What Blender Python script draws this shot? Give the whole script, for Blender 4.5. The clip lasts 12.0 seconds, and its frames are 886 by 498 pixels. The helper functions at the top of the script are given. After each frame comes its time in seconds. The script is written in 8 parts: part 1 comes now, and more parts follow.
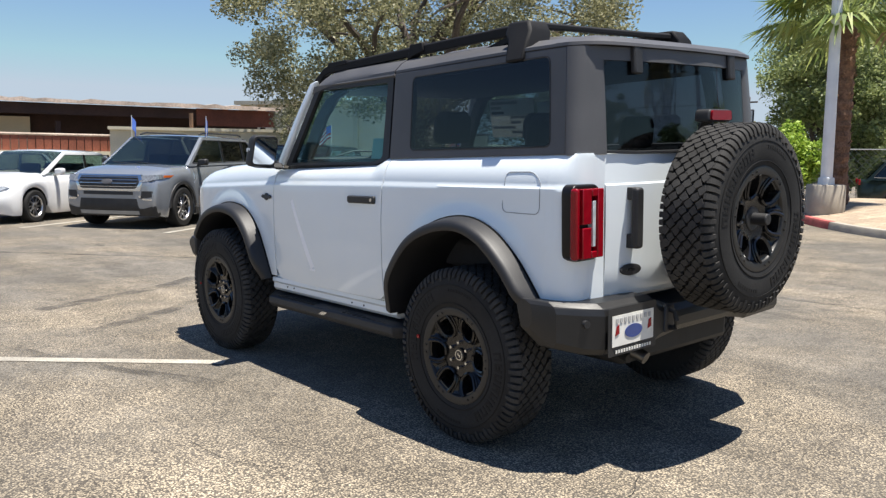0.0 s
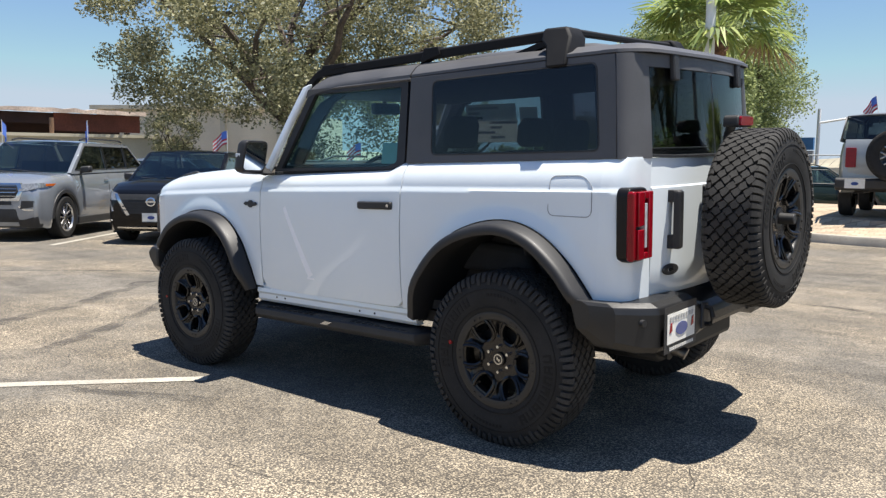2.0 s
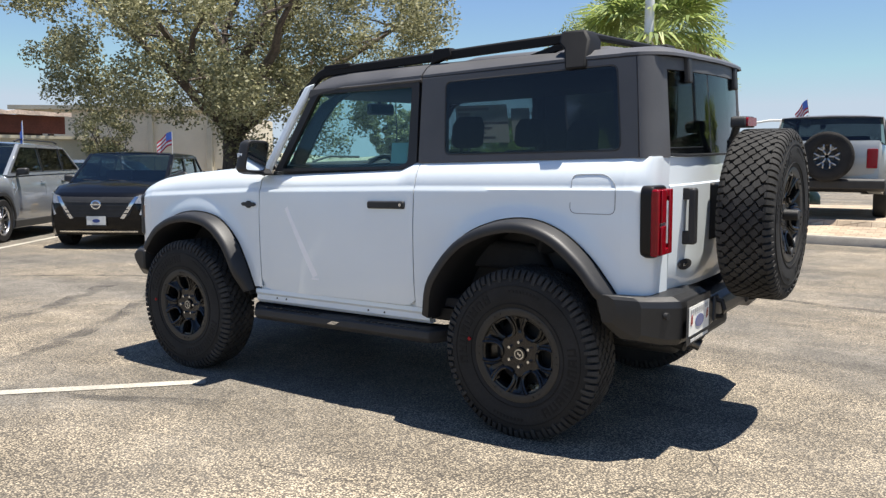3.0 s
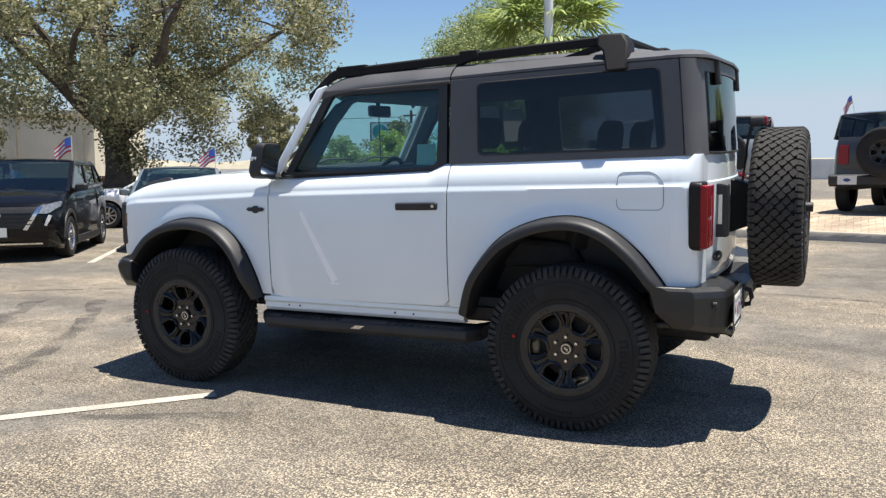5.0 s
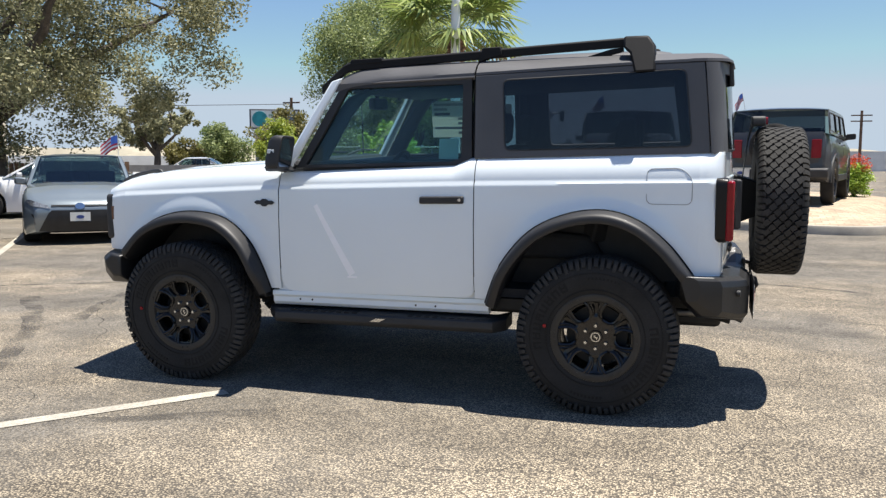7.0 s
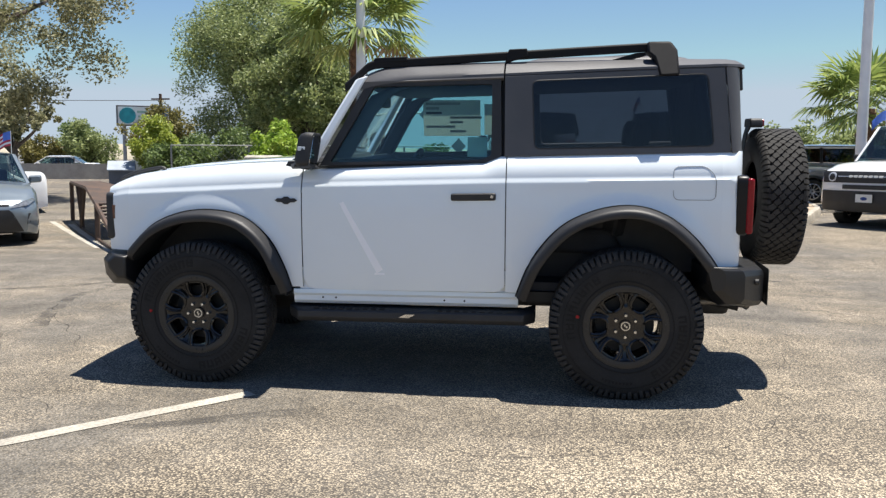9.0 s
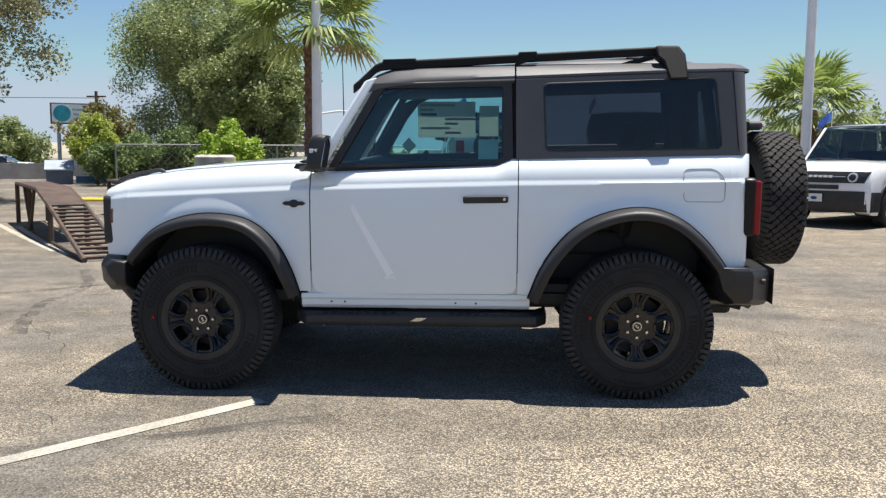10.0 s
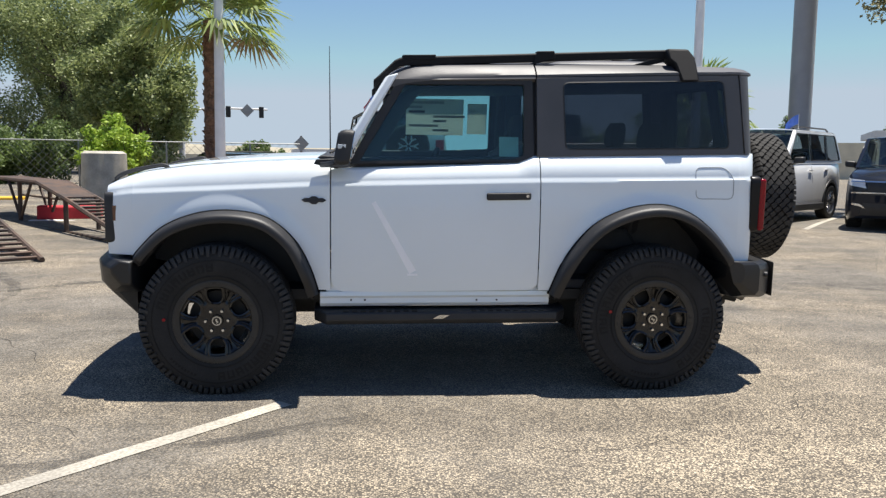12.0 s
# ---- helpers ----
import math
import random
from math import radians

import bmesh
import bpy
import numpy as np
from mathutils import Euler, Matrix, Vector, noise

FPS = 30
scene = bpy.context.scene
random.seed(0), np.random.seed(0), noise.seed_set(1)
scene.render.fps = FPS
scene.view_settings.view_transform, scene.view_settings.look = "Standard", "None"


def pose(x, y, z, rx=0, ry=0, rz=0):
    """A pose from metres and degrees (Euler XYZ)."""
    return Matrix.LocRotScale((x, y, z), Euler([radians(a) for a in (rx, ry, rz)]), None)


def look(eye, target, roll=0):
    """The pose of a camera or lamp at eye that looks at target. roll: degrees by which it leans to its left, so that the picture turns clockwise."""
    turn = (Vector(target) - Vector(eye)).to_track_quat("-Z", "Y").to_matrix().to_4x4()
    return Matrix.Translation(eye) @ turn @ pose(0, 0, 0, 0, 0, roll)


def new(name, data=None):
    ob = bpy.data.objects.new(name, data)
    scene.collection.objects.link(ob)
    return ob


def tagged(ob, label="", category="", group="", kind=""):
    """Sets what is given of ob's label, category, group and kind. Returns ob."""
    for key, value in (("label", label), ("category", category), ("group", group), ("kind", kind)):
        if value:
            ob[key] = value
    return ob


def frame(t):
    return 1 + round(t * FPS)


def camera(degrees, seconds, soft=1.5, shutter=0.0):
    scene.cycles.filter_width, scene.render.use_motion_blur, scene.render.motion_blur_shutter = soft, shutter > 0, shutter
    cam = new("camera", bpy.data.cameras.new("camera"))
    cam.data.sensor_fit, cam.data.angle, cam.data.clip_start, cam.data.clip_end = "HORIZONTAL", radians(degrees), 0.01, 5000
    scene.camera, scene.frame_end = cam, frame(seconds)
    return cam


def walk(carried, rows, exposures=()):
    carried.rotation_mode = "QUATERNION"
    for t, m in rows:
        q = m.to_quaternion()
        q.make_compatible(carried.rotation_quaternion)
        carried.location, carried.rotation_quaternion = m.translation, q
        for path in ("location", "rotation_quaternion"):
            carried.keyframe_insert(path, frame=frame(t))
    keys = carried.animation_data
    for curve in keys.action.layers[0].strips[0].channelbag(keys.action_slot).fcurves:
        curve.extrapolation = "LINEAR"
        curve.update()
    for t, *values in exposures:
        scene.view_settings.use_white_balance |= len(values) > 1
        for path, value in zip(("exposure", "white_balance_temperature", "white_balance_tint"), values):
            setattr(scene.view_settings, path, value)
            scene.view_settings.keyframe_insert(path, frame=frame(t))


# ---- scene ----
cam = camera(55.3, 12.0, soft=1.35)
PATH = [
    (0, (4.305, -3.607, 1.399), (2.798, -2.31, 1.182), 0.8),
    (0.5, (4.153, -3.765, 1.403), (2.698, -2.41, 1.186), 0.7),
    (1, (4.021, -3.958, 1.393), (2.628, -2.539, 1.18), 0.7),
    (1.5, (3.835, -4.081, 1.379), (2.503, -2.605, 1.165), 0.6),
    (2, (3.658, -4.208, 1.379), (2.391, -2.674, 1.181), 0.6),
    (2.5, (3.495, -4.419, 1.371), (2.293, -2.834, 1.173), 0.7),
    (3, (3.317, -4.545, 1.362), (2.19, -2.904, 1.17), 0.5),
    (3.2, (3.249, -4.593, 1.365), (2.144, -2.936, 1.181), 0.3),
    (5, (2.559, -5.02, 1.35), (1.697, -3.225, 1.165), -0.4),
    (5.5, (2.376, -5.166, 1.364), (1.578, -3.342, 1.167), -0.5),
    (6, (2.185, -5.272, 1.364), (1.477, -3.413, 1.158), -0.4),
    (6.5, (1.975, -5.32, 1.374), (1.337, -3.437, 1.164), -0.2),
    (7, (1.782, -5.404, 1.383), (1.205, -3.5, 1.171), 0.1),
    (9, (0.878, -5.706, 1.37), (0.61, -3.735, 1.158), 0.3),
    (9.5, (0.672, -5.702, 1.364), (0.473, -3.723, 1.156), 0.3),
    (10, (0.455, -5.728, 1.389), (0.33, -3.744, 1.175), 0.3),
    (10.5, (0.234, -5.789, 1.364), (0.19, -3.8, 1.156), 0.3),
    (11, (0.038, -5.761, 1.371), (0.07, -3.773, 1.154), 0.5),
    (11.5, (-0.197, -5.697, 1.388), (-0.082, -3.712, 1.173), 0.6),
    (12, (-0.441, -5.715, 1.364), (-0.257, -3.734, 1.152), 0.8),
]
walk(cam, [(t, look(eye, target, roll)) for t, eye, target, roll in PATH], exposures=((0, 0.86), (2, 0.93), (3, 0.95), (6, 0.90), (9, 0.84), (12, 0.80)))

# ---- light ----
SUN = Vector((0.21, 0.09, 1.0)).normalized()
world = bpy.data.worlds.new("sky")
scene.world = world
world.use_nodes = True
wn = world.node_tree.nodes
sky = wn.new("ShaderNodeTexSky")
sky.sky_type = "NISHITA"
sky.sun_disc = False
sky.sun_elevation = math.asin(SUN.z)
sky.sun_rotation = math.atan2(SUN.x, SUN.y)
sky.air_density, sky.dust_density, sky.ozone_density = 0.9, 0.0, 2.5
tint = wn.new("ShaderNodeMix")
tint.data_type, tint.blend_type = "RGBA", "MULTIPLY"
tint.inputs[0].default_value = 1.0
tint.inputs[7].default_value = (0.93, 0.985, 1.10, 1)
world.node_tree.links.new(sky.outputs[0], tint.inputs[6])
haze = wn.new("ShaderNodeMix")
haze.data_type, haze.blend_type = "RGBA", "DARKEN"
haze.inputs[0].default_value = 1.0
haze.inputs[7].default_value = (4.2, 5.0, 5.9, 1)
world.node_tree.links.new(tint.outputs[2], haze.inputs[6])
world.node_tree.links.new(haze.outputs[2], wn["Background"].inputs[0])
wn["Background"].inputs[1].default_value = 0.069
sun = new("sun", bpy.data.lights.new("sun", "SUN"))
sun.data.energy, sun.data.angle, sun.data.color = 5.0, radians(0.53), (1.0, 0.945, 0.86)
sun.matrix_world = look(SUN * 60, (0, 0, 0))

# ---- materials ----
def material(name, color, rough=0.5, metal=0.0, vary=0.12, scale=6.0, grain=0.0, grain_scale=300.0, bump=0.0, coat=0.0, spec=0.5, second=None, dust=0.0):
    """A surface with variation at two scales: large patches and fine grain."""
    m = bpy.data.materials.new(name)
    m.use_nodes = True
    n, l = m.node_tree.nodes, m.node_tree.links
    b = n["Principled BSDF"]
    co = n.new("ShaderNodeTexCoord")
    big = n.new("ShaderNodeTexNoise")
    big.inputs["Scale"].default_value, big.inputs["Detail"].default_value = scale, 5
    l.new(co.outputs["Object"], big.inputs["Vector"])
    mix = n.new("ShaderNodeMix")
    mix.data_type = "RGBA"
    lo = second or tuple(c * (1 - vary) for c in color)
    hi = color if second else tuple(min(1, c * (1 + vary)) for c in color)
    mix.inputs[6].default_value, mix.inputs[7].default_value = (*lo, 1), (*hi, 1)
    ramp = n.new("ShaderNodeMapRange")
    ramp.inputs[1].default_value, ramp.inputs[2].default_value = 0.35, 0.65
    l.new(big.outputs[0], ramp.inputs[0])
    l.new(ramp.outputs[0], mix.inputs[0])
    out = mix.outputs[2]
    fine = n.new("ShaderNodeTexNoise")
    fine.inputs["Scale"].default_value, fine.inputs["Detail"].default_value = grain_scale, 3
    l.new(co.outputs["Object"], fine.inputs["Vector"])
    if grain:
        mul = n.new("ShaderNodeMix")
        mul.data_type, mul.blend_type = "RGBA", "MULTIPLY"
        mul.inputs[0].default_value = 1
        gr = n.new("ShaderNodeMapRange")
        gr.inputs[1].default_value, gr.inputs[2].default_value = 0.3, 0.7
        gr.inputs[3].default_value, gr.inputs[4].default_value = 1 - grain, 1 + grain
        l.new(fine.outputs[0], gr.inputs[0])
        l.new(out, mul.inputs[6])
        l.new(gr.outputs[0], mul.inputs[7])
        out = mul.outputs[2]
    l.new(out, b.inputs["Base Color"])
    rr = n.new("ShaderNodeMapRange")
    rr.inputs[3].default_value, rr.inputs[4].default_value = max(0.02, rough * 0.85), min(1, rough * 1.15)
    l.new(big.outputs[0], rr.inputs[0])
    l.new(rr.outputs[0], b.inputs["Roughness"])
    b.inputs["Metallic"].default_value = metal
    b.inputs["Specular IOR Level"].default_value = spec
    if coat:
        b.inputs["Coat Weight"].default_value, b.inputs["Coat Roughness"].default_value = coat, 0.03
    if bump:
        bp = n.new("ShaderNodeBump")
        bp.inputs["Strength"].default_value, bp.inputs["Distance"].default_value = bump, 0.004
        l.new(fine.outputs[0], bp.inputs["Height"])
        l.new(bp.outputs[0], b.inputs["Normal"])
    return m


def glass(name, tint, rough=0.01, power=5.0, base=0.035):
    """A tinted pane: clear body in the tint's colour, gloss by Fresnel."""
    m = bpy.data.materials.new(name)
    m.use_nodes = True
    n, l = m.node_tree.nodes, m.node_tree.links
    n.remove(n["Principled BSDF"])
    clear, gloss, mix, lw = (n.new(k) for k in ("ShaderNodeBsdfTransparent", "ShaderNodeBsdfGlossy", "ShaderNodeMixShader", "ShaderNodeLayerWeight"))
    clear.inputs[0].default_value = (*tint, 1)
    gloss.inputs["Roughness"].default_value = rough
    steep, fac = n.new("ShaderNodeMath"), n.new("ShaderNodeMath")
    steep.operation, fac.operation = "POWER", "MULTIPLY_ADD"
    steep.inputs[1].default_value = power
    fac.inputs[1].default_value, fac.inputs[2].default_value = 0.88, base
    lw.inputs[0].default_value = 0.5
    l.new(lw.outputs["Facing"], steep.inputs[0])
    l.new(steep.outputs[0], fac.inputs[0])
    l.new(fac.outputs[0], mix.inputs[0])
    l.new(clear.outputs[0], mix.inputs[1])
    l.new(gloss.outputs[0], mix.inputs[2])
    l.new(mix.outputs[0], n["Material Output"].inputs[0])
    return m


def asphalt_material():
    """Worn asphalt: pale tan aggregate in grey binder, darker seal patches, hairline cracks and stains."""
    m = bpy.data.materials.new("worn_asphalt")
    m.use_nodes = True
    n, l = m.node_tree.nodes, m.node_tree.links
    b = n["Principled BSDF"]
    co = n.new("ShaderNodeTexCoord")

    def noise_node(scale, detail=4, rough=0.55):
        t = n.new("ShaderNodeTexNoise")
        t.inputs["Scale"].default_value, t.inputs["Detail"].default_value, t.inputs["Roughness"].default_value = scale, detail, rough
        l.new(co.outputs["Object"], t.inputs["Vector"])
        return t

    def span(src, a, c, lo, hi):
        r = n.new("ShaderNodeMapRange")
        for i, v in enumerate((a, c, lo, hi)):
            r.inputs[i + 1].default_value = v
        l.new(src, r.inputs[0])
        return r.outputs[0]

    def blend(fac, a, c, mode="MIX"):
        x = n.new("ShaderNodeMix")
        x.data_type, x.blend_type = "RGBA", mode
        for sock, v in ((x.inputs[0], fac), (x.inputs[6], a), (x.inputs[7], c)):
            if isinstance(v, (int, float)):
                sock.default_value = v
            elif isinstance(v, tuple):
                sock.default_value = (*v, 1)
            else:
                l.new(v, sock)
        return x.outputs[2]

    stones = n.new("ShaderNodeTexVoronoi")
    stones.inputs["Scale"].default_value = 104
    l.new(co.outputs["Object"], stones.inputs["Vector"])
    sep = n.new("ShaderNodeSeparateColor")
    l.new(stones.outputs["Color"], sep.inputs[0])
    tone = blend(span(sep.outputs[0], 0.0, 1.0, 0, 1), (0.14, 0.12, 0.094), (0.665, 0.552, 0.392))
    binder = blend(span(stones.outputs["Distance"], 0.38, 0.62, 0, 1), tone, (0.085, 0.073, 0.058))
    patch = noise_node(0.42, 6, 0.6)
    worn = span(patch.outputs[0], 0.38, 0.56, 0.1, 0.95)
    # the seal coat is worn off most on the open stretch beside the stall line
    away = n.new("ShaderNodeVectorMath")
    away.operation = "DISTANCE"
    away.inputs[1].default_value = (2.2, -2.4, 0)
    l.new(co.outputs["Object"], away.inputs[0])
    kept = n.new("ShaderNodeMath")
    kept.operation = "MULTIPLY"
    l.new(worn, kept.inputs[0])
    l.new(span(away.outputs["Value"], 1.1, 3.7, 0.15, 0.84), kept.inputs[1])
    film = blend(1.0, (0.122, 0.113, 0.099), span(sep.outputs[1], 0.0, 1.0, 0.45, 1.6), "MULTIPLY")
    seal = blend(kept.outputs[0], binder, film)
    mid = noise_node(3.0, 6, 0.7)
    mott = blend(1.0, seal, span(mid.outputs[0], 0.3, 0.7, 0.72, 1.24), "MULTIPLY")
    stretch = n.new("ShaderNodeMapping")
    stretch.inputs["Rotation"].default_value = (0, 0, radians(20))
    stretch.inputs["Scale"].default_value = (0.12, 1.4, 1)
    l.new(co.outputs["Object"], stretch.inputs["Vector"])
    tracks = noise_node(1.0, 3)
    l.new(stretch.outputs[0], tracks.inputs["Vector"])
    streak = blend(1.0, mott, span(tracks.outputs[0], 0.35, 0.65, 0.78, 1.14), "MULTIPLY")
    warp = noise_node(1.6, 4)
    shift = n.new("ShaderNodeMix")
    shift.data_type = "RGBA"
    shift.blend_type = "ADD"
    shift.inputs[0].default_value = 0.5
    l.new(co.outputs["Object"], shift.inputs[6])
    l.new(warp.outputs["Color"], shift.inputs[7])
    crack = n.new("ShaderNodeTexVoronoi")
    crack.feature = "DISTANCE_TO_EDGE"
    crack.inputs["Scale"].default_value = 0.33
    l.new(shift.outputs[2], crack.inputs["Vector"])
    gate = noise_node(0.7, 2)
    open_ = span(gate.outputs[0], 0.60, 0.68, 0, 0.7)
    line = span(crack.outputs["Distance"], 0.0015, 0.004, 1, 0)
    both = n.new("ShaderNodeMath")
    both.operation = "MULTIPLY"
    l.new(open_, both.inputs[0])
    l.new(line, both.inputs[1])
    done = blend(both.outputs[0], streak, (0.05, 0.046, 0.042))
    l.new(done, b.inputs["Base Color"])
    b.inputs["Roughness"].default_value = 0.88
    b.inputs["Specular IOR Level"].default_value = 0.3
    bp = n.new("ShaderNodeBump")
    bp.inputs["Strength"].default_value, bp.inputs["Distance"].default_value = 0.65, 0.006
    l.new(stones.outputs["Distance"], bp.inputs["Height"])
    bp.invert = True
    l.new(bp.outputs[0], b.inputs["Normal"])
    return m


def leaf_material(name, dark, light, through_light=0.35):
    """Leaves that differ one from the next, and let some light through."""
    m = bpy.data.materials.new(name)
    m.use_nodes = True
    n, l = m.node_tree.nodes, m.node_tree.links
    b = n["Principled BSDF"]
    geo = n.new("ShaderNodeNewGeometry")
    mix = n.new("ShaderNodeMix")
    mix.data_type = "RGBA"
    mix.inputs[6].default_value, mix.inputs[7].default_value = (*dark, 1), (*light, 1)
    l.new(geo.outputs["Random Per Island"], mix.inputs[0])
    l.new(mix.outputs[2], b.inputs["Base Color"])
    b.inputs["Roughness"].default_value = 0.55
    tr = n.new("ShaderNodeBsdfTranslucent")
    l.new(mix.outputs[2], tr.inputs[0])
    ms = n.new("ShaderNodeMixShader")
    ms.inputs[0].default_value = through_light
    l.new(b.outputs[0], ms.inputs[1])
    l.new(tr.outputs[0], ms.inputs[2])
    l.new(ms.outputs[0], n["Material Output"].inputs[0])
    return m


ASPHALT = asphalt_material()
WHITE_PAINT = material("white_car_paint", (0.775, 0.835, 0.865), 0.3, 0, 0.015, 1.5, 0, 300, 0, coat=1.0)
GREY_TOP = material("grey_moulded_hardtop", (0.078, 0.078, 0.082), 0.5, 0, 0.08, 4, 0.15, 500, 0.12)
BUMPER_BLACK = material("satin_black_bumper", (0.013, 0.013, 0.0135), 0.42, 0, 0.15, 8, 0.2, 500, 0.15)
RAIL_BLACK = material("matt_black_rail", (0.010, 0.010, 0.011), 0.65, 0, 0.15, 8, 0.2, 500, 0.15, spec=0.22)
BLACK_PLASTIC = material("black_grained_plastic", (0.022, 0.022, 0.023), 0.55, 0, 0.2, 8, 0.25, 500, 0.25)
FLARE_PLASTIC = material("satin_dark_grey_plastic", (0.017, 0.017, 0.0185), 0.52, 0, 0.1, 8, 0.1, 500, 0.08)
RUBBER = material("tyre_rubber", (0.0245, 0.024, 0.0235), 0.75, 0, 0.25, 5, 0.2, 200, 0.2, spec=0.22)
TREAD_RUBBER = material("dusty_tread_rubber", (0.040, 0.0385, 0.0365), 0.8, 0, 0.3, 6, 0.25, 200, 0.2, spec=0.22)
RUBBER_MARK = material("raised_sidewall_rubber", (0.011, 0.0105, 0.0105), 0.65, 0, 0.15, 10, spec=0.25)
RIM_BLACK = material("gloss_black_alloy", (0.009, 0.009, 0.0095), 0.22, 0.0, 0.15, 8, spec=0.5)
RING_GREY = material("dusty_dark_ring", (0.020, 0.0195, 0.019), 0.4, 0.1, 0.2, 10, 0.15, 200, 0.1)
RIM_BRIGHT = material("machined_alloy", (0.55, 0.55, 0.56), 0.28, 1.0, 0.1, 8)
STEEL = material("bright_steel", (0.6, 0.6, 0.6), 0.25, 1.0, 0.1, 20)
DULL_STEEL = material("dull_stained_steel", (0.16, 0.155, 0.15), 0.45, 1.0, 0.25, 20)
DARK_METAL = material("dark_underbody_metal", (0.02, 0.02, 0.02), 0.6, 0.3, 0.3, 6)
CLOTH = material("dark_seat_cloth", (0.03, 0.031, 0.035), 0.85, 0, 0.2, 12, 0.3, 700, 0.2)
DASH = material("dark_dashboard_vinyl", (0.03, 0.032, 0.036), 0.6, 0, 0.15, 6, 0.2, 600, 0.15)
GLASS_DOOR = glass("lightly_tinted_glass", (0.67, 0.845, 0.855))
GLASS_DARK = glass("privacy_glass", (0.43, 0.46, 0.49))
GLASS_SCREEN = glass("windscreen_glass", (0.92, 0.96, 0.95))
LENS_RED = material("red_lamp_lens", (0.24, 0.003, 0.010), 0.16, 0, 0.1, 20, coat=0.25, spec=0.25)
LENS_CLEAR = material("clear_lamp_lens", (0.62, 0.64, 0.66), 0.12, 0.2, 0.15, 30, coat=1.0)
LENS_AMBER = material("amber_lens", (0.6, 0.13, 0.02), 0.2, 0, 0.1, 20, coat=1.0)
LENS_MARKER = material("unlit_amber_marker", (0.10, 0.026, 0.012), 0.15, 0, 0.1, 20, coat=1.0)
LAMP_BLACK = material("black_lamp_body", (0.010, 0.009, 0.009), 0.35, 0, 0.1, 20, spec=0.25)
SHEET = leaf_material("printed_sheet", (0.78, 0.78, 0.72), (0.8, 0.8, 0.74), 0.55)
BLACK_SEAL = material("black_rubber_seal", (0.006, 0.006, 0.006), 0.8, 0, 0.1, 20, spec=0.15)
SEAL_GREY = material("shaded_panel_gap", (0.30, 0.32, 0.34), 0.8, 0, 0.1, 20, spec=0.1)
# near-white that stands in for reflected light on the door
LIGHT_STREAK = material("painted_light_streak", (0.97, 0.97, 0.97), 0.55, 0, 0.02, 20)
PAPER = material("printed_paper", (0.72, 0.71, 0.66), 0.7, 0, 0.05, 20)
PRINT = material("grey_print", (0.42, 0.42, 0.41), 0.7, 0, 0.1, 20)
PRINT_DARK = material("dark_print", (0.08, 0.08, 0.09), 0.7, 0, 0.1, 20)
BLUE_MARK = material("blue_enamel", (0.012, 0.045, 0.22), 0.3, 0, 0.1, 20, coat=0.6)
LINE_PAINT = material("worn_line_paint", (0.43, 0.40, 0.335), 0.8, 0, 0.1, 2.5, 0.3, 70, 0.3, second=(0.31, 0.285, 0.24))

# ---- mesh helpers ----
def finish(bm, name, material, angle=38, smooth=True):
    for f in bm.faces:
        f.smooth = smooth
    lim = radians(angle)
    for e in bm.edges:
        e.smooth = len(e.link_faces) == 2 and e.calc_face_angle(0) < lim
    me = bpy.data.meshes.new(name)
    bm.to_mesh(me)
    bm.free()
    for mm in (material if isinstance(material, (list, tuple)) else [material]):
        me.materials.append(mm)
    return me


def part(name, bm, material, parent=None, label="", solid=0.0, bevel=0.0, angle=38, normals=True):
    """Links a bmesh as one mesh object under a thing or a part."""
    if normals:
        bmesh.ops.recalc_face_normals(bm, faces=bm.faces)
    ob = new(name, finish(bm, name, material, angle))
    if parent:
        ob.parent = parent
    if label:
        ob["label"] = label
    if solid:
        sm = ob.modifiers.new("thickness", "SOLIDIFY")
        sm.thickness, sm.offset = solid, 0
    if bevel:
        bv = ob.modifiers.new("edges", "BEVEL")
        bv.width, bv.segments, bv.limit_method, bv.angle_limit = bevel, 2, "ANGLE", radians(40)
    return ob


def thing(name, m, label, category, group="", kind=""):
    ob = new(name)
    ob.matrix_world = m
    ob.empty_display_size = 0.2
    return tagged(ob, label, category, group, kind)


def box(bm, c, s, rot=None):
    m = Matrix.Translation(c) @ (rot.to_4x4() if rot else Matrix()) @ Matrix.Diagonal((*s, 1))
    return bmesh.ops.create_cube(bm, size=1, matrix=m)["verts"]


def cyl(bm, a, b, r1, r2=None, seg=16, caps=True):
    a, b = Vector(a), Vector(b)
    d = b - a
    m = Matrix.Translation((a + b) / 2) @ d.to_track_quat("Z", "Y").to_matrix().to_4x4()
    return bmesh.ops.create_cone(bm, cap_ends=caps, segments=seg, radius1=r1, radius2=r1 if r2 is None else r2, depth=d.length, matrix=m)["verts"]


def grid(bm, rows, closed=False, flip=False):
    vs = [[bm.verts.new(p) for p in row] for row in rows]
    n = len(vs[0])
    for a, b in zip(vs, vs[1:]):
        for j in range(n if closed else n - 1):
            k = (j + 1) % n
            q = (a[j], a[k], b[k], b[j])
            try:
                bm.faces.new(q[::-1] if flip else q)
            except ValueError:
                pass
    return vs


def capped(bm, rows):
    """A closed skin through rings of points, with flat ends."""
    vs = grid(bm, rows, True)
    bm.faces.new(vs[0][::-1])
    bm.faces.new(vs[-1])


def lathe(bm, prof, seg=48, y0=0.0, closed=False):
    """Turns (radius, y) round the y axis."""
    rows = [[(r * math.cos(a), y + y0, r * math.sin(a)) for r, y in prof] for a in (2 * math.pi * i / seg for i in range(seg))]
    rows.append(rows[0])
    grid(bm, rows, closed)
    bmesh.ops.remove_doubles(bm, verts=bm.verts, dist=1e-5)


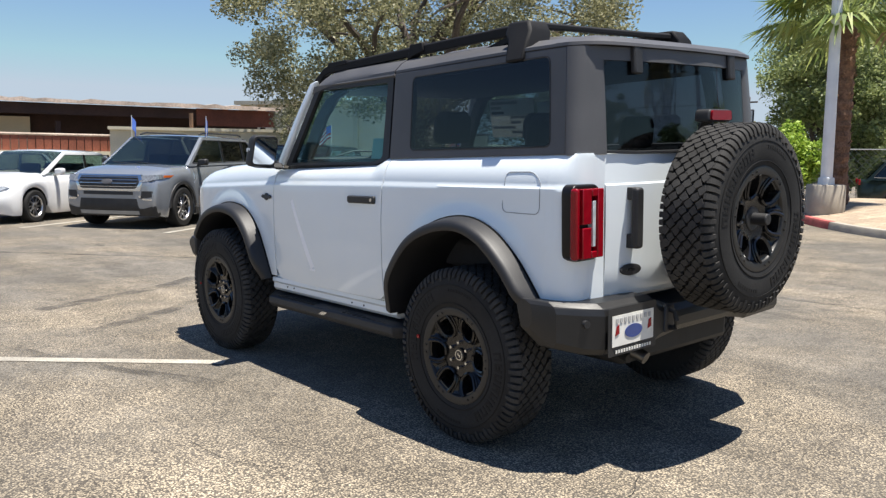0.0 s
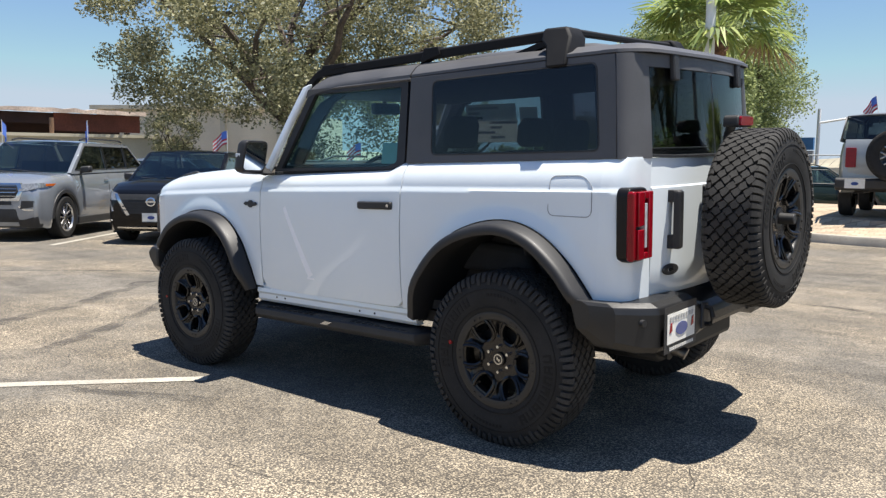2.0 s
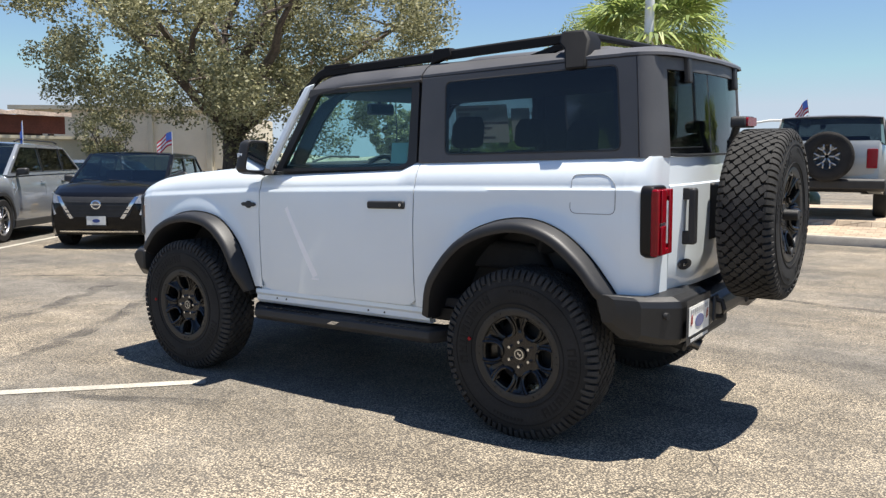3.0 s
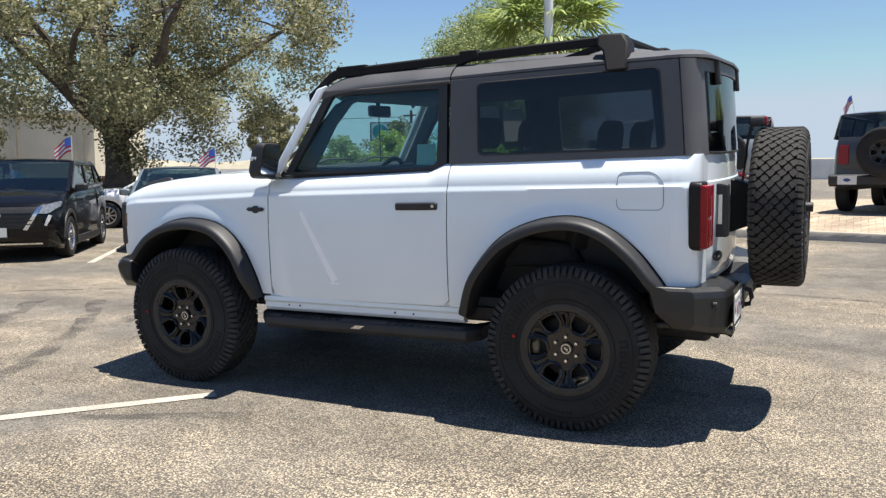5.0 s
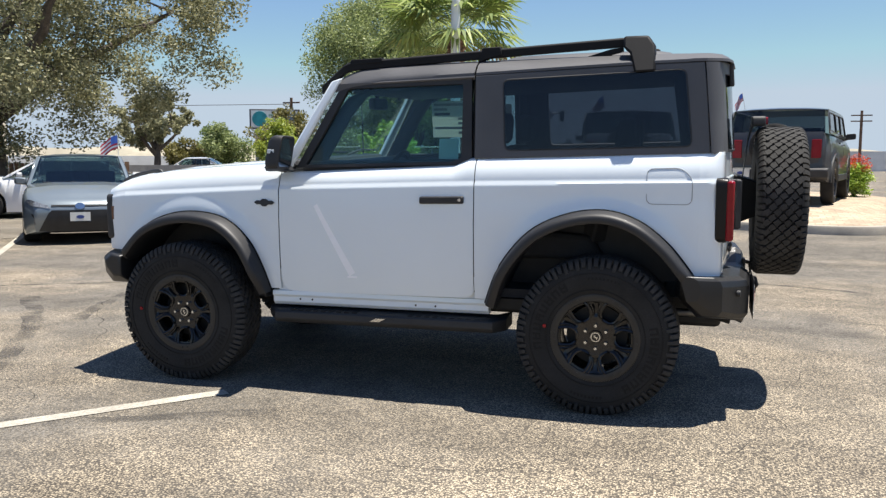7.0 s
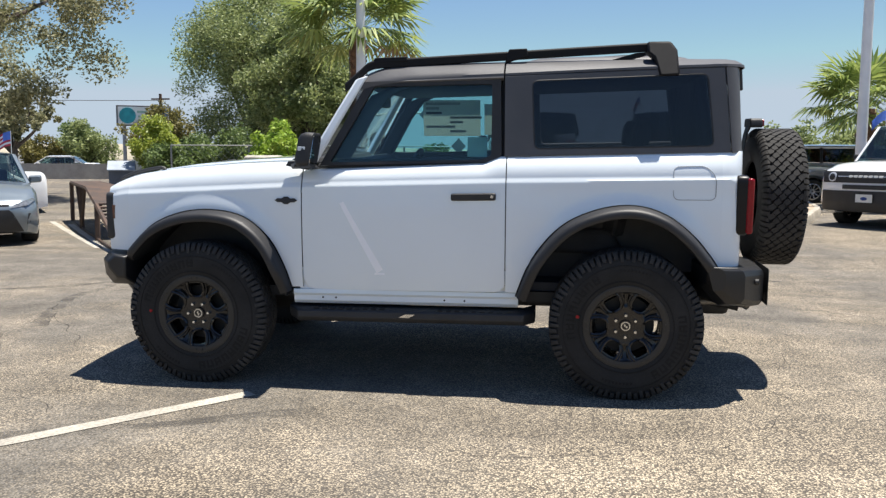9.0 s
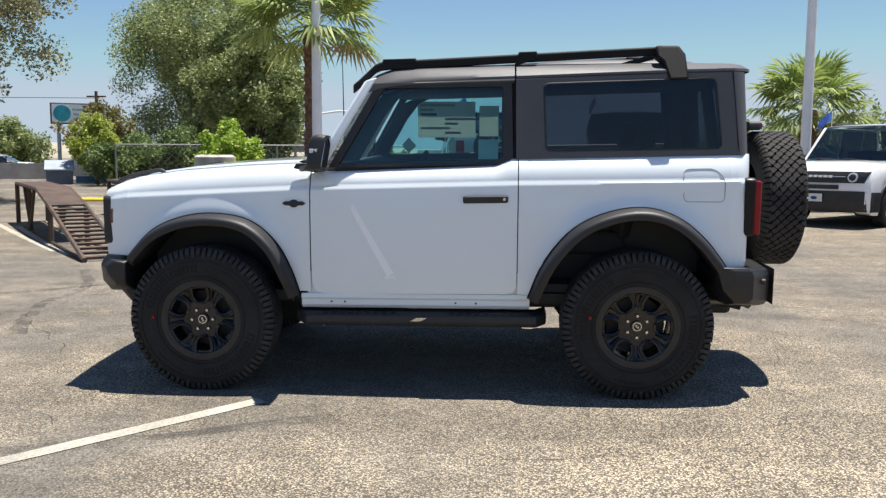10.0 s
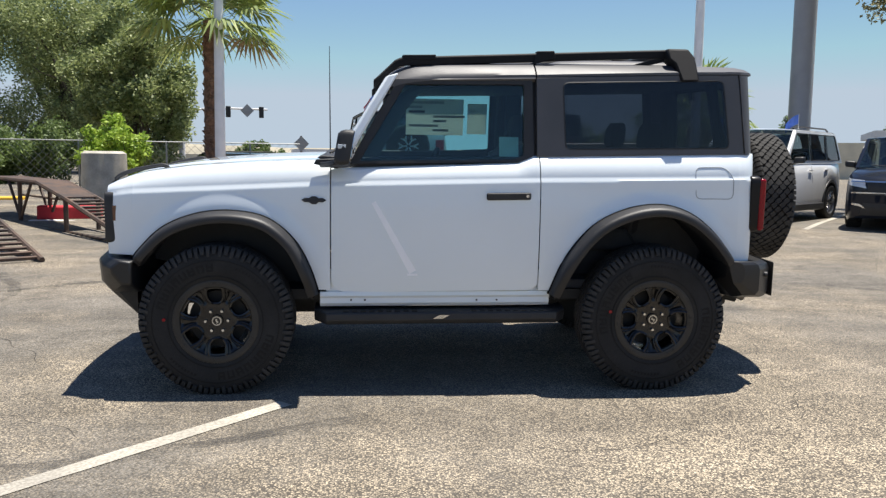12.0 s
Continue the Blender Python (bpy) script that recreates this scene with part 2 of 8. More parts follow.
def tube(bm, pts, r, seg=8, flat=1.0):
    """A round bar through points; r may be a list."""
    pts = [Vector(p) for p in pts]
    rows = []
    for i, p in enumerate(pts):
        d = (pts[min(i + 1, len(pts) - 1)] - pts[max(i - 1, 0)]).normalized()
        up = Vector((0, 0, 1)) if abs(d.z) < 0.9 else Vector((1, 0, 0))
        u = d.cross(up).normalized()
        v = u.cross(d)
        rr = r[i] if isinstance(r, (list, tuple)) else r
        rows.append([p + u * rr * math.cos(a) + v * rr * flat * math.sin(a) for a in (2 * math.pi * k / seg for k in range(seg))])
    capped(bm, rows)


def curve(pts, n):
    """A smooth line of n points through a few."""
    P = [Vector(p) for p in pts]
    out = []
    for i in range(n):
        u = i / (n - 1) * (len(P) - 1)
        k = min(int(u), len(P) - 2)
        f = u - k
        p0, p1, p2, p3 = P[max(k - 1, 0)], P[k], P[k + 1], P[min(k + 2, len(P) - 1)]
        out.append(0.5 * (2 * p1 + (p2 - p0) * f + (2 * p0 - 5 * p1 + 4 * p2 - p3) * f * f + (3 * p1 - p0 - 3 * p2 + p3) * f ** 3))
    return out


def lerp(x, table):
    """Straight lines between (x, value) pairs."""
    if x <= table[0][0]:
        return table[0][1]
    for (a, u), (b, v) in zip(table, table[1:]):
        if x <= b:
            return u + (v - u) * (x - a) / (b - a)
    return table[-1][1]


def smooth(a, b, x):
    t = min(1, max(0, (x - a) / (b - a)))
    return t * t * (3 - 2 * t)


def rounded(corners, r, seg=5):
    """A polygon (x, z) with its corners rounded."""
    out, n = [], len(corners)
    for i in range(n):
        p, a, b = (Vector(corners[k % n]) for k in (i, i - 1, i + 1))
        u, v = (a - p).normalized(), (b - p).normalized()
        rr = min(r, (a - p).length * 0.45, (b - p).length * 0.45)
        s, e = p + u * rr, p + v * rr
        for k in range(seg + 1):
            f = k / seg
            out.append((s * (1 - f) ** 2 + p * 2 * f * (1 - f) + e * f * f))
    return out


def sheet(bm, outer, holes, to3):
    """A flat panel with holes in 2D, carried to 3D by to3(u, v)."""
    edges = []
    for loop in [outer, *holes]:
        vs = [bm.verts.new((p[0], p[1], 0)) for p in loop]
        edges += [bm.edges.new((vs[i], vs[(i + 1) % len(vs)])) for i in range(len(vs))]
    bmesh.ops.triangle_fill(bm, use_beauty=True, use_dissolve=False, edges=edges)
    for v in bm.verts:
        v.co = to3(v.co.x, v.co.y)


def slab(bm, outline, to3, thick):
    """A solid plate: an outline in 2D with a front at to3(u, v, 0) and a back at to3(u, v, thick)."""
    capped(bm, [[to3(p[0], p[1], 0) for p in outline], [to3(p[0], p[1], thick) for p in outline]])

# ---- ground ----
bm = bmesh.new()
rings = [0.25, 0.5, 0.75, 1, 1.25, 1.5, 1.75, 2, 2.25, 2.5, 2.75, 3, 3.5, 4, 4.5, 5, 6, 7, 8, 9, 10, 11, 12, 13, 14, 15, 16, 18, 20, 22, 26, 32, 50, 90, 200, 600, 3000]


def rise(x, y):
    """The lot climbs gently away from the open lane, towards the island and the stalls behind it."""
    crossfall = 0.056 * smooth(-1.1, 1.1, y) * (1 - smooth(1.6, 5.5, y)) * (1 - smooth(2.2, 5, abs(x)))
    return 0.22 * smooth(4, 13, 0.35 * x + 0.94 * y) + crossfall


rows = [[(r * math.cos(2 * math.pi * k / 96), r * math.sin(2 * math.pi * k / 96), rise(r * math.cos(2 * math.pi * k / 96), r * math.sin(2 * math.pi * k / 96))) for k in range(96)] for r in rings]
vs = grid(bm, rows, True)
mid = bm.verts.new((0, 0, rise(0, 0)))
for k in range(96):
    bm.faces.new((vs[0][k], vs[0][(k + 1) % 96], mid))
tagged(part("ground", bm, ASPHALT), "worn tan-grey asphalt of a car park with cracks", "ground", kind="structure")


def stripe(x0, y0, x1, y1, w=0.10):
    bm = bmesh.new()
    d = Vector((x1 - x0, y1 - y0, 0))
    L = d.length
    d.normalize()
    nrm = Vector((-d.y, d.x, 0))
    n = max(4, int(L / 0.12))
    rows = []
    for i in range(n + 1):
        p = Vector((x0, y0, 0)) + d * (L * i / n)
        z = 0.004 + rise(p.x, p.y)
        rows.append([p + nrm * (w / 2 + 0.004 * noise.noise((i * 0.7, 1.3, x0))) + Vector((0, 0, z)), p - nrm * (w / 2 + 0.004 * noise.noise((i * 0.7, 7.3, y0))) + Vector((0, 0, z))])
    grid(bm, rows)
    return tagged(part("parking_line", bm, LINE_PAINT), "worn white painted parking line on the asphalt", "parking line", "parking lines", "structure")


stripe(-5.3, -6.2, -0.875, -1.075, 0.105)


def mark_material(name, color, cover, scale):
    """Thin broken film on the asphalt: rubber or sealant that the aggregate shows through."""
    m = material(name, color, 0.85, 0, 0.2, 3, 0.2, 120, 0.2)
    n, l = m.node_tree.nodes, m.node_tree.links
    co, t, r = n.new("ShaderNodeTexCoord"), n.new("ShaderNodeTexNoise"), n.new("ShaderNodeMapRange")
    t.inputs["Scale"].default_value, t.inputs["Detail"].default_value = scale, 6
    l.new(co.outputs["Object"], t.inputs["Vector"])
    r.inputs[1].default_value, r.inputs[2].default_value, r.inputs[4].default_value = 0.36, 0.64, cover
    l.new(t.outputs[0], r.inputs[0])
    l.new(r.outputs[0], n["Principled BSDF"].inputs["Alpha"])
    return m


TYRE_MARK = mark_material("rubber_film", (0.06, 0.056, 0.052), 0.42, 4.0)
CRACK_FILM = mark_material("open_crack", (0.04, 0.037, 0.033), 0.75, 7.0)


def ground_line(name, pts, w, mat_, label, category, z, wob):
    bm = bmesh.new()
    line = [Vector((p.x, p.y, z + rise(p.x, p.y))) for p in curve([(x, y, z) for x, y in pts], 16 * len(pts))]
    rows = []
    for i, q in enumerate(line):
        d = (line[min(i + 1, len(line) - 1)] - line[max(i - 1, 0)]).normalized()
        nv = Vector((-d.y, d.x, 0))
        o = nv * wob * noise.noise(q * 3.1)
        ww = w * (0.7 + 0.6 * abs(noise.noise(q * 1.3)))
        rows.append([q + o + nv * ww / 2, q + o - nv * ww / 2])
    grid(bm, rows)
    return tagged(part(name, bm, mat_), label, category, kind="structure")


ARC = [(-9.5, -1.6), (-7.6, 0.15), (-6.0, 1.6), (-4.4, 2.5), (-3.2, 3.4), (-1.2, 4.4), (0.9, 4.65), (1.8, 4.55), (3.4, 4.1), (5.07, 3.03), (6.6, 1.4), (7.6, -0.5)]
ground_line("tyre_mark", ARC, 0.17, TYRE_MARK, "faint dark tyre mark curving over the asphalt", "tyre mark", 0.0025, 0.03)
ground_line("tyre_mark", [(-3.2, 0.4), (-3.72, 1.7), (-3.85, 2.8), (-4.6, 4.3)], 0.15, TYRE_MARK, "faint dark tyre mark beside a longer one", "tyre mark", 0.0027, 0.03)
for mark_pts, mark_w in (([(-3.6, -1.5), (-3.95, -0.75), (-4.4, 0.1), (-5.2, 1.1)], 0.24), ([(-2.3, -1.65), (-2.75, -0.85), (-3.5, 0.25), (-4.6, 1.4)], 0.20), ([(-3.3, -2.35), (-1.9, -2.0), (-1.2, -1.72), (-0.4, -1.35)], 0.13)):
    ground_line("tyre_mark", mark_pts, mark_w, TYRE_MARK, "faint broad scuff left by a turning tyre", "tyre mark", 0.0024, 0.05)
for crack_pts in ([(-3.7, 1.45), (-3.25, 0.76), (-2.69, 0.08), (-2.4, -0.23), (-1.9, -0.7)], [(2.45, 0.3), (2.2, -0.5), (2.19, -0.94), (1.75, -1.6), (1.27, -1.69), (0.5, -1.95)], [(-3.1, -0.9), (-2.6, -1.3), (-2.2, -1.25), (-1.8, -1.6)], [(3.3, -1.2), (2.7, -1.5), (2.3, -2.0), (1.9, -2.1)]):
    ground_line("crack", crack_pts, 0.008, CRACK_FILM, "thin irregular crack in the asphalt", "crack", 0.0022, 0.10)

# ---- the white off-road SUV: nose towards -x, its left side towards -y ----
LEAN = pose(0, -0.8, 0.75, 2.0) @ pose(0, 0.8, -0.75)
suv = thing("suv", LEAN, "white two-door off-road SUV with dark grey hardtop and roof rails", "car")
HUB_F, HUB_R, HUB_Z, HUB_Y = -1.278, 1.270, 0.433, 0.800
ARCH_F = [(-1.752, 0.77), (-1.715, 0.825), (-1.579, 0.955), (-1.397, 1.031), (-1.2, 1.051), (-1.0, 1.012), (-0.847, 0.887), (-0.76, 0.728), (-0.712, 0.575)]
ARCH_R = [(0.648, 0.575), (0.738, 0.795), (0.9, 0.987), (1.099, 1.084), (1.302, 1.109), (1.477, 1.058), (1.621, 0.949), (1.722, 0.83), (1.782, 0.74)]
ARCH_F3 = [(p.x, p.y) for p in curve([(x, z, 0) for x, z in ARCH_F], 41)]
ARCH_R3 = [(p.x, p.y) for p in curve([(x, z, 0) for x, z in ARCH_R], 41)]
WIDTH = [(-1.95, 0.70), (-1.90, 0.745), (-1.84, 0.775), (-1.75, 0.79), (-1.3, 0.80), (-0.75, 0.812), (-0.3, 0.83), (0.6, 0.84), (1.6, 0.838), (1.78, 0.835), (1.84, 0.825), (1.873, 0.802), (1.893, 0.77), (1.902, 0.73), (1.905, 0.68)]
CREASE = [(-1.9, 1.135), (-1.764, 1.157), (-0.757, 1.209), (0.58, 1.248), (1.862, 1.271)]
HOOD = [(-1.95, 1.15), (-1.90, 1.185), (-1.84, 1.215), (-1.76, 1.245), (-1.68, 1.266), (-1.441, 1.30), (-1.071, 1.33), (-0.836, 1.342), (-0.55, 1.35)]
BELT = [(-0.65, 1.30), (0.45, 1.348), (0.535, 1.386), (1.0, 1.398), (1.811, 1.419), (1.9, 1.42)]


def side_width(x, z):
    """Half width of the body's side below the shoulder line."""
    w = lerp(x, WIDTH) - 0.032 * max(0, (0.86 - z) / 0.36) ** 2 - 0.012 * smooth(1.0, 1.25, z)
    for hx, hz in ((-1.24, 0.50), (1.25, 0.53)):
        r = math.hypot(x - hx, z - hz)
        w += 0.011 * (1 - smooth(0.570, 0.665, r))
    return w


def arch_z(x, arch, low):
    """The height of the wheel opening over x, or low outside it."""
    best = low
    for (a, u), (b, v) in zip(arch, arch[1:]):
        if min(a, b) <= x <= max(a, b) and abs(b - a) > 1e-6:
            best = max(best, u + (v - u) * (x - a) / (b - a))
    return best


def rear_x(y, z):
    """The bowed rear: x of the tail at y and z."""
    return lerp(z, [(1.42, 1.972), (1.90, 1.936)]) - 0.068 * (abs(y) / 0.65) ** 2.2


JOINT = [(-0.30, 1.77), (-0.2, 1.80), (0.0, 1.826), (0.3, 1.838), (0.55, 1.846), (1.0, 1.864), (1.5, 1.882), (1.8, 1.888)]


def panel_columns(s, xs, low, top, arch=(), cap=0.75):
    """Columns of a side panel from its top edge over the shoulder and crease to its foot."""
    rows = []
    for x in xs:
        zt, zc, w = top(x), lerp(x, CREASE), lerp(x, WIDTH)
        zb = arch_z(x, arch, low(x))
        c = min(cap, w - 0.03)
        ws = side_width(x, zc)
        dd, hh = ws - 0.014 - c, zt - zc - 0.02
        pts = [(c - 0.03, zt - 0.003), (c, zt - 0.003)] + [(c + dd * a, zt - 0.003 - hh * b) for a, b in ((0.18, 0.05), (0.38, 0.16), (0.58, 0.32), (0.78, 0.55), (0.92, 0.78))] + [(ws - 0.014, zc + 0.02), (ws - 0.012, zc + 0.006), (ws - 0.001, zc - 0.006)]
        z0 = min(zc - 0.02, 1.3)
        zb = min(zb, z0 - 0.03)
        for k in range(13):
            z = z0 + (zb - z0) * k / 12
            pts.append((side_width(x, z), z))
        zi = zb
        pts.append((side_width(x, zi) - 0.03, zi + 0.002))
        rows.append([(x, s * y, z) for y, z in pts])
    return rows


def xs_for(x0, x1, step, extra=()):
    n = max(2, int(round((x1 - x0) / step)))
    xs = sorted({round(x0 + (x1 - x0) * i / n, 4) for i in range(n + 1)} | {round(e, 4) for e in extra if x0 < e < x1})
    return xs


def sweep_flare(s, arch, name):
    """A wheel arch moulding: proud of the body, with a shaded face and an inner return."""
    sec = [(-0.008, -0.02), (-0.006, 0.008), (0.000, 0.04), (0.006, 0.080), (0.013, 0.098), (0.024, 0.105), (0.046, 0.106), (0.054, 0.102), (0.057, 0.08), (0.056, -0.06)]
    n = len(arch)
    cx, cz = sum(p[0] for p in arch) / n, 0.50
    bm = bmesh.new()
    rows = []
    for i, (x, z) in enumerate(arch):
        a, b = arch[max(i - 1, 0)], arch[min(i + 1, n - 1)]
        t = Vector((b[0] - a[0], b[1] - a[1])).normalized()
        inn = Vector((t.y, -t.x))
        if inn.dot(Vector((cx - x, cz - z))) < 0:
            inn = -inn
        fade = 1 - 0.45 * smooth(0.75, 1.0, abs(2 * i / (n - 1) - 1))
        base = side_width(x, z)
        rows.append([(x + inn.x * o * 1.05, s * (base + y * (fade if y > 0 else 1)), z + inn.y * o * 1.05) for o, y in sec])
    grid(bm, rows)
    bm.faces.new([v for v in bm.verts][: len(sec)])
    bm.faces.new([v for v in bm.verts][-len(sec):])
    flare = part(name, bm, FLARE_PLASTIC, suv, "satin dark grey moulded arch", angle=50)
    bm = bmesh.new()
    tube(bm, [r[1] for r in rows], 0.0055, 5)
    part("arch_seal", bm, BLACK_SEAL, flare, "thin black rubber seal")
    return flare


def quad2(u0, u1, z0, z1):
    return [(u0, z0), (u0, z1), (u1, z1), (u1, z0)]


def build_side(s):
    # front fender
    bm = bmesh.new()
    grid(bm, panel_columns(s, xs_for(-1.90, -0.642, 0.03, [p[0] for p in ARCH_F3]), lambda x: 0.60 if x > -1.7 else 0.80, lambda x: lerp(x, HOOD), ARCH_F3, 0.70))
    fender = part("front_fender", bm, WHITE_PAINT, suv, solid=0.006)
    bm = bmesh.new()
    wing = [(-0.805, 1.120), (-0.785, 1.133), (-0.762, 1.131), (-0.745, 1.142), (-0.722, 1.142), (-0.705, 1.131), (-0.682, 1.133), (-0.662, 1.120), (-0.682, 1.108), (-0.705, 1.109), (-0.722, 1.097), (-0.745, 1.097), (-0.762, 1.109), (-0.785, 1.108)]
    slab(bm, wing, lambda u, v, d: (u, s * (side_width(u, v) + 0.005 + d), v), 0.008)
    part("badge", bm, BLACK_PLASTIC, fender, "small black winged badge", bevel=0.003)
    # door shell below the window
    bm = bmesh.new()
    edge = lambda x: lerp(x, BELT)
    grid(bm, panel_columns(s, xs_for(-0.635, 0.576, 0.035, (0.45, 0.535)), lambda x: lerp(x, [(-0.635, 0.65), (-0.62, 0.612), (-0.59, 0.588), (-0.56, 0.585), (0.52, 0.60), (0.56, 0.612), (0.58, 0.64)]), edge))
    door = part("door", bm, WHITE_PAINT, suv, solid=0.006)
    # window surround of the door
    gy = lambda z, d=0.0: s * (0.757 - (z - 1.33) * 0.105 + d)
    bm = bmesh.new()
    outer = [(-0.535, 1.325), (-0.275, 1.775), (-0.24, 1.812), (0.535, 1.835), (0.548, 1.39), (0.53, 1.375), (0.45, 1.347)]
    inner = rounded([(-0.475, 1.342), (-0.212, 1.788), (0.487, 1.80), (0.487, 1.385), (0.43, 1.362)], 0.018, 4)
    sheet(bm, outer, [inner], lambda u, v: (u, gy(v), v))
    part("window_frame", bm, BLACK_PLASTIC, door, "black door window surround", solid=0.03)
    bm = bmesh.new()
    slab(bm, rounded([(-0.482, 1.336), (-0.214, 1.794), (0.492, 1.806), (0.492, 1.375), (0.43, 1.352)], 0.016, 4), lambda u, v, d: (u, gy(v, -0.006 - d), v), 0.004)
    part("window_pane", bm, GLASS_DOOR, door, "lightly tinted door glass").visible_shadow = False
    bm = bmesh.new()
    hy = side_width(0.39, 1.155)
    prof = rounded([(0.262, 1.130), (0.262, 1.172), (0.522, 1.178), (0.522, 1.135)], 0.012, 4)
    capped(bm, [[(x, s * (hy + d), z + 0.0) for x, z in prof] for d in (-0.004, 0.012)] + [[(0.39 + (x - 0.39) * 0.97, s * (hy + 0.020), 1.154 + (z - 1.154) * 0.8) for x, z in prof]])
    part("door_handle", bm, BLACK_PLASTIC, door, "black pull handle", bevel=0.003)
    bm = bmesh.new()
    cyl(bm, (0.50, s * (hy + 0.018), 1.157), (0.50, s * (hy + 0.024), 1.157), 0.009, seg=12)
    part("lock", bm, STEEL, door, "small key lock")
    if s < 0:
        # narrow streak of light on the skin, built in white, with a dash below
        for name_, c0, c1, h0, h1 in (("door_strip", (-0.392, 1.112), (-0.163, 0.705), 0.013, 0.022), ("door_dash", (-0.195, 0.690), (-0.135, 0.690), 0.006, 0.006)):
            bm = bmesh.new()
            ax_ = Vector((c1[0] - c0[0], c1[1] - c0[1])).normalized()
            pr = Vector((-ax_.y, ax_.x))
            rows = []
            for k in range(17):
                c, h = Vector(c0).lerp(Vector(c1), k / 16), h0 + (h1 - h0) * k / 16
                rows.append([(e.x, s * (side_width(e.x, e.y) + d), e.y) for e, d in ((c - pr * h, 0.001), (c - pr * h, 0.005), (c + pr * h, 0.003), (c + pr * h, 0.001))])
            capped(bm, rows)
            part(name_, bm, LIGHT_STREAK, door, "narrow streak of reflected light, painted white on the door skin")
    # quarter panel
    bm = bmesh.new()
    grid(bm, panel_columns(s, xs_for(0.582, 1.84, 0.03, [p[0] for p in ARCH_R3]) + [1.86, 1.873, 1.885, 1.893, 1.899, 1.902, 1.9045], lambda x: 0.60 if x < 1.0 else 0.775, edge, ARCH_R3))
    quarter = part("quarter_panel", bm, WHITE_PAINT, suv, solid=0.006)
    bm = bmesh.new()
    loop = rounded([(1.515, 1.150), (1.515, 1.334), (1.69, 1.338), (1.745, 1.285), (1.745, 1.150)], 0.035, 5)
    fy = lambda x, z: side_width(x, min(z, lerp(x, CREASE))) - (0.012 + 0.2 * max(0, z - lerp(x, CREASE) - 0.006) if z > lerp(x, CREASE) else 0)
    rows = [[(x, s * (fy(x, z) + 0.0032), z) for x, z in loop], [(1.63 + (x - 1.63) * 0.965, s * (fy(x, z) + 0.0036), 1.243 + (z - 1.243) * 0.965) for x, z in loop]]
    grid(bm, rows, True)
    part("fuel_door_edge", bm, WHITE_PAINT, quarter)
    bm = bmesh.new()
    tube(bm, [(x, s * (fy(x, z) + 0.0035), z) for x, z in loop + loop[:1]], 0.0022, 5)
    part("fuel_door_gap", bm, SEAL_GREY, quarter)
    # rocker with holes, below the door
    bm = bmesh.new()
    prof = [(0.775, 0.585), (0.808, 0.583), (0.812, 0.56), (0.80, 0.545), (0.802, 0.515), (0.785, 0.495), (0.74, 0.495)]
    capped(bm, [[(x, s * y, z + 0.008 * (x + 0.7) / 1.4) for y, z in prof] for x in (-0.70, -0.2, 0.3, 0.655)])
    b4 = bmesh.new()
    box(b4, (-0.03, s * 0.785, 0.64), (1.27, 0.012, 0.15))
    part("sill", b4, WHITE_PAINT, suv)
    rocker = part("rocker_panel", bm, WHITE_PAINT, suv)
    for x in (-0.52, -0.44, 0.22, 0.34):
        bm = bmesh.new()
        cyl(bm, (x, s * 0.79, 0.535), (x, s * 0.8035, 0.535), 0.006, seg=10)
        part("plug", bm, BLACK_PLASTIC, rocker, "small black body plug")
    # running board
    bm = bmesh.new()
    prof = [(0.70, 0.478), (0.84, 0.475), (0.864, 0.465), (0.868, 0.425), (0.845, 0.396), (0.70, 0.400)]
    # extra width on the unseen far board, added to shade the ground there
    wide = 0.17 if s > 0 else 0.0
    capped(bm, [[(x, s * (y - dy + (wide if y > 0.8 else 0)), z + dz) for y, z in prof] for x, dy, dz in ((-0.735, 0.08, 0.012), (-0.66, 0.0, 0.0), (0.69, 0.0, 0.008), (0.755, 0.08, 0.012))])
    board = part("running_board", bm, BLACK_PLASTIC, suv, "black ribbed running board", bevel=0.006)
    for k in range(2):
        bm = bmesh.new()
        for j in range(9):
            box(bm, (-0.35 + k * 0.75 + (j - 4) * 0.05, s * 0.825, 0.4785), (0.03, 0.05, 0.006))
        part("tread_pad", bm, RUBBER, board)
    bm = bmesh.new()
    slab(bm, [(-0.045, 0.437), (-0.005, 0.458), (0.055, 0.458), (0.015, 0.437)], lambda u, v, d: (u, s * (0.868 + d), v), 0.003)
    part("reflector", bm, STEEL, board, "bright step badge")
    for x in (-0.5, 0.5):
        bm = bmesh.new()
        tube(bm, [(x, s * 0.55, 0.50), (x, s * 0.70, 0.45), (x, s * 0.78, 0.425)], 0.022, 8)
        part("bracket", bm, DARK_METAL, board)
    sweep_flare(s, ARCH_F3, "fender_flare")
    sweep_flare(s, ARCH_R3, "fender_flare")
    # dark wheel housings
    for arch, hx in ((ARCH_F3, HUB_F), (ARCH_R3, HUB_R)):
        bm = bmesh.new()
        cx = hx + (0.03 if hx < 0 else -0.02)
        grid(bm, [[(x + (cx - x) * 0.06, s * y, z - 0.035) for y in (0.82, 0.5)] for x, z in arch])
        cap_ = [bm.verts.new((x + (cx - x) * 0.06, s * 0.5, z - 0.035)) for x, z in arch]
        bm.faces.new(cap_)
        part("wheel_housing", bm, BLACK_PLASTIC, suv, "black wheel arch liner", solid=0.008)
    # windscreen pillar in body colour
    bm = bmesh.new()
    prof = lambda x, y, z, w, d: [(x - w, y, z - w * 0.25), (x - w * 0.6, y - d, z), (x + w * 0.7, y - d * 1.05, z + w * 0.25), (x + w, y, z + w * 0.4), (x, y + 0.04, z)]
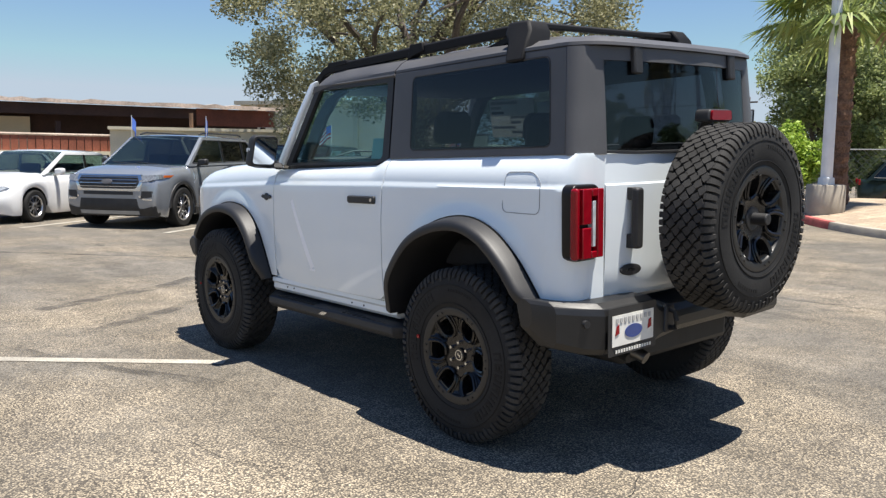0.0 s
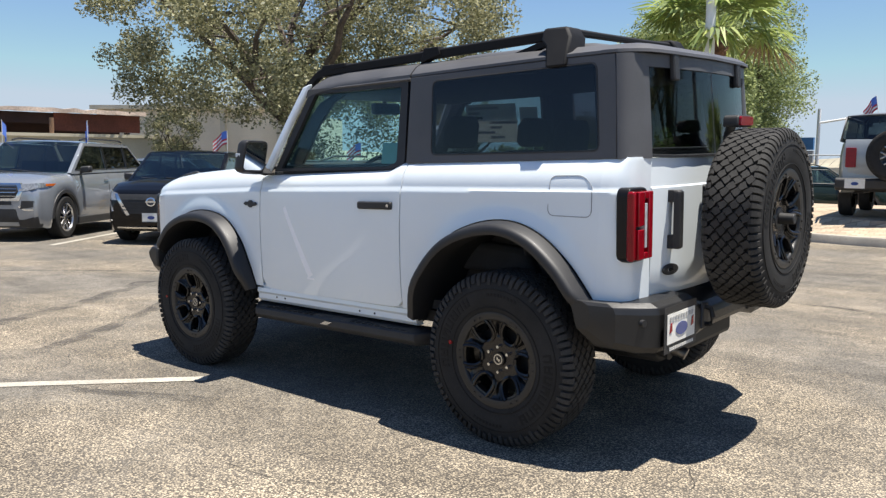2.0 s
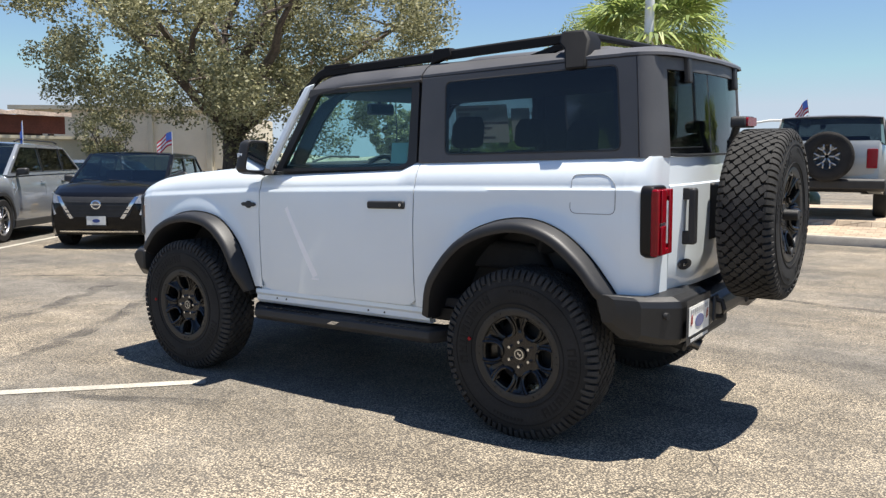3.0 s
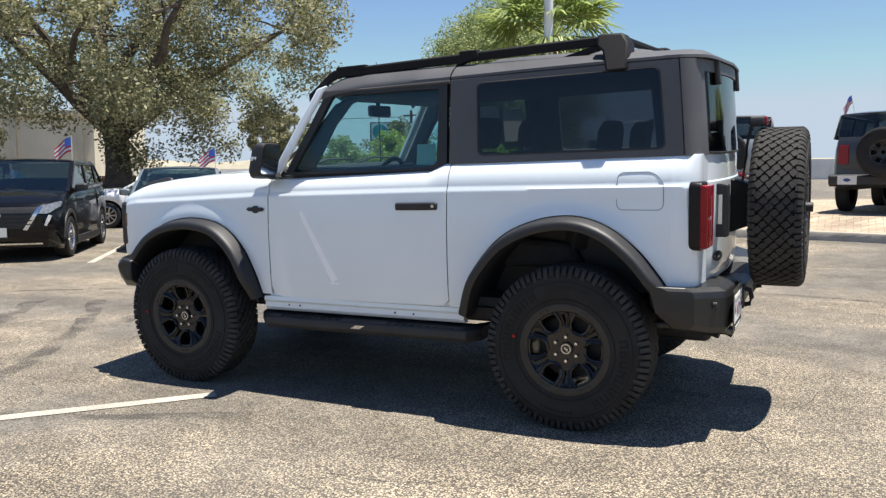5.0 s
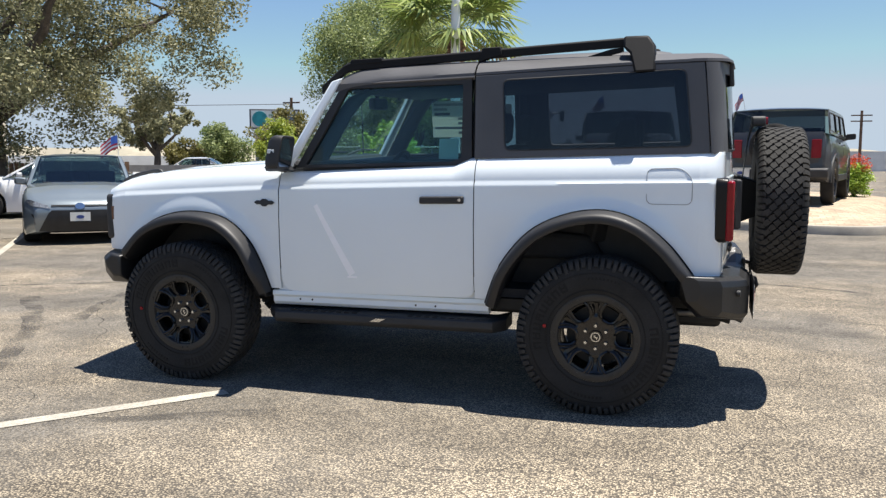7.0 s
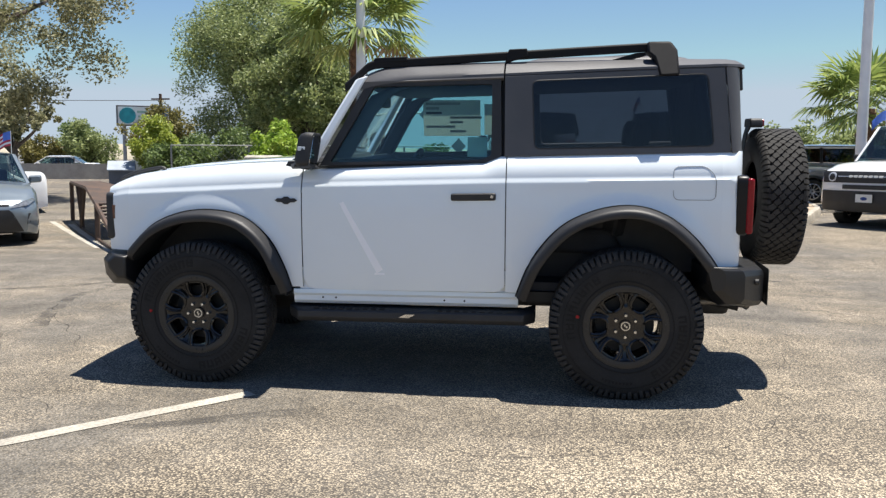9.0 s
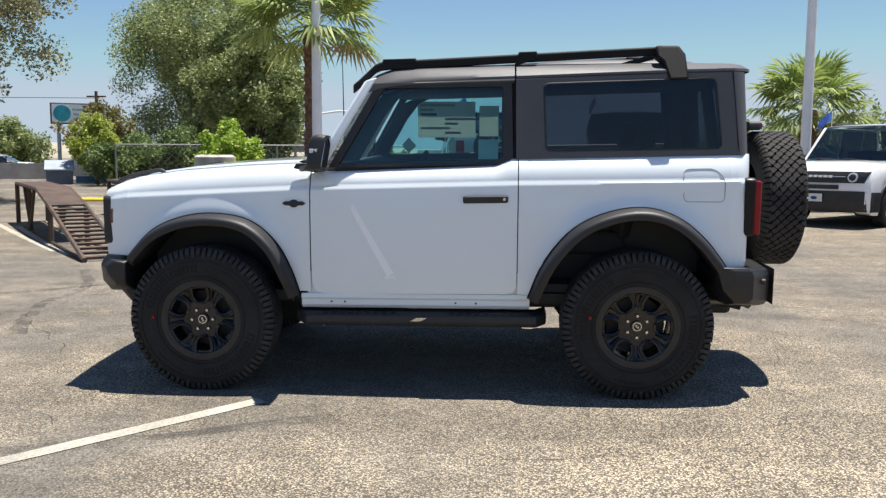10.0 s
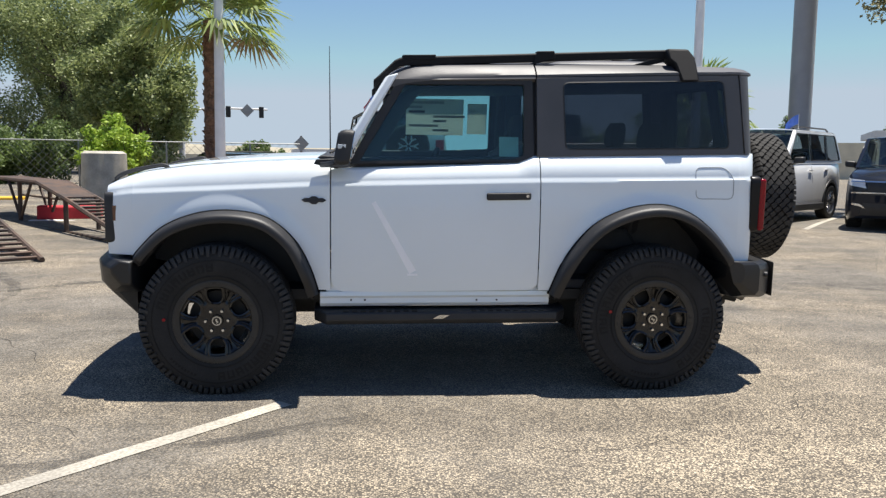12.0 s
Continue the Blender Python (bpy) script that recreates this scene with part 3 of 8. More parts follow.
    rows = [[(px, -s * py, pz) for px, py, pz in prof(x, -y, z, w, 0.018)] for x, y, z, w in ((-0.605, 0.780, 1.312, 0.055), (-0.57, 0.778, 1.36, 0.046), (-0.405, 0.750, 1.64, 0.044), (-0.288, 0.714, 1.838, 0.042))]
    capped(bm, rows)
    part("windscreen_pillar", bm, WHITE_PAINT, suv, bevel=0.008)
    # mirror on a stalk, mounted on the fender's rear corner
    bm = bmesh.new()
    rows = []
    for x, k, up in ((-0.592, 0.80, 0.0), (-0.578, 0.93, 0.0), (-0.555, 1.0, 0.0), (-0.525, 0.985, 0.0), (-0.505, 0.95, 0.0)):
        rr = rounded([(-0.095 * k, -0.10 * k), (-0.095 * k, 0.098 * k), (0.085 * k, 0.105 * k), (0.09 * k, -0.09 * k)], 0.035, 4)
        rows.append([(x - 0.01 + 0.16 * v - 0.02 * u, s * (0.95 + u), 1.420 + v) for u, v in rr])
    capped(bm, rows)
    mir = part("mirror", bm, BLACK_PLASTIC, suv, "black door mirror with a bright lamp strip", bevel=0.004)
    bm = bmesh.new()
    slab(bm, rounded([(-0.08, -0.083), (-0.08, 0.08), (0.072, 0.087), (0.075, -0.075)], 0.03, 4), lambda u, v, d: (-0.513 + 0.16 * v - 0.02 * u + d, s * (0.95 + u), 1.420 + v), 0.002)
    part("mirror_glass", bm, STEEL_MIRROR, mir, "mirror glass")
    bm = bmesh.new()
    box(bm, (-0.568, s * 1.035, 1.432), (0.045, 0.012, 0.024))
    part("lamp", bm, LENS_CLEAR, mir, "clear lamp strip", bevel=0.003)
    bm = bmesh.new()
    capped(bm, [[(x, s * y, z) for x, z in q] for y, q in ((0.79, [(-0.70, 1.305), (-0.71, 1.335), (-0.56, 1.345), (-0.53, 1.31)]), (0.93, [(-0.655, 1.315), (-0.65, 1.345), (-0.55, 1.348), (-0.53, 1.32)]), (1.0, [(-0.62, 1.33), (-0.61, 1.36), (-0.54, 1.36), (-0.53, 1.335)]))])
    part("mirror_arm", bm, BLACK_PLASTIC, suv, bevel=0.006)
    # trim between fender, mirror and screen
    bm = bmesh.new()
    slab(bm, [(-0.735, 1.325), (-0.72, 1.352), (-0.60, 1.358), (-0.56, 1.33), (-0.60, 1.30)], lambda u, v, d: (u, s * (0.776 + d), v), 0.03)
    part("cowl_corner", bm, BLACK_PLASTIC, suv, bevel=0.004)
    # roof side over the door
    bm = bmesh.new()
    rows = []
    for x in xs_for(-0.285, 0.552, 0.06):
        zt = lerp(x, ROOF_EDGE)
        rows.append([(x, s * y, z) for y, z in ((0.690, 1.80 + 0.03 * (x + 0.28)), (0.712, 1.802 + 0.03 * (x + 0.28)), (0.726, 1.812 + 0.03 * (x + 0.28)), (0.722, min(lerp(x, JOINT) - 0.002, 1.835 + 0.03 * (x + 0.28))))])
    grid(bm, rows)
    part("roof_rail_trim", bm, GREY_TOP, suv, solid=0.01)
    # hardtop side with its fixed window
    hy2 = lambda z, d=0.0: s * (0.757 - (z - 1.38) * 0.097 + d)
    bm = bmesh.new()
    win = rounded([(0.742, 1.434), (0.724, 1.812), (1.688, 1.845), (1.730, 1.453)], 0.035, 5)
    sheet(bm, [(0.565, 1.382), (0.56, 1.842), (0.9, 1.856), (1.5, 1.877), (1.787, 1.883), (1.806, 1.70), (1.829, 1.412)], [win], lambda u, v: (u, hy2(v), v))
    side = part("hardtop_side", bm, GREY_TOP, suv, "dark grey hardtop side", solid=0.03, bevel=0.004)
    bm = bmesh.new()
    slab(bm, [((p[0] - 1.2) * 1.01 + 1.2, (p[1] - 1.64) * 1.02 + 1.64) for p in win], lambda u, v, d: (u, hy2(v, 0.0168 - d), v), 0.004)
    part("window_pane", bm, GLASS_DARK, side, "dark privacy glass").visible_shadow = False
    bm = bmesh.new()
    tube(bm, [(p[0], hy2(p[1], 0.0150), p[1]) for p in [((q[0] - 1.2) * 1.012 + 1.2, (q[1] - 1.64) * 1.026 + 1.64) for q in list(win) + [win[0]]]], 0.0042, 5)
    part("window_seal", bm, BLACK_PLASTIC, side)
    # hardtop rear corner
    bm = bmesh.new()
    rows = []
    for z in (1.412, 1.55, 1.70, 1.80, 1.883):
        x0 = lerp(z, [(1.412, 1.834), (1.883, 1.792)])
        y0 = abs(hy2(z, 0.014))
        e = rear_x(y0 - 0.085, z)
        rows.append([(x0, s * y0, z), (x0 + 0.014, s * (y0 - 0.002), z), (x0 + (e - x0) * 0.5, s * (y0 - 0.016), z), (x0 + (e - x0) * 0.8, s * (y0 - 0.040), z), (e, s * (y0 - 0.085), z), (rear_x(0.60, z), s * 0.60, z), (rear_x(0.57, z) - 0.012, s * 0.585, z)])
    grid(bm, rows)
    part("hardtop_corner", bm, GREY_TOP, suv, solid=0.012)
    # roof rail: a bar, a sloping front foot, a middle foot and a broad rear foot
    bm = bmesh.new()
    line = [(-0.395, 0.680, 1.786), (-0.37, 0.672, 1.808), (-0.27, 0.640, 1.905), (-0.24, 0.634, 1.919), (-0.20, 0.630, 1.925), (0.4, 0.612, 1.957), (1.0, 0.600, 1.989), (1.42, 0.592, 2.010)]
    sec = [(-0.02, -0.024), (-0.022, 0.018), (-0.012, 0.026), (0.012, 0.026), (0.022, 0.018), (0.02, -0.024)]
    capped(bm, [[(x, s * (y + u), z + v + (0.03 if s > 0 and i > 1 else 0)) for u, v in sec] for i, (x, y, z) in enumerate(line)])
    rail = part("roof_rail", bm, RAIL_BLACK, suv, "matt black roof rail", bevel=0.003)
    lift = 0.03 if s > 0 else 0.0
    bm = bmesh.new()
    q = [(1.365, 2.036 + lift), (1.495, 2.036 + lift), (1.53, 1.985 + lift), (1.54, 1.842), (1.43, 1.838), (1.40, 1.945), (1.365, 1.975)]
    capped(bm, [[(x, s * (0.678 + 0.48 * (2.0 - z)), z) for x, z in q], [(x, s * (0.53 + 0.25 * max(0, 2.0 - z)), z) for x, z in q]])
    part("rear_foot", bm, RAIL_BLACK, rail, "broad black rail foot", bevel=0.012)
    bm = bmesh.new()
    capped(bm, [[(x, s * y, z) for x, z in ((0.56, 1.955), (0.575, 2.004), (0.68, 2.008), (0.69, 1.96), (0.60, 1.94), (0.55, 1.92))] for y in (0.638, 0.58)])
    part("middle_foot", bm, RAIL_BLACK, rail, bevel=0.005)
    bm = bmesh.new()
    capped(bm, [[(x, s * y, z) for x, z in ((1.14, 1.93), (1.30, 1.975), (1.36, 1.98), (1.36, 1.96), (1.20, 1.92))] for y in (0.615, 0.57)])
    part("rail_bracket", bm, RAIL_BLACK, rail)
    bm = bmesh.new()
    capped(bm, [[(x, s * y, z) for x, z in ((-0.235, 1.93), (-0.225, 1.962), (-0.03, 1.968), (-0.03, 1.94))] for y in (0.652, 0.602)])
    part("front_pad", bm, RAIL_BLACK, rail, bevel=0.004)
    # tail lamp
    bm = bmesh.new()
    rows = []
    for x, k in ((1.862, 0.985), (1.868, 1.0), (1.91, 1.0), (1.925, 0.985)):
        rr = rounded([(0.632, 0.95), (0.632, 1.285), (0.820, 1.288), (0.816, 0.95)], 0.045, 6)
        rows.append([(x, s * (0.727 + (u - 0.727) * k), 1.115 + (v - 1.115) * k) for u, v in rr])
    capped(bm, rows)
    lamp = part("tail_lamp", bm, LAMP_BLACK, suv, "tall red tail lamp in a black surround", bevel=0.008)
    bm = bmesh.new()
    for (a, b, z0, z1) in ((0.642, 0.682, 0.965, 1.268), (0.684, 0.722, 1.235, 1.268), (0.684, 0.722, 0.965, 0.995), (0.724, 0.782, 0.965, 1.10), (0.724, 0.782, 1.115, 1.268)):
        slab(bm, [(a, z0), (a, z1), (b, z1), (b, z0)], lambda u, v, d: (1.922 + d, s * u, v), 0.034)
    part("red_lens", bm, LENS_RED, lamp, "red lens bars", bevel=0.004)
    bm = bmesh.new()
    slab(bm, rounded(quad2(1.915, 1.953, 0.962, 1.272), 0.018, 5), lambda u, v, d: (u, s * (0.795 + d), v), 0.030)
    part("side_lens", bm, LENS_RED, lamp, "red side lens", bevel=0.010)
    bm = bmesh.new()
    box(bm, (1.938, s * 0.703, 1.115), (0.03, 0.02, 0.20))
    part("reverse_lens", bm, LENS_CLEAR, lamp, "clear reversing lens", bevel=0.002)
    # headlamp corner
    bm = bmesh.new()
    rr = rounded([(0.58, 0.86), (0.58, 1.15), (0.762, 1.15), (0.772, 0.86)], 0.03, 4)
    capped(bm, [[(x, s * (0.66 + (u - 0.66) * k), v) for u, v in rr] for x, k in ((-1.80, 1.0), (-1.885, 0.99), (-1.915, 0.9))])
    hl = part("headlamp", bm, BLACK_PLASTIC, suv, "dark headlamp housing with amber marker", bevel=0.005)
    bm = bmesh.new()
    slab(bm, [(-1.865, 0.99), (-1.865, 1.075), (-1.835, 1.075), (-1.835, 0.99)], lambda u, v, d: (u, s * (0.768 + d), v), 0.006)
    part("marker", bm, LENS_MARKER, hl, "dark amber side marker")


def cross_bar():
    """The bar that ties the two rear rail feet together over the lid."""
    bm = bmesh.new()
    rows = []
    for y, z, k in ((-0.60, 2.008, 1.0), (-0.52, 2.018, 0.9), (-0.3, 2.022, 0.8), (0.0, 2.026, 0.8), (0.3, 2.03, 0.8), (0.52, 2.034, 0.9), (0.60, 2.03, 1.0)):
        rows.append([(1.455 + u * k, y, z + v * k) for u, v in ((-0.035, -0.014), (-0.036, 0.010), (-0.022, 0.020), (0.022, 0.020), (0.036, 0.010), (0.035, -0.014))])
    capped(bm, rows)
    part("cross_bar", bm, RAIL_BLACK, suv, "matt black bar across the roof lid", bevel=0.003)


STEEL_MIRROR = material("mirror_glass", (0.7, 0.72, 0.74), 0.03, 1.0, 0.02, 4)
ROOF_EDGE = [(-0.30, 1.845), (-0.24, 1.885), (-0.15, 1.908), (0.0, 1.918), (0.3, 1.925), (0.6, 1.930), (1.2, 1.938), (1.6, 1.938), (1.75, 1.934)]
for side_sign in (-1, 1):
    build_side(side_sign)
cross_bar()

# hood with raised centre and shallow valleys beside it
bm = bmesh.new()
rows = []
for x in xs_for(-1.90, -0.60, 0.05):
    z, h = lerp(x, HOOD), min(0.695, lerp(x, WIDTH) - 0.04)
    f = smooth(-1.9, -1.7, x)
    rows.append([(x - 0.05 * (1 - (y / 0.7) ** 2) * (1 - f), y * h / 0.7, z + f * (0.012 * (1 - (y / 0.7) ** 2) + 0.014 * (smooth(0.50, 0.44, abs(y)) - smooth(0.56, 0.50, abs(y)) * 0.6))) for y in (-0.694, -0.66, -0.60, -0.56, -0.52, -0.48, -0.44, -0.40, -0.2, 0, 0.2, 0.40, 0.44, 0.48, 0.52, 0.56, 0.60, 0.66, 0.694)])
grid(bm, rows)
hood = part("hood", bm, WHITE_PAINT, suv, solid=0.006)
for yy in (-0.6, 0.6):
    bm = bmesh.new()
    tube(bm, curve([(-1.90, yy, 1.185), (-1.875, yy, 1.228), (-1.80, yy, 1.262), (-1.70, yy, 1.285), (-1.61, yy, 1.298), (-1.585, yy, 1.275)], 15), 0.0125, 8)
    part("trail_sight", bm, BLACK_PLASTIC, hood, "small black loop on the hood")
bm = bmesh.new()
rows = [[(x, y, z) for x, z in ((-0.62, 1.335), (-0.72, 1.36), (-0.69, 1.372), (-0.57, 1.368), (-0.55, 1.34))] for y in (-0.74, 0, 0.74)]
capped(bm, rows)
part("cowl", bm, BLACK_PLASTIC, suv, "black cowl below the windscreen", bevel=0.005)
bm = bmesh.new()
tube(bm, [(-0.66, -0.30, 1.375), (-0.60, -0.2, 1.41), (-0.585, 0.1, 1.40)], 0.008, 6)
tube(bm, [(-0.66, 0.30, 1.375), (-0.60, 0.4, 1.41), (-0.585, 0.65, 1.40)], 0.008, 6)
part("wiper", bm, BLACK_PLASTIC, suv)
# windscreen and its header
bm = bmesh.new()
grid(bm, [[(-0.61 + 0.325 * f - 0.03 * (1 - (u / 0.7) ** 2), u * (1.05 - 0.06 * f), 1.345 + 0.485 * f) for u in (-0.68, -0.35, 0, 0.35, 0.68)] for f in (0, 0.5, 1)])
part("windscreen", bm, GLASS_SCREEN, suv, "clear upright windscreen", solid=0.005).visible_shadow = False


def roof_section(x):
    zt, j = lerp(x, ROOF_EDGE), lerp(x, JOINT)
    half = [(0.722, j), (0.721, j + 0.012), (0.708, j + 0.30 * (zt - j)), (0.675, zt - 0.030), (0.625, zt - 0.006), (0.56, zt + 0.002), (0.45, zt + 0.003), (0.25, zt + 0.003)]
    return [(x, -y, z) for y, z in half] + [(x, 0, zt + 0.003)] + [(x, y, z) for y, z in half[::-1]]


bm = bmesh.new()
grid(bm, [roof_section(x) for x in xs_for(-0.305, 0.552, 0.05)])
part("roof_panel", bm, GREY_TOP, suv, "dark grey front roof panel", solid=0.01)
bm = bmesh.new()
rows = [roof_section(x) for x in xs_for(0.562, 1.70, 0.06)]
ROOF_END = [(0.0, 1.955), (0.45, 1.932), (0.56, 1.918), (0.625, 1.902), (0.675, 1.870), (0.708, 1.82), (0.721, 1.797), (0.722, 1.795)]
base = rows[-1]
for f, dz in ((0.3, 0.0), (0.55, -0.002), (0.78, -0.008), (0.92, -0.018), (0.985, -0.032), (1.0, -0.048)):
    rows.append([(x + (lerp(abs(y), ROOF_END) - x) * f, y, max(1.888 + 0.012 * (i not in (0, len(base) - 1)), z + dz - 0.02 * smooth(0.7, 1, f) * (1 - (y / 0.722) ** 2))) for i, (x, y, z) in enumerate(base)])
rows.append([(x + 0.002, y, 1.888) for x, y, z in rows[-1]])
grid(bm, rows)
part("roof_panel", bm, GREY_TOP, suv, "dark grey rear roof lid", solid=0.008)
for sg in (-1, 1):
    bm = bmesh.new()
    rows = []
    for x, f in ((0.66, 0), (0.69, 0.5), (0.75, 0.9), (0.9, 1), (1.2, 1), (1.45, 1), (1.54, 0.9), (1.60, 0.6), (1.635, 0)):
        zt = lerp(x, ROOF_EDGE)
        rows.append([(x, sg * y, zt - 0.004 + h * f) for y, h in ((0.18, 0.0), (0.205, 0.022), (0.245, 0.034), (0.36, 0.038), (0.47, 0.034), (0.51, 0.022), (0.535, 0.0))])
    grid(bm, rows)
    part("roof_rib", bm, GREY_TOP, suv, "raised broad rib on the roof lid", solid=0.006)
bm = bmesh.new()
for sg in (-1, 1):
    tube(bm, [(x, sg * 0.719, lerp(x, JOINT) - 0.003) for x in xs_for(0.56, 1.79, 0.1)] + [(rear_x(y, 1.885) + 0.002, sg * y, 1.885) for y in (0.66, 0.6, 0.5, 0.3, 0.0)], 0.005, 5)
part("roof_seal", bm, BLACK_PLASTIC, suv, "dark joint below the roof lid")

# rear: header, lift glass, tailgate
bm = bmesh.new()
rows = []
for z in (1.825, 1.884):
    rows.append([(rear_x(y, z), y, z) for y in (-0.64, -0.58, -0.45, -0.3, -0.15, 0, 0.15, 0.3, 0.45, 0.58, 0.64)])
grid(bm, rows)
part("hardtop_header", bm, GREY_TOP, suv, solid=0.012)
bm = bmesh.new()
RG = lambda u, v, d: (rear_x(u, v) - 0.004 - d, u, v)
rr = [(-0.615, 1.425), (-0.595, 1.80), (-0.57, 1.83)] + [(u, 1.834) for u in (-0.4, -0.2, 0, 0.2, 0.4)] + [(0.57, 1.83), (0.595, 1.80), (0.615, 1.425)] + [(u, 1.418) for u in (0.4, 0.2, 0, -0.2, -0.4)]
grid(bm, [[RG(u * (1 - 0.05 * f), 1.42 + 0.415 * f, 0) for u in (-0.615, -0.55, -0.4, -0.2, 0, 0.2, 0.4, 0.55, 0.615)] for f in (0, 0.25, 0.5, 0.75, 1)])
liftglass = part("lift_glass", bm, GLASS_DARK, suv, "dark lift-up rear window", solid=0.005)
liftglass.visible_shadow = False
bm = bmesh.new()
tube(bm, [RG(p[0] * 0.995, p[1], 0.002) for p in list(rr) + [rr[0]]], 0.008, 5)
part("window_seal", bm, BLACK_PLASTIC, liftglass)
for yy in (-0.40, 0.40):
    bm = bmesh.new()
    capped(bm, [[(rear_x(yy, z) + d - 0.004, yy + w, z) for w, d in ((-0.034, 0.0), (-0.03, 0.028), (0.03, 0.028), (0.034, 0.0))] for z in (1.768, 1.788, 1.865, 1.90)])
    part("hinge", bm, BLACK_PLASTIC, liftglass, "black glass hinge cover", bevel=0.008)
bm = bmesh.new()
rows = []
for z, d in ((1.417, -0.03), (1.410, -0.006), (1.28, 0.0), (1.272, 0.008), (1.1, 0.01), (0.9, 0.006), (0.80, 0.0), (0.765, -0.015), (0.76, -0.05)):
    rows.append([(1.962 + d - 0.068 * (abs(y) / 0.65) ** 2.2, y, z) for y in (-0.585, -0.56, -0.48, -0.4, -0.3, -0.2, -0.1, 0, 0.1, 0.2, 0.3, 0.4, 0.48, 0.56, 0.585)])
grid(bm, rows)
tailgate = part("tailgate", bm, WHITE_PAINT, suv, "white side-hinged tailgate", solid=0.008)
for s in (-1, 1):
    bm = bmesh.new()
    rows = []
    for z in (1.415, 1.405, 1.29, 1.28, 1.1, 0.95, 0.90, 0.80, 0.765):
        rows.append([(x, s * y, z) for x, y in ((1.899, 0.694), (1.906, 0.64), (1.913, 0.592), (1.87, 0.588))])
    grid(bm, rows)
    part("rear_corner", bm, WHITE_PAINT, suv, solid=0.006)
bm = bmesh.new()
bar = rounded([(-0.468, 0.985), (-0.468, 1.262), (-0.414, 1.262), (-0.414, 0.985)], 0.014, 4)
capped(bm, [[(1.972 + d, u, v) for u, v in bar] for d in (0.0, 0.022)] + [[(2.004, -0.441 + (u + 0.441) * 0.75, 1.1235 + (v - 1.1235) * 0.95) for u, v in bar]])
for z0, z1 in ((0.985, 1.05), (1.205, 1.262)):
    capped(bm, [[(x, y, z) for y, z in ((-0.462, z0), (-0.462, z1), (-0.42, z1), (-0.42, z0))] for x in (1.93, 1.975)])
part("gate_handle", bm, BLACK_PLASTIC, tailgate, "black upright pull handle", bevel=0.004)
bm = bmesh.new()
capped(bm, [[(1.948 + d + 0.010 * math.cos(a) * k, -0.44 + 0.062 * k * math.cos(a), 0.885 + 0.027 * k * math.sin(a)) for a in (2 * math.pi * i / 28 for i in range(28))] for d, k in ((0, 1), (0.006, 1), (0.009, 0.9))])
part("emblem", bm, BLACK_PLASTIC, tailgate, "oval dark emblem")
bm = bmesh.new()
box(bm, (1.9585, -0.44, 0.886), (0.003, 0.07, 0.012))
part("emblem_mark", bm, STEEL, tailgate)
# spare wheel carrier and high brake lamp
bm = bmesh.new()
capped(bm, [[(1.90, y, z) for y, z in ((-0.16, 0.95), (-0.16, 1.3), (0.2, 1.3), (0.2, 0.95))], [(2.12, y, z) for y, z in ((-0.08, 1.03), (-0.08, 1.22), (0.12, 1.22), (0.12, 1.03))]])
part("spare_carrier", bm, DARK_METAL, tailgate, bevel=0.01)
bm = bmesh.new()
capped(bm, [[(x, y, z) for y, z in ((-0.08, z0), (0.02, z0), (0.02, z0 + 0.04), (-0.08, z0 + 0.04))] for x, z0 in ((2.02, 1.22), (2.035, 1.36), (2.045, 1.46), (2.06, 1.52), (2.075, 1.557), (2.10, 1.562))])
part("brake_lamp_arm", bm, BLACK_PLASTIC, tailgate, bevel=0.01)
bm = bmesh.new()
capped(bm, [[(x, -0.03 + y, z) for y, z in rounded([(-0.10, 1.552), (-0.09, 1.609), (0.09, 1.609), (0.10, 1.552)], 0.02, 4)] for x in (2.06, 2.135)])
hb = part("high_brake_lamp", bm, BLACK_PLASTIC, tailgate, "black pod above the spare wheel", bevel=0.006)
bm = bmesh.new()
capped(bm, [[(x, -0.03 + y, z) for y, z in rounded([(-0.085, 1.56), (-0.08, 1.603), (0.08, 1.603), (0.085, 1.56)], 0.012, 4)] for x in (2.134, 2.146)])
part("brake_lens", bm, LENS_RED, hb, "red brake lamp lens")

# rear bumper: hexagonal ends, a step in the middle
bm = bmesh.new()
rows = []
for y, x0, x1, zt, zb in ((-0.935, 1.70, 1.80, 0.79, 0.66), (-0.90, 1.70, 1.91, 0.785, 0.58), (-0.80, 1.68, 1.99, 0.775, 0.55), (-0.735, 1.68, 2.045, 0.772, 0.545), (-0.40, 1.68, 2.065, 0.772, 0.545), (-0.36, 1.68, 2.065, 0.745, 0.56), (-0.22, 1.68, 2.065, 0.70, 0.58), (0.22, 1.68, 2.065, 0.70, 0.58), (0.36, 1.68, 2.065, 0.745, 0.56), (0.40, 1.68, 2.065, 0.772, 0.545), (0.735, 1.68, 2.045, 0.772, 0.545), (0.80, 1.68, 1.99, 0.775, 0.55), (0.90, 1.70, 1.91, 0.785, 0.58), (0.935, 1.70, 1.80, 0.79, 0.66)):
    cut = 0.03 if abs(y) > 0.92 else 0.11 if abs(y) > 0.7 else 0.02
    rows.append([(x0 + cut, y, zb), (x0, y, zb + 0.115), (x0, y, zt), (x1 - 0.05, y, zt), (x1 - 0.012, y, zt - 0.02), (x1, y, zt - 0.05), (x1, y, zb + 0.03), (x1 - 0.02, y, zb)])
capped(bm, rows)
rbump = part("rear_bumper", bm, BUMPER_BLACK, suv, "matt black rear bumper", bevel=0.005, angle=14)
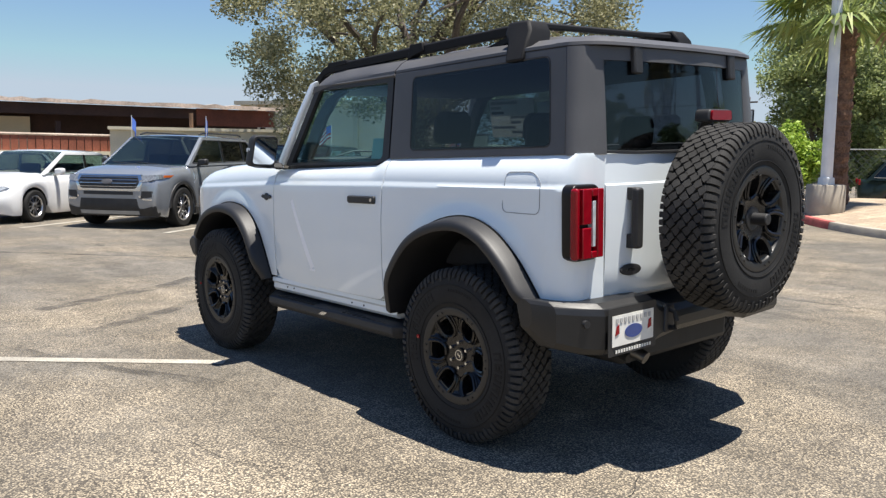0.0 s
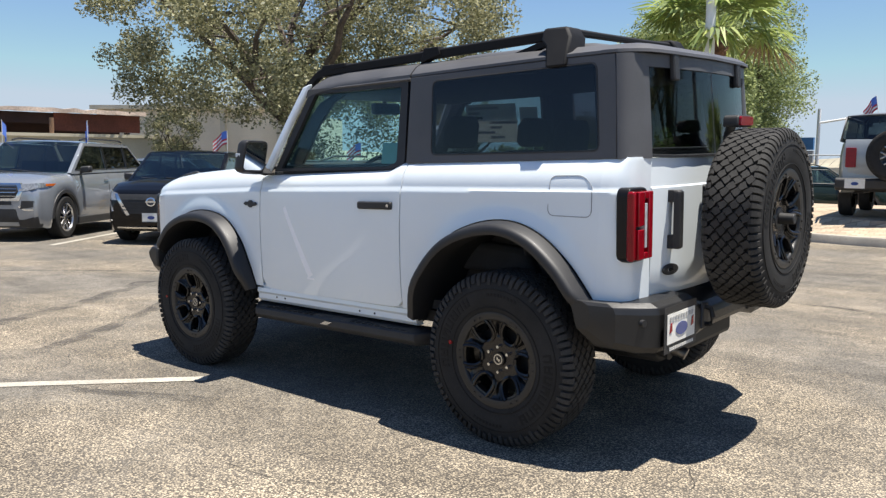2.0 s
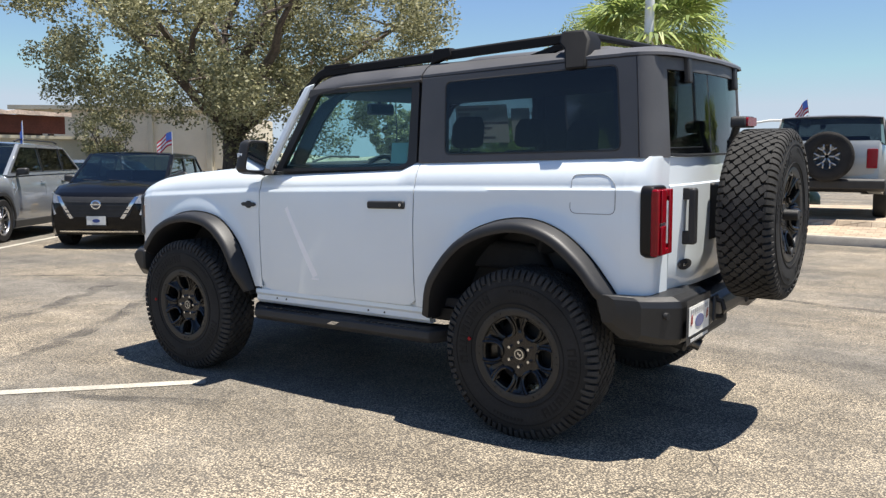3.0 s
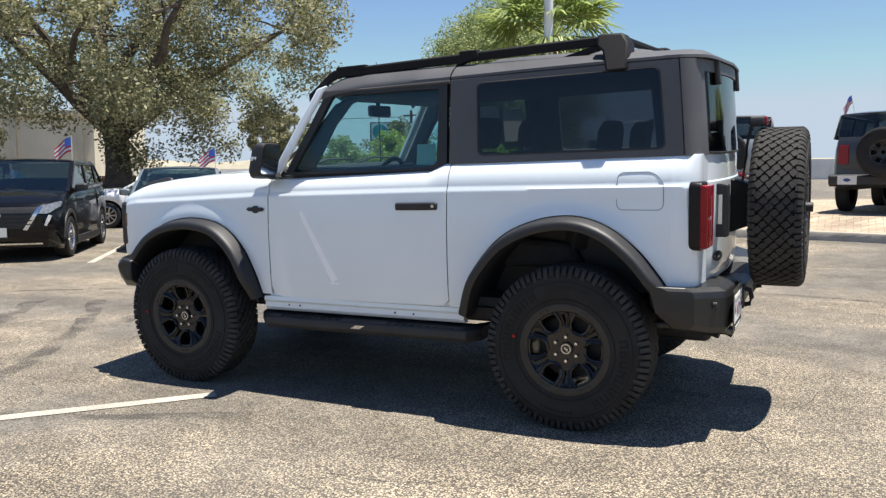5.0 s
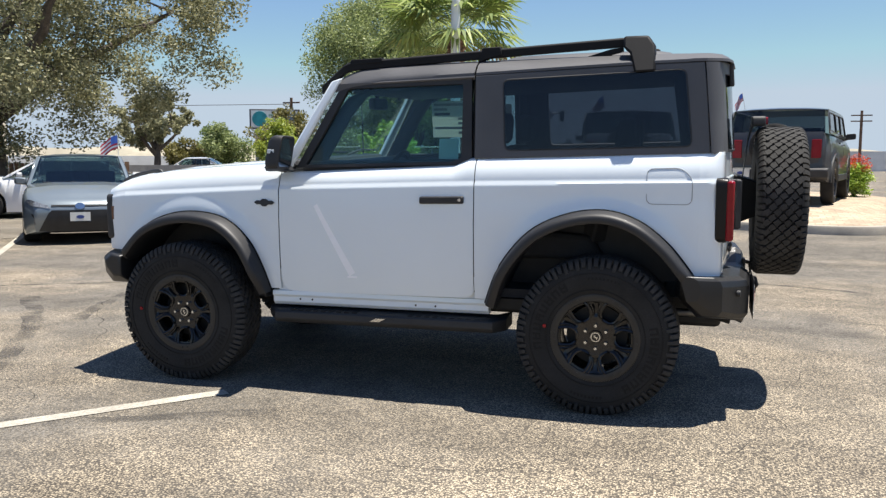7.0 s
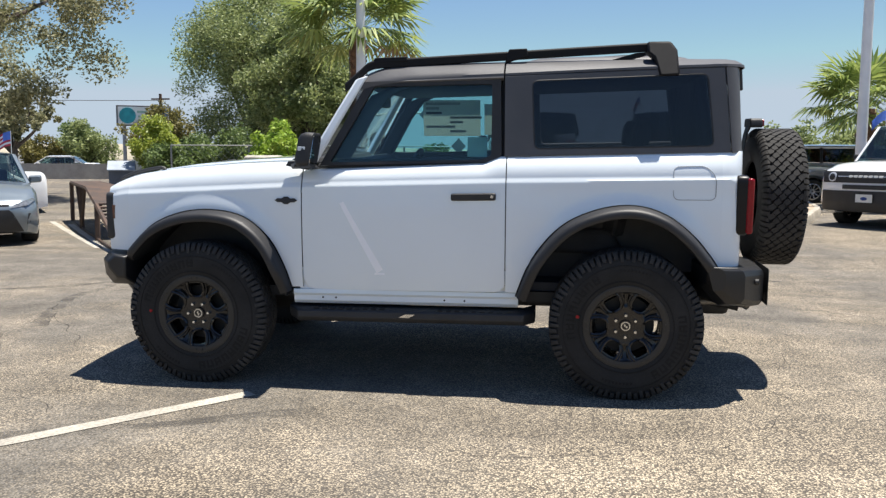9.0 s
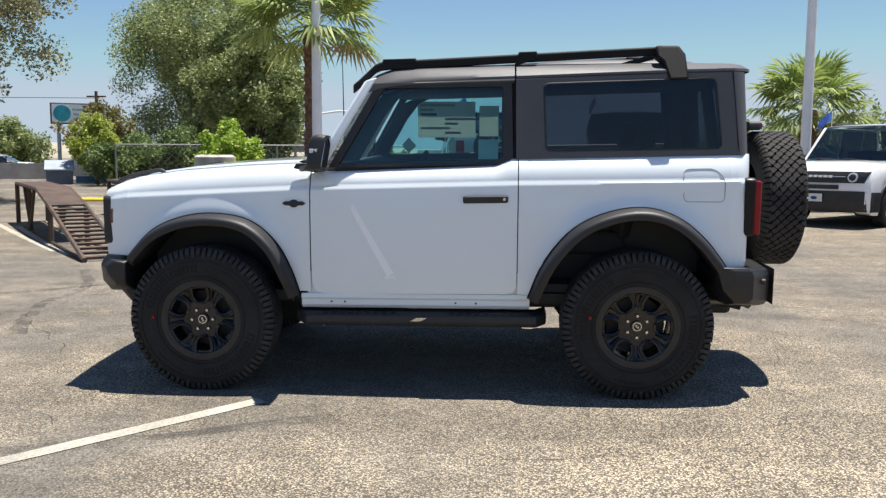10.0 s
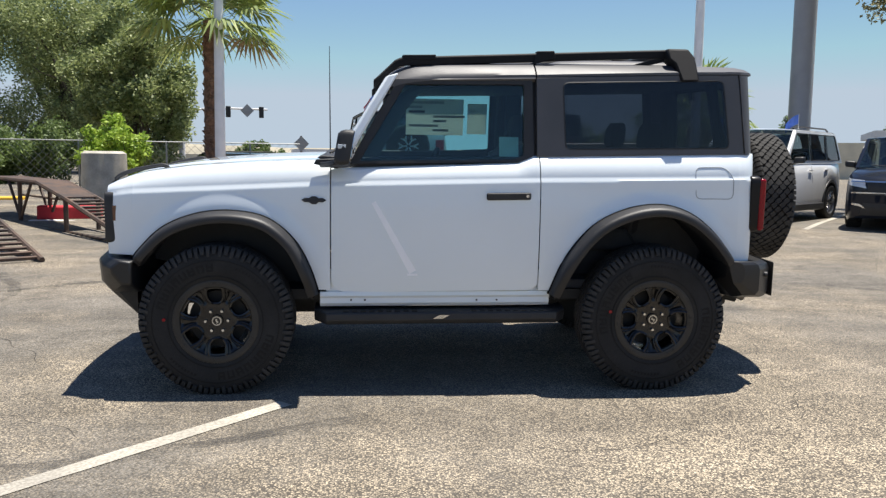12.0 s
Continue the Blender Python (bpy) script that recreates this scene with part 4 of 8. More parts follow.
for yy in (-0.30, 0.30):
    bm = bmesh.new()
    box(bm, (2.065, yy, 0.655), (0.02, 0.07, 0.13))
    part("bumper_recess", bm, FLARE_PLASTIC, rbump, bevel=0.01)
    bm = bmesh.new()
    tube(bm, [(2.05, yy, 0.70), (2.10, yy, 0.69), (2.11, yy, 0.65), (2.10, yy, 0.615), (2.05, yy, 0.605)], 0.013, 8)
    part("tow_hook", bm, DARK_METAL, rbump)
for yy in (-0.80, 0.8):
    bm = bmesh.new()
    cyl(bm, (1.985, yy, 0.69), (2.003, yy * 1.004, 0.69), 0.017, seg=18)
    part("sensor", bm, BLACK_PLASTIC, rbump)


def plate(parent, m, w=0.31, h=0.16):
    """A dealer's paper plate in a black frame: name bars, an oval mark and two red sprigs."""
    def flat(name, verts, mat_, label=""):
        b2 = bmesh.new()
        slab(b2, verts, lambda u, v, d: m @ Vector((u, v, d)), 0.002)
        return part(name, b2, mat_, parent, label)
    flat("plate_frame", rounded([(-w / 2 - 0.016, -h / 2 - 0.03), (-w / 2 - 0.016, h / 2 + 0.022), (w / 2 + 0.016, h / 2 + 0.022), (w / 2 + 0.016, -h / 2 - 0.03)], 0.01, 3), BLACK_PLASTIC, "black plate frame")
    up = Matrix.Translation((0, 0, 0.003))
    m = m @ up
    flat("plate_paper", [(-w / 2 + 0.008, -h / 2 + 0.012), (-w / 2 + 0.008, h / 2 - 0.012), (w / 2 - 0.008, h / 2 - 0.012), (w / 2 - 0.008, -h / 2 + 0.012)], PAPER, "white paper plate")
    m = m @ up
    for k in range(9):
        u = -0.115 + k * 0.0285
        flat("plate_bar", [(u - 0.009, 0.035), (u - 0.009, 0.055), (u + 0.009, 0.055), (u + 0.009, 0.035)], PRINT)
    flat("plate_mark", [(0.062 * math.cos(a), -0.012 + 0.03 * math.sin(a)) for a in (2 * math.pi * i / 24 for i in range(24))], BLUE_MARK, "blue oval")
    for u in (-0.115, 0.115):
        flat("plate_sprig", [(u - 0.014, -0.02), (u - 0.006, 0.02), (u + 0.012, 0.028), (u + 0.014, -0.012)], LENS_RED)
    for k in range(14):
        u = -0.12 + k * 0.0185
        flat("frame_bar", [(u - 0.0055, -h / 2 - 0.018), (u - 0.0055, -h / 2 - 0.004), (u + 0.0055, -h / 2 - 0.004), (u + 0.0055, -h / 2 - 0.018)], PAPER)


bm = bmesh.new()
tube(bm, [(1.55, -0.46, 0.50), (1.85, -0.45, 0.505), (2.0, -0.43, 0.495), (2.035, -0.425, 0.48)], 0.030, 12)
part("tailpipe", bm, DULL_STEEL, suv, "dull steel tailpipe below the bumper")
plate(rbump, pose(2.068, -0.575, 0.655) @ Matrix(((0, 0, 1, 0), (1, 0, 0, 0), (0, 1, 0, 0), (0, 0, 0, 1))))

# front bumper, grille, skid plate
bm = bmesh.new()
rows = []
for y, x0, x1, zt, zb in ((-0.875, -1.75, -1.86, 0.765, 0.64), (-0.80, -1.72, -1.925, 0.775, 0.585), (-0.62, -1.70, -1.995, 0.78, 0.56), (-0.35, -1.70, -2.03, 0.78, 0.55), (0.35, -1.70, -2.03, 0.78, 0.55), (0.62, -1.70, -1.995, 0.78, 0.56), (0.80, -1.72, -1.925, 0.775, 0.585), (0.875, -1.75, -1.86, 0.765, 0.64)):
    rows.append([(x0, y, zb), (x0, y, zt), (x1 + 0.05, y, zt + 0.01), (x1, y, zt - 0.03), (x1 + 0.01, y, zb + 0.06), (x1 + 0.06, y, zb)])
capped(bm, rows)
part("front_bumper", bm, BUMPER_BLACK, suv, "black moulded front bumper", bevel=0.01)
bm = bmesh.new()
grid(bm, [[(x - 0.05 * (1 - (y / 0.6) ** 2), y, z) for y in (-0.585, -0.3, 0, 0.3, 0.585)] for x, z in ((-1.86, 0.80), (-1.90, 0.86), (-1.905, 1.12), (-1.875, 1.16))])
grille = part("grille", bm, BLACK_PLASTIC, suv, "black front grille", solid=0.02)
for k in range(6):
    bm = bmesh.new()
    box(bm, (-1.935, 0, 0.89 + 0.04 * k), (0.03, 1.0, 0.012))
    part("grille_bar", bm, BLACK_PLASTIC, grille)
bm = bmesh.new()
capped(bm, [[(-1.80, y, z) for y, z in ((-0.55, 0.40), (-0.55, 0.60), (0.55, 0.60), (0.55, 0.40))], [(-2.0, y, z) for y, z in ((-0.4, 0.52), (-0.45, 0.60), (0.45, 0.60), (0.4, 0.52))]])
part("skid_plate", bm, DARK_METAL, suv)
# underbody, axles, exhaust
bm = bmesh.new()
for yy in (-0.42, 0.42):
    box(bm, (0, yy, 0.52), (3.6, 0.10, 0.14))
box(bm, (0.0, 0, 0.56), (3.3, 1.50, 0.06))
box(bm, (-0.6, 0, 0.43), (0.9, 0.45, 0.18))
part("chassis", bm, DARK_METAL, suv, "dark ladder frame and floor")
for xx in (HUB_F, HUB_R):
    bm = bmesh.new()
    cyl(bm, (xx, -0.78, HUB_Z), (xx, 0.78, HUB_Z), 0.05, seg=14)
    ax = part("axle", bm, DARK_METAL, suv)
bm = bmesh.new()
bmesh.ops.create_icosphere(bm, subdivisions=2, radius=0.15, matrix=Matrix.Translation((HUB_R, 0.05, HUB_Z)))
part("axle_housing", bm, DARK_METAL, ax)
bm = bmesh.new()
box(bm, (1.72, 0.0, 0.50), (0.40, 0.9, 0.16))
part("fuel_tank", bm, DARK_METAL, suv, bevel=0.03)
bm = bmesh.new()
tube(bm, [(1.3, -0.35, 0.50), (1.75, -0.42, 0.50), (1.90, -0.45, 0.49), (1.97, -0.46, 0.475)], 0.026, 12)
part("exhaust_pipe", bm, DARK_METAL, suv, "dark exhaust tip")
bm = bmesh.new()
tube(bm, [(-0.70, 0.70, 1.33), (-0.705, 0.705, 2.12)], [0.006, 0.0025], 6)
part("antenna", bm, BLACK_PLASTIC, suv, "thin whip aerial")

# cabin
bm = bmesh.new()
box(bm, (0.5, 0, 0.62), (2.2, 1.46, 0.05))
part("cabin_floor", bm, CLOTH, suv)
bm = bmesh.new()
capped(bm, [[(x, y, z) for x, z in ((-0.60, 1.0), (-0.60, 1.33), (-0.42, 1.36), (-0.28, 1.31), (-0.24, 1.05), (-0.3, 0.8))] for y in (-0.73, 0.73)])
part("dashboard", bm, DASH, suv, "dark dashboard", bevel=0.02)
bm = bmesh.new()
ring = [Vector((-0.06 + 0.07 * math.sin(a), -0.37 + 0.185 * math.cos(a), 1.24 + 0.17 * math.sin(a))) for a in (2 * math.pi * i / 28 for i in range(29))]
tube(bm, ring, 0.014, 8)
for a in (0.2, math.pi - 0.2, -math.pi / 2):
    tube(bm, [(-0.08, -0.37, 1.24), (-0.06 + 0.07 * math.sin(a), -0.37 + 0.185 * math.cos(a), 1.24 + 0.17 * math.sin(a))], 0.016, 6)
bmesh.ops.create_icosphere(bm, subdivisions=2, radius=0.05, matrix=Matrix.Translation((-0.08, -0.37, 1.24)))
tube(bm, [(-0.08, -0.37, 1.24), (-0.28, -0.37, 1.17)], 0.03, 8)
part("steering_wheel", bm, DASH, suv, "dark steering wheel")


def seat(x, y, w, rear=False):
    bm = bmesh.new()
    tilt = 0.20
    capped(bm, [[(x + a, y + v * w, 0.92 + b) for a, b in ((-0.26, -0.12), (-0.26, 0.05), (0.18, 0.02), (0.26, -0.12))] for v in (-0.5, 0.5)])
    box(bm, (x, y, 0.74), (0.4, w * 0.8, 0.16))
    st = part("seat", bm, CLOTH, suv, "dark cloth seat", bevel=0.03)
    bm = bmesh.new()
    h = 0.54 if not rear else 0.50
    capped(bm, [[(x + 0.22 + tilt * t * h - d * th, y + v * w * wd, 0.90 + t * h) for v, d in ((-0.5, 0.3), (-0.42, 1), (0.42, 1), (0.5, 0.3), (0.42, -0.4), (-0.42, -0.4))] for t, wd, th in ((0, 1, 0.12), (0.5, 1, 0.13), (0.85, 0.9, 0.11), (1, 0.72, 0.07))])
    part("backrest", bm, CLOTH, st, bevel=0.015)
    for yy in ((y,) if not rear else (y - w / 3, y + w / 3)):
        bm = bmesh.new()
        hx = x + 0.24 + tilt * h
        capped(bm, [[(hx + dx + e * th, yy + v * ww, 0.90 + h + dz) for v, e in ((-0.5, 0), (-0.4, -0.5), (0.4, -0.5), (0.5, 0), (0.4, 0.5), (-0.4, 0.5))] for dx, dz, ww, th in ((0.0, 0.02, 0.20, 0.07), (0.0, 0.05, 0.26, 0.10), (0.01, 0.15, 0.26, 0.10), (0.02, 0.20, 0.20, 0.07))])
        part("headrest", bm, CLOTH, st, bevel=0.015)
        bm = bmesh.new()
        for q in (-0.05, 0.05):
            cyl(bm, (hx - 0.02, yy + q, 0.88 + h), (hx, yy + q, 0.98 + h), 0.007, seg=6)
        part("headrest_post", bm, STEEL, st)


seat(0.28, -0.37, 0.50)
seat(0.28, 0.37, 0.50)
seat(1.02, 0.0, 1.15, True)
# padded roll bars
bars = [([(0.57, -0.63, 1.85), (0.57, 0.63, 1.85)], 0.03), ([(-0.27, -0.64, 1.82), (-0.27, 0.64, 1.82)], 0.035)]
for s in (-1, 1):
    bars += [([(0.56, s * 0.69, 0.7), (0.56, s * 0.70, 1.4), (0.57, s * 0.635, 1.83)], 0.04), ([(1.72, s * 0.69, 0.8), (1.72, s * 0.68, 1.4), (1.66, s * 0.62, 1.83)], 0.035), ([(-0.25, s * 0.62, 1.815), (0.57, s * 0.625, 1.85), (1.66, s * 0.62, 1.86)], 0.035)]
for pts_, r_ in bars:
    bm = bmesh.new()
    tube(bm, pts_, r_, 8)
    part("roll_bar", bm, DASH, suv, "dark padded roll bar")
# dark roof lining, and the broad inner trim of the windscreen pillars and the door tops
bm = bmesh.new()
capped(bm, [[(x, y, z) for y, z in ((-0.60, zl), (-0.66, zl + 0.02), (-0.66, zl + 0.05), (0.66, zl + 0.05), (0.66, zl + 0.02), (0.60, zl))] for x, zl in ((-0.24, 1.765), (0.55, 1.785), (1.66, 1.82))])
part("roof_lining", bm, DASH, suv, "dark roof lining", bevel=0.01)
for s in (-1, 1):
    bm = bmesh.new()
    capped(bm, [[(x + u, s * (y + v), z) for u, v in ((-0.055, 0.0), (-0.04, -0.035), (0.05, -0.04), (0.07, -0.004), (0.0, 0.012))] for x, y, z in ((-0.47, 0.71, 1.30), (-0.40, 0.70, 1.42), (-0.285, 0.685, 1.62), (-0.19, 0.66, 1.74), (-0.05, 0.645, 1.80))])
    part("pillar_trim", bm, DASH, suv, "dark inner pillar trim", bevel=0.008)
    bm = bmesh.new()
    capped(bm, [[(x, s * y, z) for y, z in ((0.735, 0.75), (0.69, 0.80), (0.665, 1.30), (0.68, 1.372 + 0.02 * (x > 0)), (0.735, 1.365 + 0.02 * (x > 0)))] for x in (-0.50, 0.0, 0.48)])
    part("door_trim", bm, DASH, suv, "dark inner door panel", bevel=0.008)
bm = bmesh.new()
box(bm, (-0.30, 0.0, 1.72), (0.05, 0.25, 0.075))
box(bm, (-0.31, 0.0, 1.775), (0.03, 0.03, 0.06))
part("rear_view_mirror", bm, BLACK_PLASTIC, suv, bevel=0.015)
bm = bmesh.new()
slab(bm, quad2(-0.14, 0.29, 1.49, 1.755), lambda u, v, d: (u, 0.738 - (v - 1.40) * 0.15 + d, v), 0.002)
stk = part("window_sticker", bm, SHEET, suv, "large printed price sheet inside the far window")
for k in range(7):
    bm = bmesh.new()
    w = (0.26, 0.10, 0.12, 0.24, 0.10, 0.22, 0.12)[k]
    z = 1.73 - 0.034 * k
    u0 = -0.12 + (0.18 if k in (3, 4, 6) else 0)
    slab(bm, [(u0, z - 0.010), (u0, z + 0.008), (u0 + w, z + 0.008), (u0 + w, z - 0.010)], lambda u, v, d: (u, 0.734 - (v - 1.40) * 0.15 + d, v), 0.002)
    part("print_bar", bm, PRINT if k != 2 else PRINT_DARK, stk)
bm = bmesh.new()
slab(bm, quad2(0.32, 0.465, 1.50, 1.725), lambda u, v, d: (u, 0.738 - (v - 1.40) * 0.15 + d, v), 0.002)
part("window_sheet", bm, SHEET, suv, "smaller printed sheet inside the far window")
bm = bmesh.new()
slab(bm, quad2(0.345, 0.46, 1.38, 1.495), lambda u, v, d: (u, -(0.741 - (v - 1.33) * 0.105) + d, v), 0.002)
part("window_card", bm, material("pale_green_card", (0.35, 0.45, 0.42), 0.6), suv, "pale card inside the door glass")

# ---- wheels ----
def tyre_mesh():
    bm = bmesh.new()
    half = [(0.222, 0.104), (0.232, 0.117), (0.258, 0.125), (0.30, 0.129), (0.345, 0.128), (0.378, 0.123), (0.398, 0.112), (0.411, 0.094), (0.417, 0.05)]
    lathe(bm, [(r, -y) for r, y in half] + [(0.4165, 0.0)] + half[::-1], 72)
    return finish(bm, "tyre", RUBBER, 30)


def tread_mesh():
    """Lattice of lozenge blocks, with shoulder lugs that reach down the sidewall."""
    bm = bmesh.new()

    def block(a0, poly, r0, r1):
        lo = [bm.verts.new((r0 * math.cos(a0 + u), v, r0 * math.sin(a0 + u))) for u, v in poly]
        hi = [bm.verts.new((r1 * math.cos(a0 + u * 0.95), v * 0.99, r1 * math.sin(a0 + u * 0.95))) for u, v in poly]
        bm.faces.new(hi)
        for i in range(len(poly)):
            j = (i + 1) % len(poly)
            bm.faces.new((lo[i], lo[j], hi[j], hi[i]))
    N = 46
    p = 2 * math.pi / N
    rnd = random.Random(9)
    J = lambda k: 1 + rnd.uniform(-k, k)
    for i in range(N):
        for row in range(7):
            yc = -0.078 + 0.026 * row
            a = i * p + (p / 2 if row % 2 else 0)
            hw, hl = 0.0212, 0.405 * p
            tw = p * ((0.07 if row % 2 else -0.07) + 0.05 * rnd.uniform(-1, 1))
            block(a, [(-hl * J(0.12), yc - 0.005 * J(0.9)), (-0.19 * p, yc - hw * 0.62 * J(0.2)), (tw, yc - hw * J(0.08)), (0.20 * p, yc - hw * 0.55 * J(0.2)), (hl * J(0.12), yc + 0.005 * J(0.9)), (0.19 * p, yc + hw * 0.62 * J(0.2)), (tw, yc + hw * J(0.08)), (-0.20 * p, yc + hw * 0.55 * J(0.12))], 0.412, 0.4345)
    # shoulder lugs, long and short by turns, that round over onto the sidewall
    p = 2 * math.pi / 38
    for i in range(38):
        for s in (-1, 1):
            for h in (0, 1):
                a = i * p + h * p / 2 + (p / 4 if s > 0 else 0)
                hl = p * (0.185 if h else 0.165)
                prof = [(0.433, 0.088), (0.4325, 0.101), (0.424, 0.113), (0.409, 0.1225), (0.390 if h else 0.376, 0.1272)]
                foot = [(0.408, 0.088), (0.407, 0.099), (0.402, 0.104), (0.396, 0.110), (0.388 if h else 0.374, 0.120)]
                top = [[bm.verts.new((r * math.cos(a + u * k), s * y, r * math.sin(a + u * k))) for u in (-hl, hl)] for (r, y), k in zip(prof, (1, 1, 0.96, 0.9, 0.8))]
                low = [[bm.verts.new((r * math.cos(a + u), s * y, r * math.sin(a + u))) for u in (-hl, hl)] for r, y in foot]
                for t0, t1, l0, l1 in zip(top, top[1:], low, low[1:]):
                    bm.faces.new((t0[0], t0[1], t1[1], t1[0]))
                    bm.faces.new((t0[0], t1[0], l1[0], l0[0]))
                    bm.faces.new((t0[1], l0[1], l1[1], t1[1]))
                bm.faces.new((top[0][0], low[0][0], low[0][1], top[0][1]))
                bm.faces.new((top[-1][0], top[-1][1], low[-1][1], low[-1][0]))
    bmesh.ops.recalc_face_normals(bm, faces=bm.faces)
    return finish(bm, "tread", TREAD_RUBBER, 30)


def mark_mesh():
    """Raised sidewall marks: plain bars on arcs."""
    bm = bmesh.new()

    def bar(a0, a1, r0, r1, y=-0.1275):
        rows = [[(r * math.cos(a0 + (a1 - a0) * k / 3), y + d, r * math.sin(a0 + (a1 - a0) * k / 3)) for r, d in ((r0, 0.004), (r0, -0.003), (r1, -0.0026), (r1, 0.005))] for k in range(4)]
        capped(bm, rows)
    for base in (radians(194), radians(14)):
        for k in range(8):
            # each broad mark: two uprights joined by short bars
            a0, a1 = base - 0.168 * k - 0.125, base - 0.168 * k
            w = (a1 - a0) * 0.28
            bar(a0, a0 + w, 0.290, 0.336)
            bar(a1 - w, a1, 0.290, 0.336)
            bar(a0 + w, a1 - w, 0.290 if k % 3 else 0.324, 0.302 if k % 3 else 0.336)
            if k % 2:
                bar(a0 + w, a1 - w, 0.312, 0.322)
        for k in range(9):
            bar(base - 1.72 - k * 0.062, base - 1.72 - k * 0.062 + 0.034, 0.320, 0.334)
    for r0, r1 in ((0.262, 0.266), (0.352, 0.356)):
        for k in range(24):
            bar(k * math.pi / 12, (k + 1) * math.pi / 12, r0, r1, -0.1262 if r0 < 0.3 else -0.1268)
    bmesh.ops.recalc_face_normals(bm, faces=bm.faces)
    return finish(bm, "sidewall_mark", RUBBER_MARK, 30)


RIM_FACE = [(0.0, -0.080), (0.08, -0.082), (0.115, -0.087), (0.15, -0.097), (0.188, -0.108), (0.207, -0.113)]


def rim_mesh():
    """A disc with six straight-sided openings, rounded towards the hub, and sunken valleys between them."""
    bm = bmesh.new()
    radii = (0.036, 0.06, 0.085, 0.100, 0.1065, 0.112, 0.122, 0.14, 0.165, 0.183, 0.190, 0.207)
    half = [(0.1065, 0.010), (0.112, 0.025), (0.122, 0.036), (0.14, 0.042), (0.165, 0.043), (0.183, 0.043), (0.190, 0.037)]
    sect = []
    for k in range(6):
        for f in (-30, -26.5, -22, "a", "b", "c", "d", "e", 22, 26.5):
            sect.append((k, f))
    rows = []
    for r in radii:
        h = math.degrees(math.asin(lerp(r, half) / max(r, 0.1065)))
        row = []
        for k, f in sect:
            d = {"a": -h, "b": -h / 2, "c": 0, "d": h / 2, "e": h}.get(f, f)
            a = radians(k * 60 + d)
            sunk = 0.016 * smooth(0.105, 0.135, r) * (1 - smooth(0.188, 0.2, r)) if f in (-30, -26.5, 26.5) else 0.0
            row.append((r * math.cos(a), lerp(r, RIM_FACE) + sunk, r * math.sin(a)))
        rows.append(row)
    vs = [[bm.verts.new(p) for p in row] for row in rows]
    n = len(sect)
    for i in range(len(radii) - 1):
        for j in range(n):
            if 4 <= i <= 9 and sect[j][1] in ("a", "b", "c", "d"):
                continue
            q = (vs[i][j], vs[i][(j + 1) % n], vs[i + 1][(j + 1) % n], vs[i + 1][j])
            bm.faces.new(q)
    geom = bmesh.ops.extrude_face_region(bm, geom=bm.faces[:])
    for v in geom["geom"]:
        if isinstance(v, bmesh.types.BMVert):
            v.co.y += 0.034
    bmesh.ops.recalc_face_normals(bm, faces=bm.faces)
    b2 = bmesh.new()
    lathe(b2, [(0.200, 0.10), (0.196, 0.05), (0.196, -0.082), (0.203, -0.105), (0.21, -0.108), (0.225, -0.108), (0.225, 0.10)], 60)
    b2.to_mesh(tmp := bpy.data.meshes.new("tmp"))
    bm.from_mesh(tmp)
    bpy.data.meshes.remove(tmp)
    b2.free()
    return finish(bm, "rim", RIM_BLACK, 35)


def lip_mesh():
    """One raised horseshoe lip round a rim opening, open towards the ring, with a finer rib outside it."""
    bm = bmesh.new()
    for path, rad, out in (([(0.198, 0.044), (0.18, 0.0485), (0.16, 0.0495), (0.14, 0.0485), (0.122, 0.0425), (0.108, 0.030), (0.1005, 0.015), (0.099, 0.0)], 0.0088, 0.005), ([(0.190, 0.066), (0.172, 0.0675), (0.15, 0.0655), (0.128, 0.059), (0.108, 0.045)], 0.0055, 0.001)):
        for sg in ((1,) if path[-1][1] == 0 else (1, -1)):
            pts = path + [(r, -w) for r, w in path[-2::-1]] if path[-1][1] == 0 else [(r, sg * w) for r, w in path]
            tube(bm, [(x, lerp(math.hypot(x, w), RIM_FACE) - out, w) for x, w in pts], rad, 6)
    bmesh.ops.recalc_face_normals(bm, faces=bm.faces)
    return finish(bm, "spoke_lip", RIM_BLACK, 35)


def nut_mesh(kind):
    bm = bmesh.new()
    if kind == "beadlock":
        lathe(bm, [(0.196, -0.095), (0.198, -0.112), (0.203, -0.118), (0.232, -0.124), (0.240, -0.122), (0.2435, -0.114), (0.240, -0.095)], 72)
        for i in range(12):
            a = radians(30 * i + (10 if i % 2 else -10) + 15)
            cyl(bm, (0.221 * math.cos(a), -0.116, 0.221 * math.sin(a)), (0.221 * math.cos(a), -0.1265, 0.221 * math.sin(a)), 0.0055, seg=8)
        bmesh.ops.recalc_face_normals(bm, faces=bm.faces)
        return finish(bm, "beadlock_ring", RING_GREY, 35)
    if kind == "cap":
        cyl(bm, (0, -0.068, 0), (0, -0.092, 0), 0.037, 0.034, 24)
        return finish(bm, "centre_cap", RIM_BLACK, 35)
    if kind == "ring":
        lathe(bm, [(0.021, -0.0925), (0.021, -0.095), (0.0265, -0.095), (0.0265, -0.0925)], 24, closed=True)
        for dx, dz, w, h in ((-0.005, 0.004, 0.008, 0.012), (0.004, -0.002, 0.014, 0.006), (0.006, -0.008, 0.005, 0.01)):
            box(bm, (dx, -0.0935, dz), (w, 0.003, h))
        return finish(bm, "cap_mark", STEEL, 35)
    if kind == "disc":
        lathe(bm, [(0.05, -0.03), (0.165, -0.03), (0.165, 0.0), (0.05, 0.0)], 36, closed=True)
        return finish(bm, "brake_disc", DARK_METAL, 35)
    cyl(bm, (0, 0, 0), (0, -0.022, 0), 0.0095, 0.008, 6)
    return finish(bm, "lug_nut", STEEL, 35)


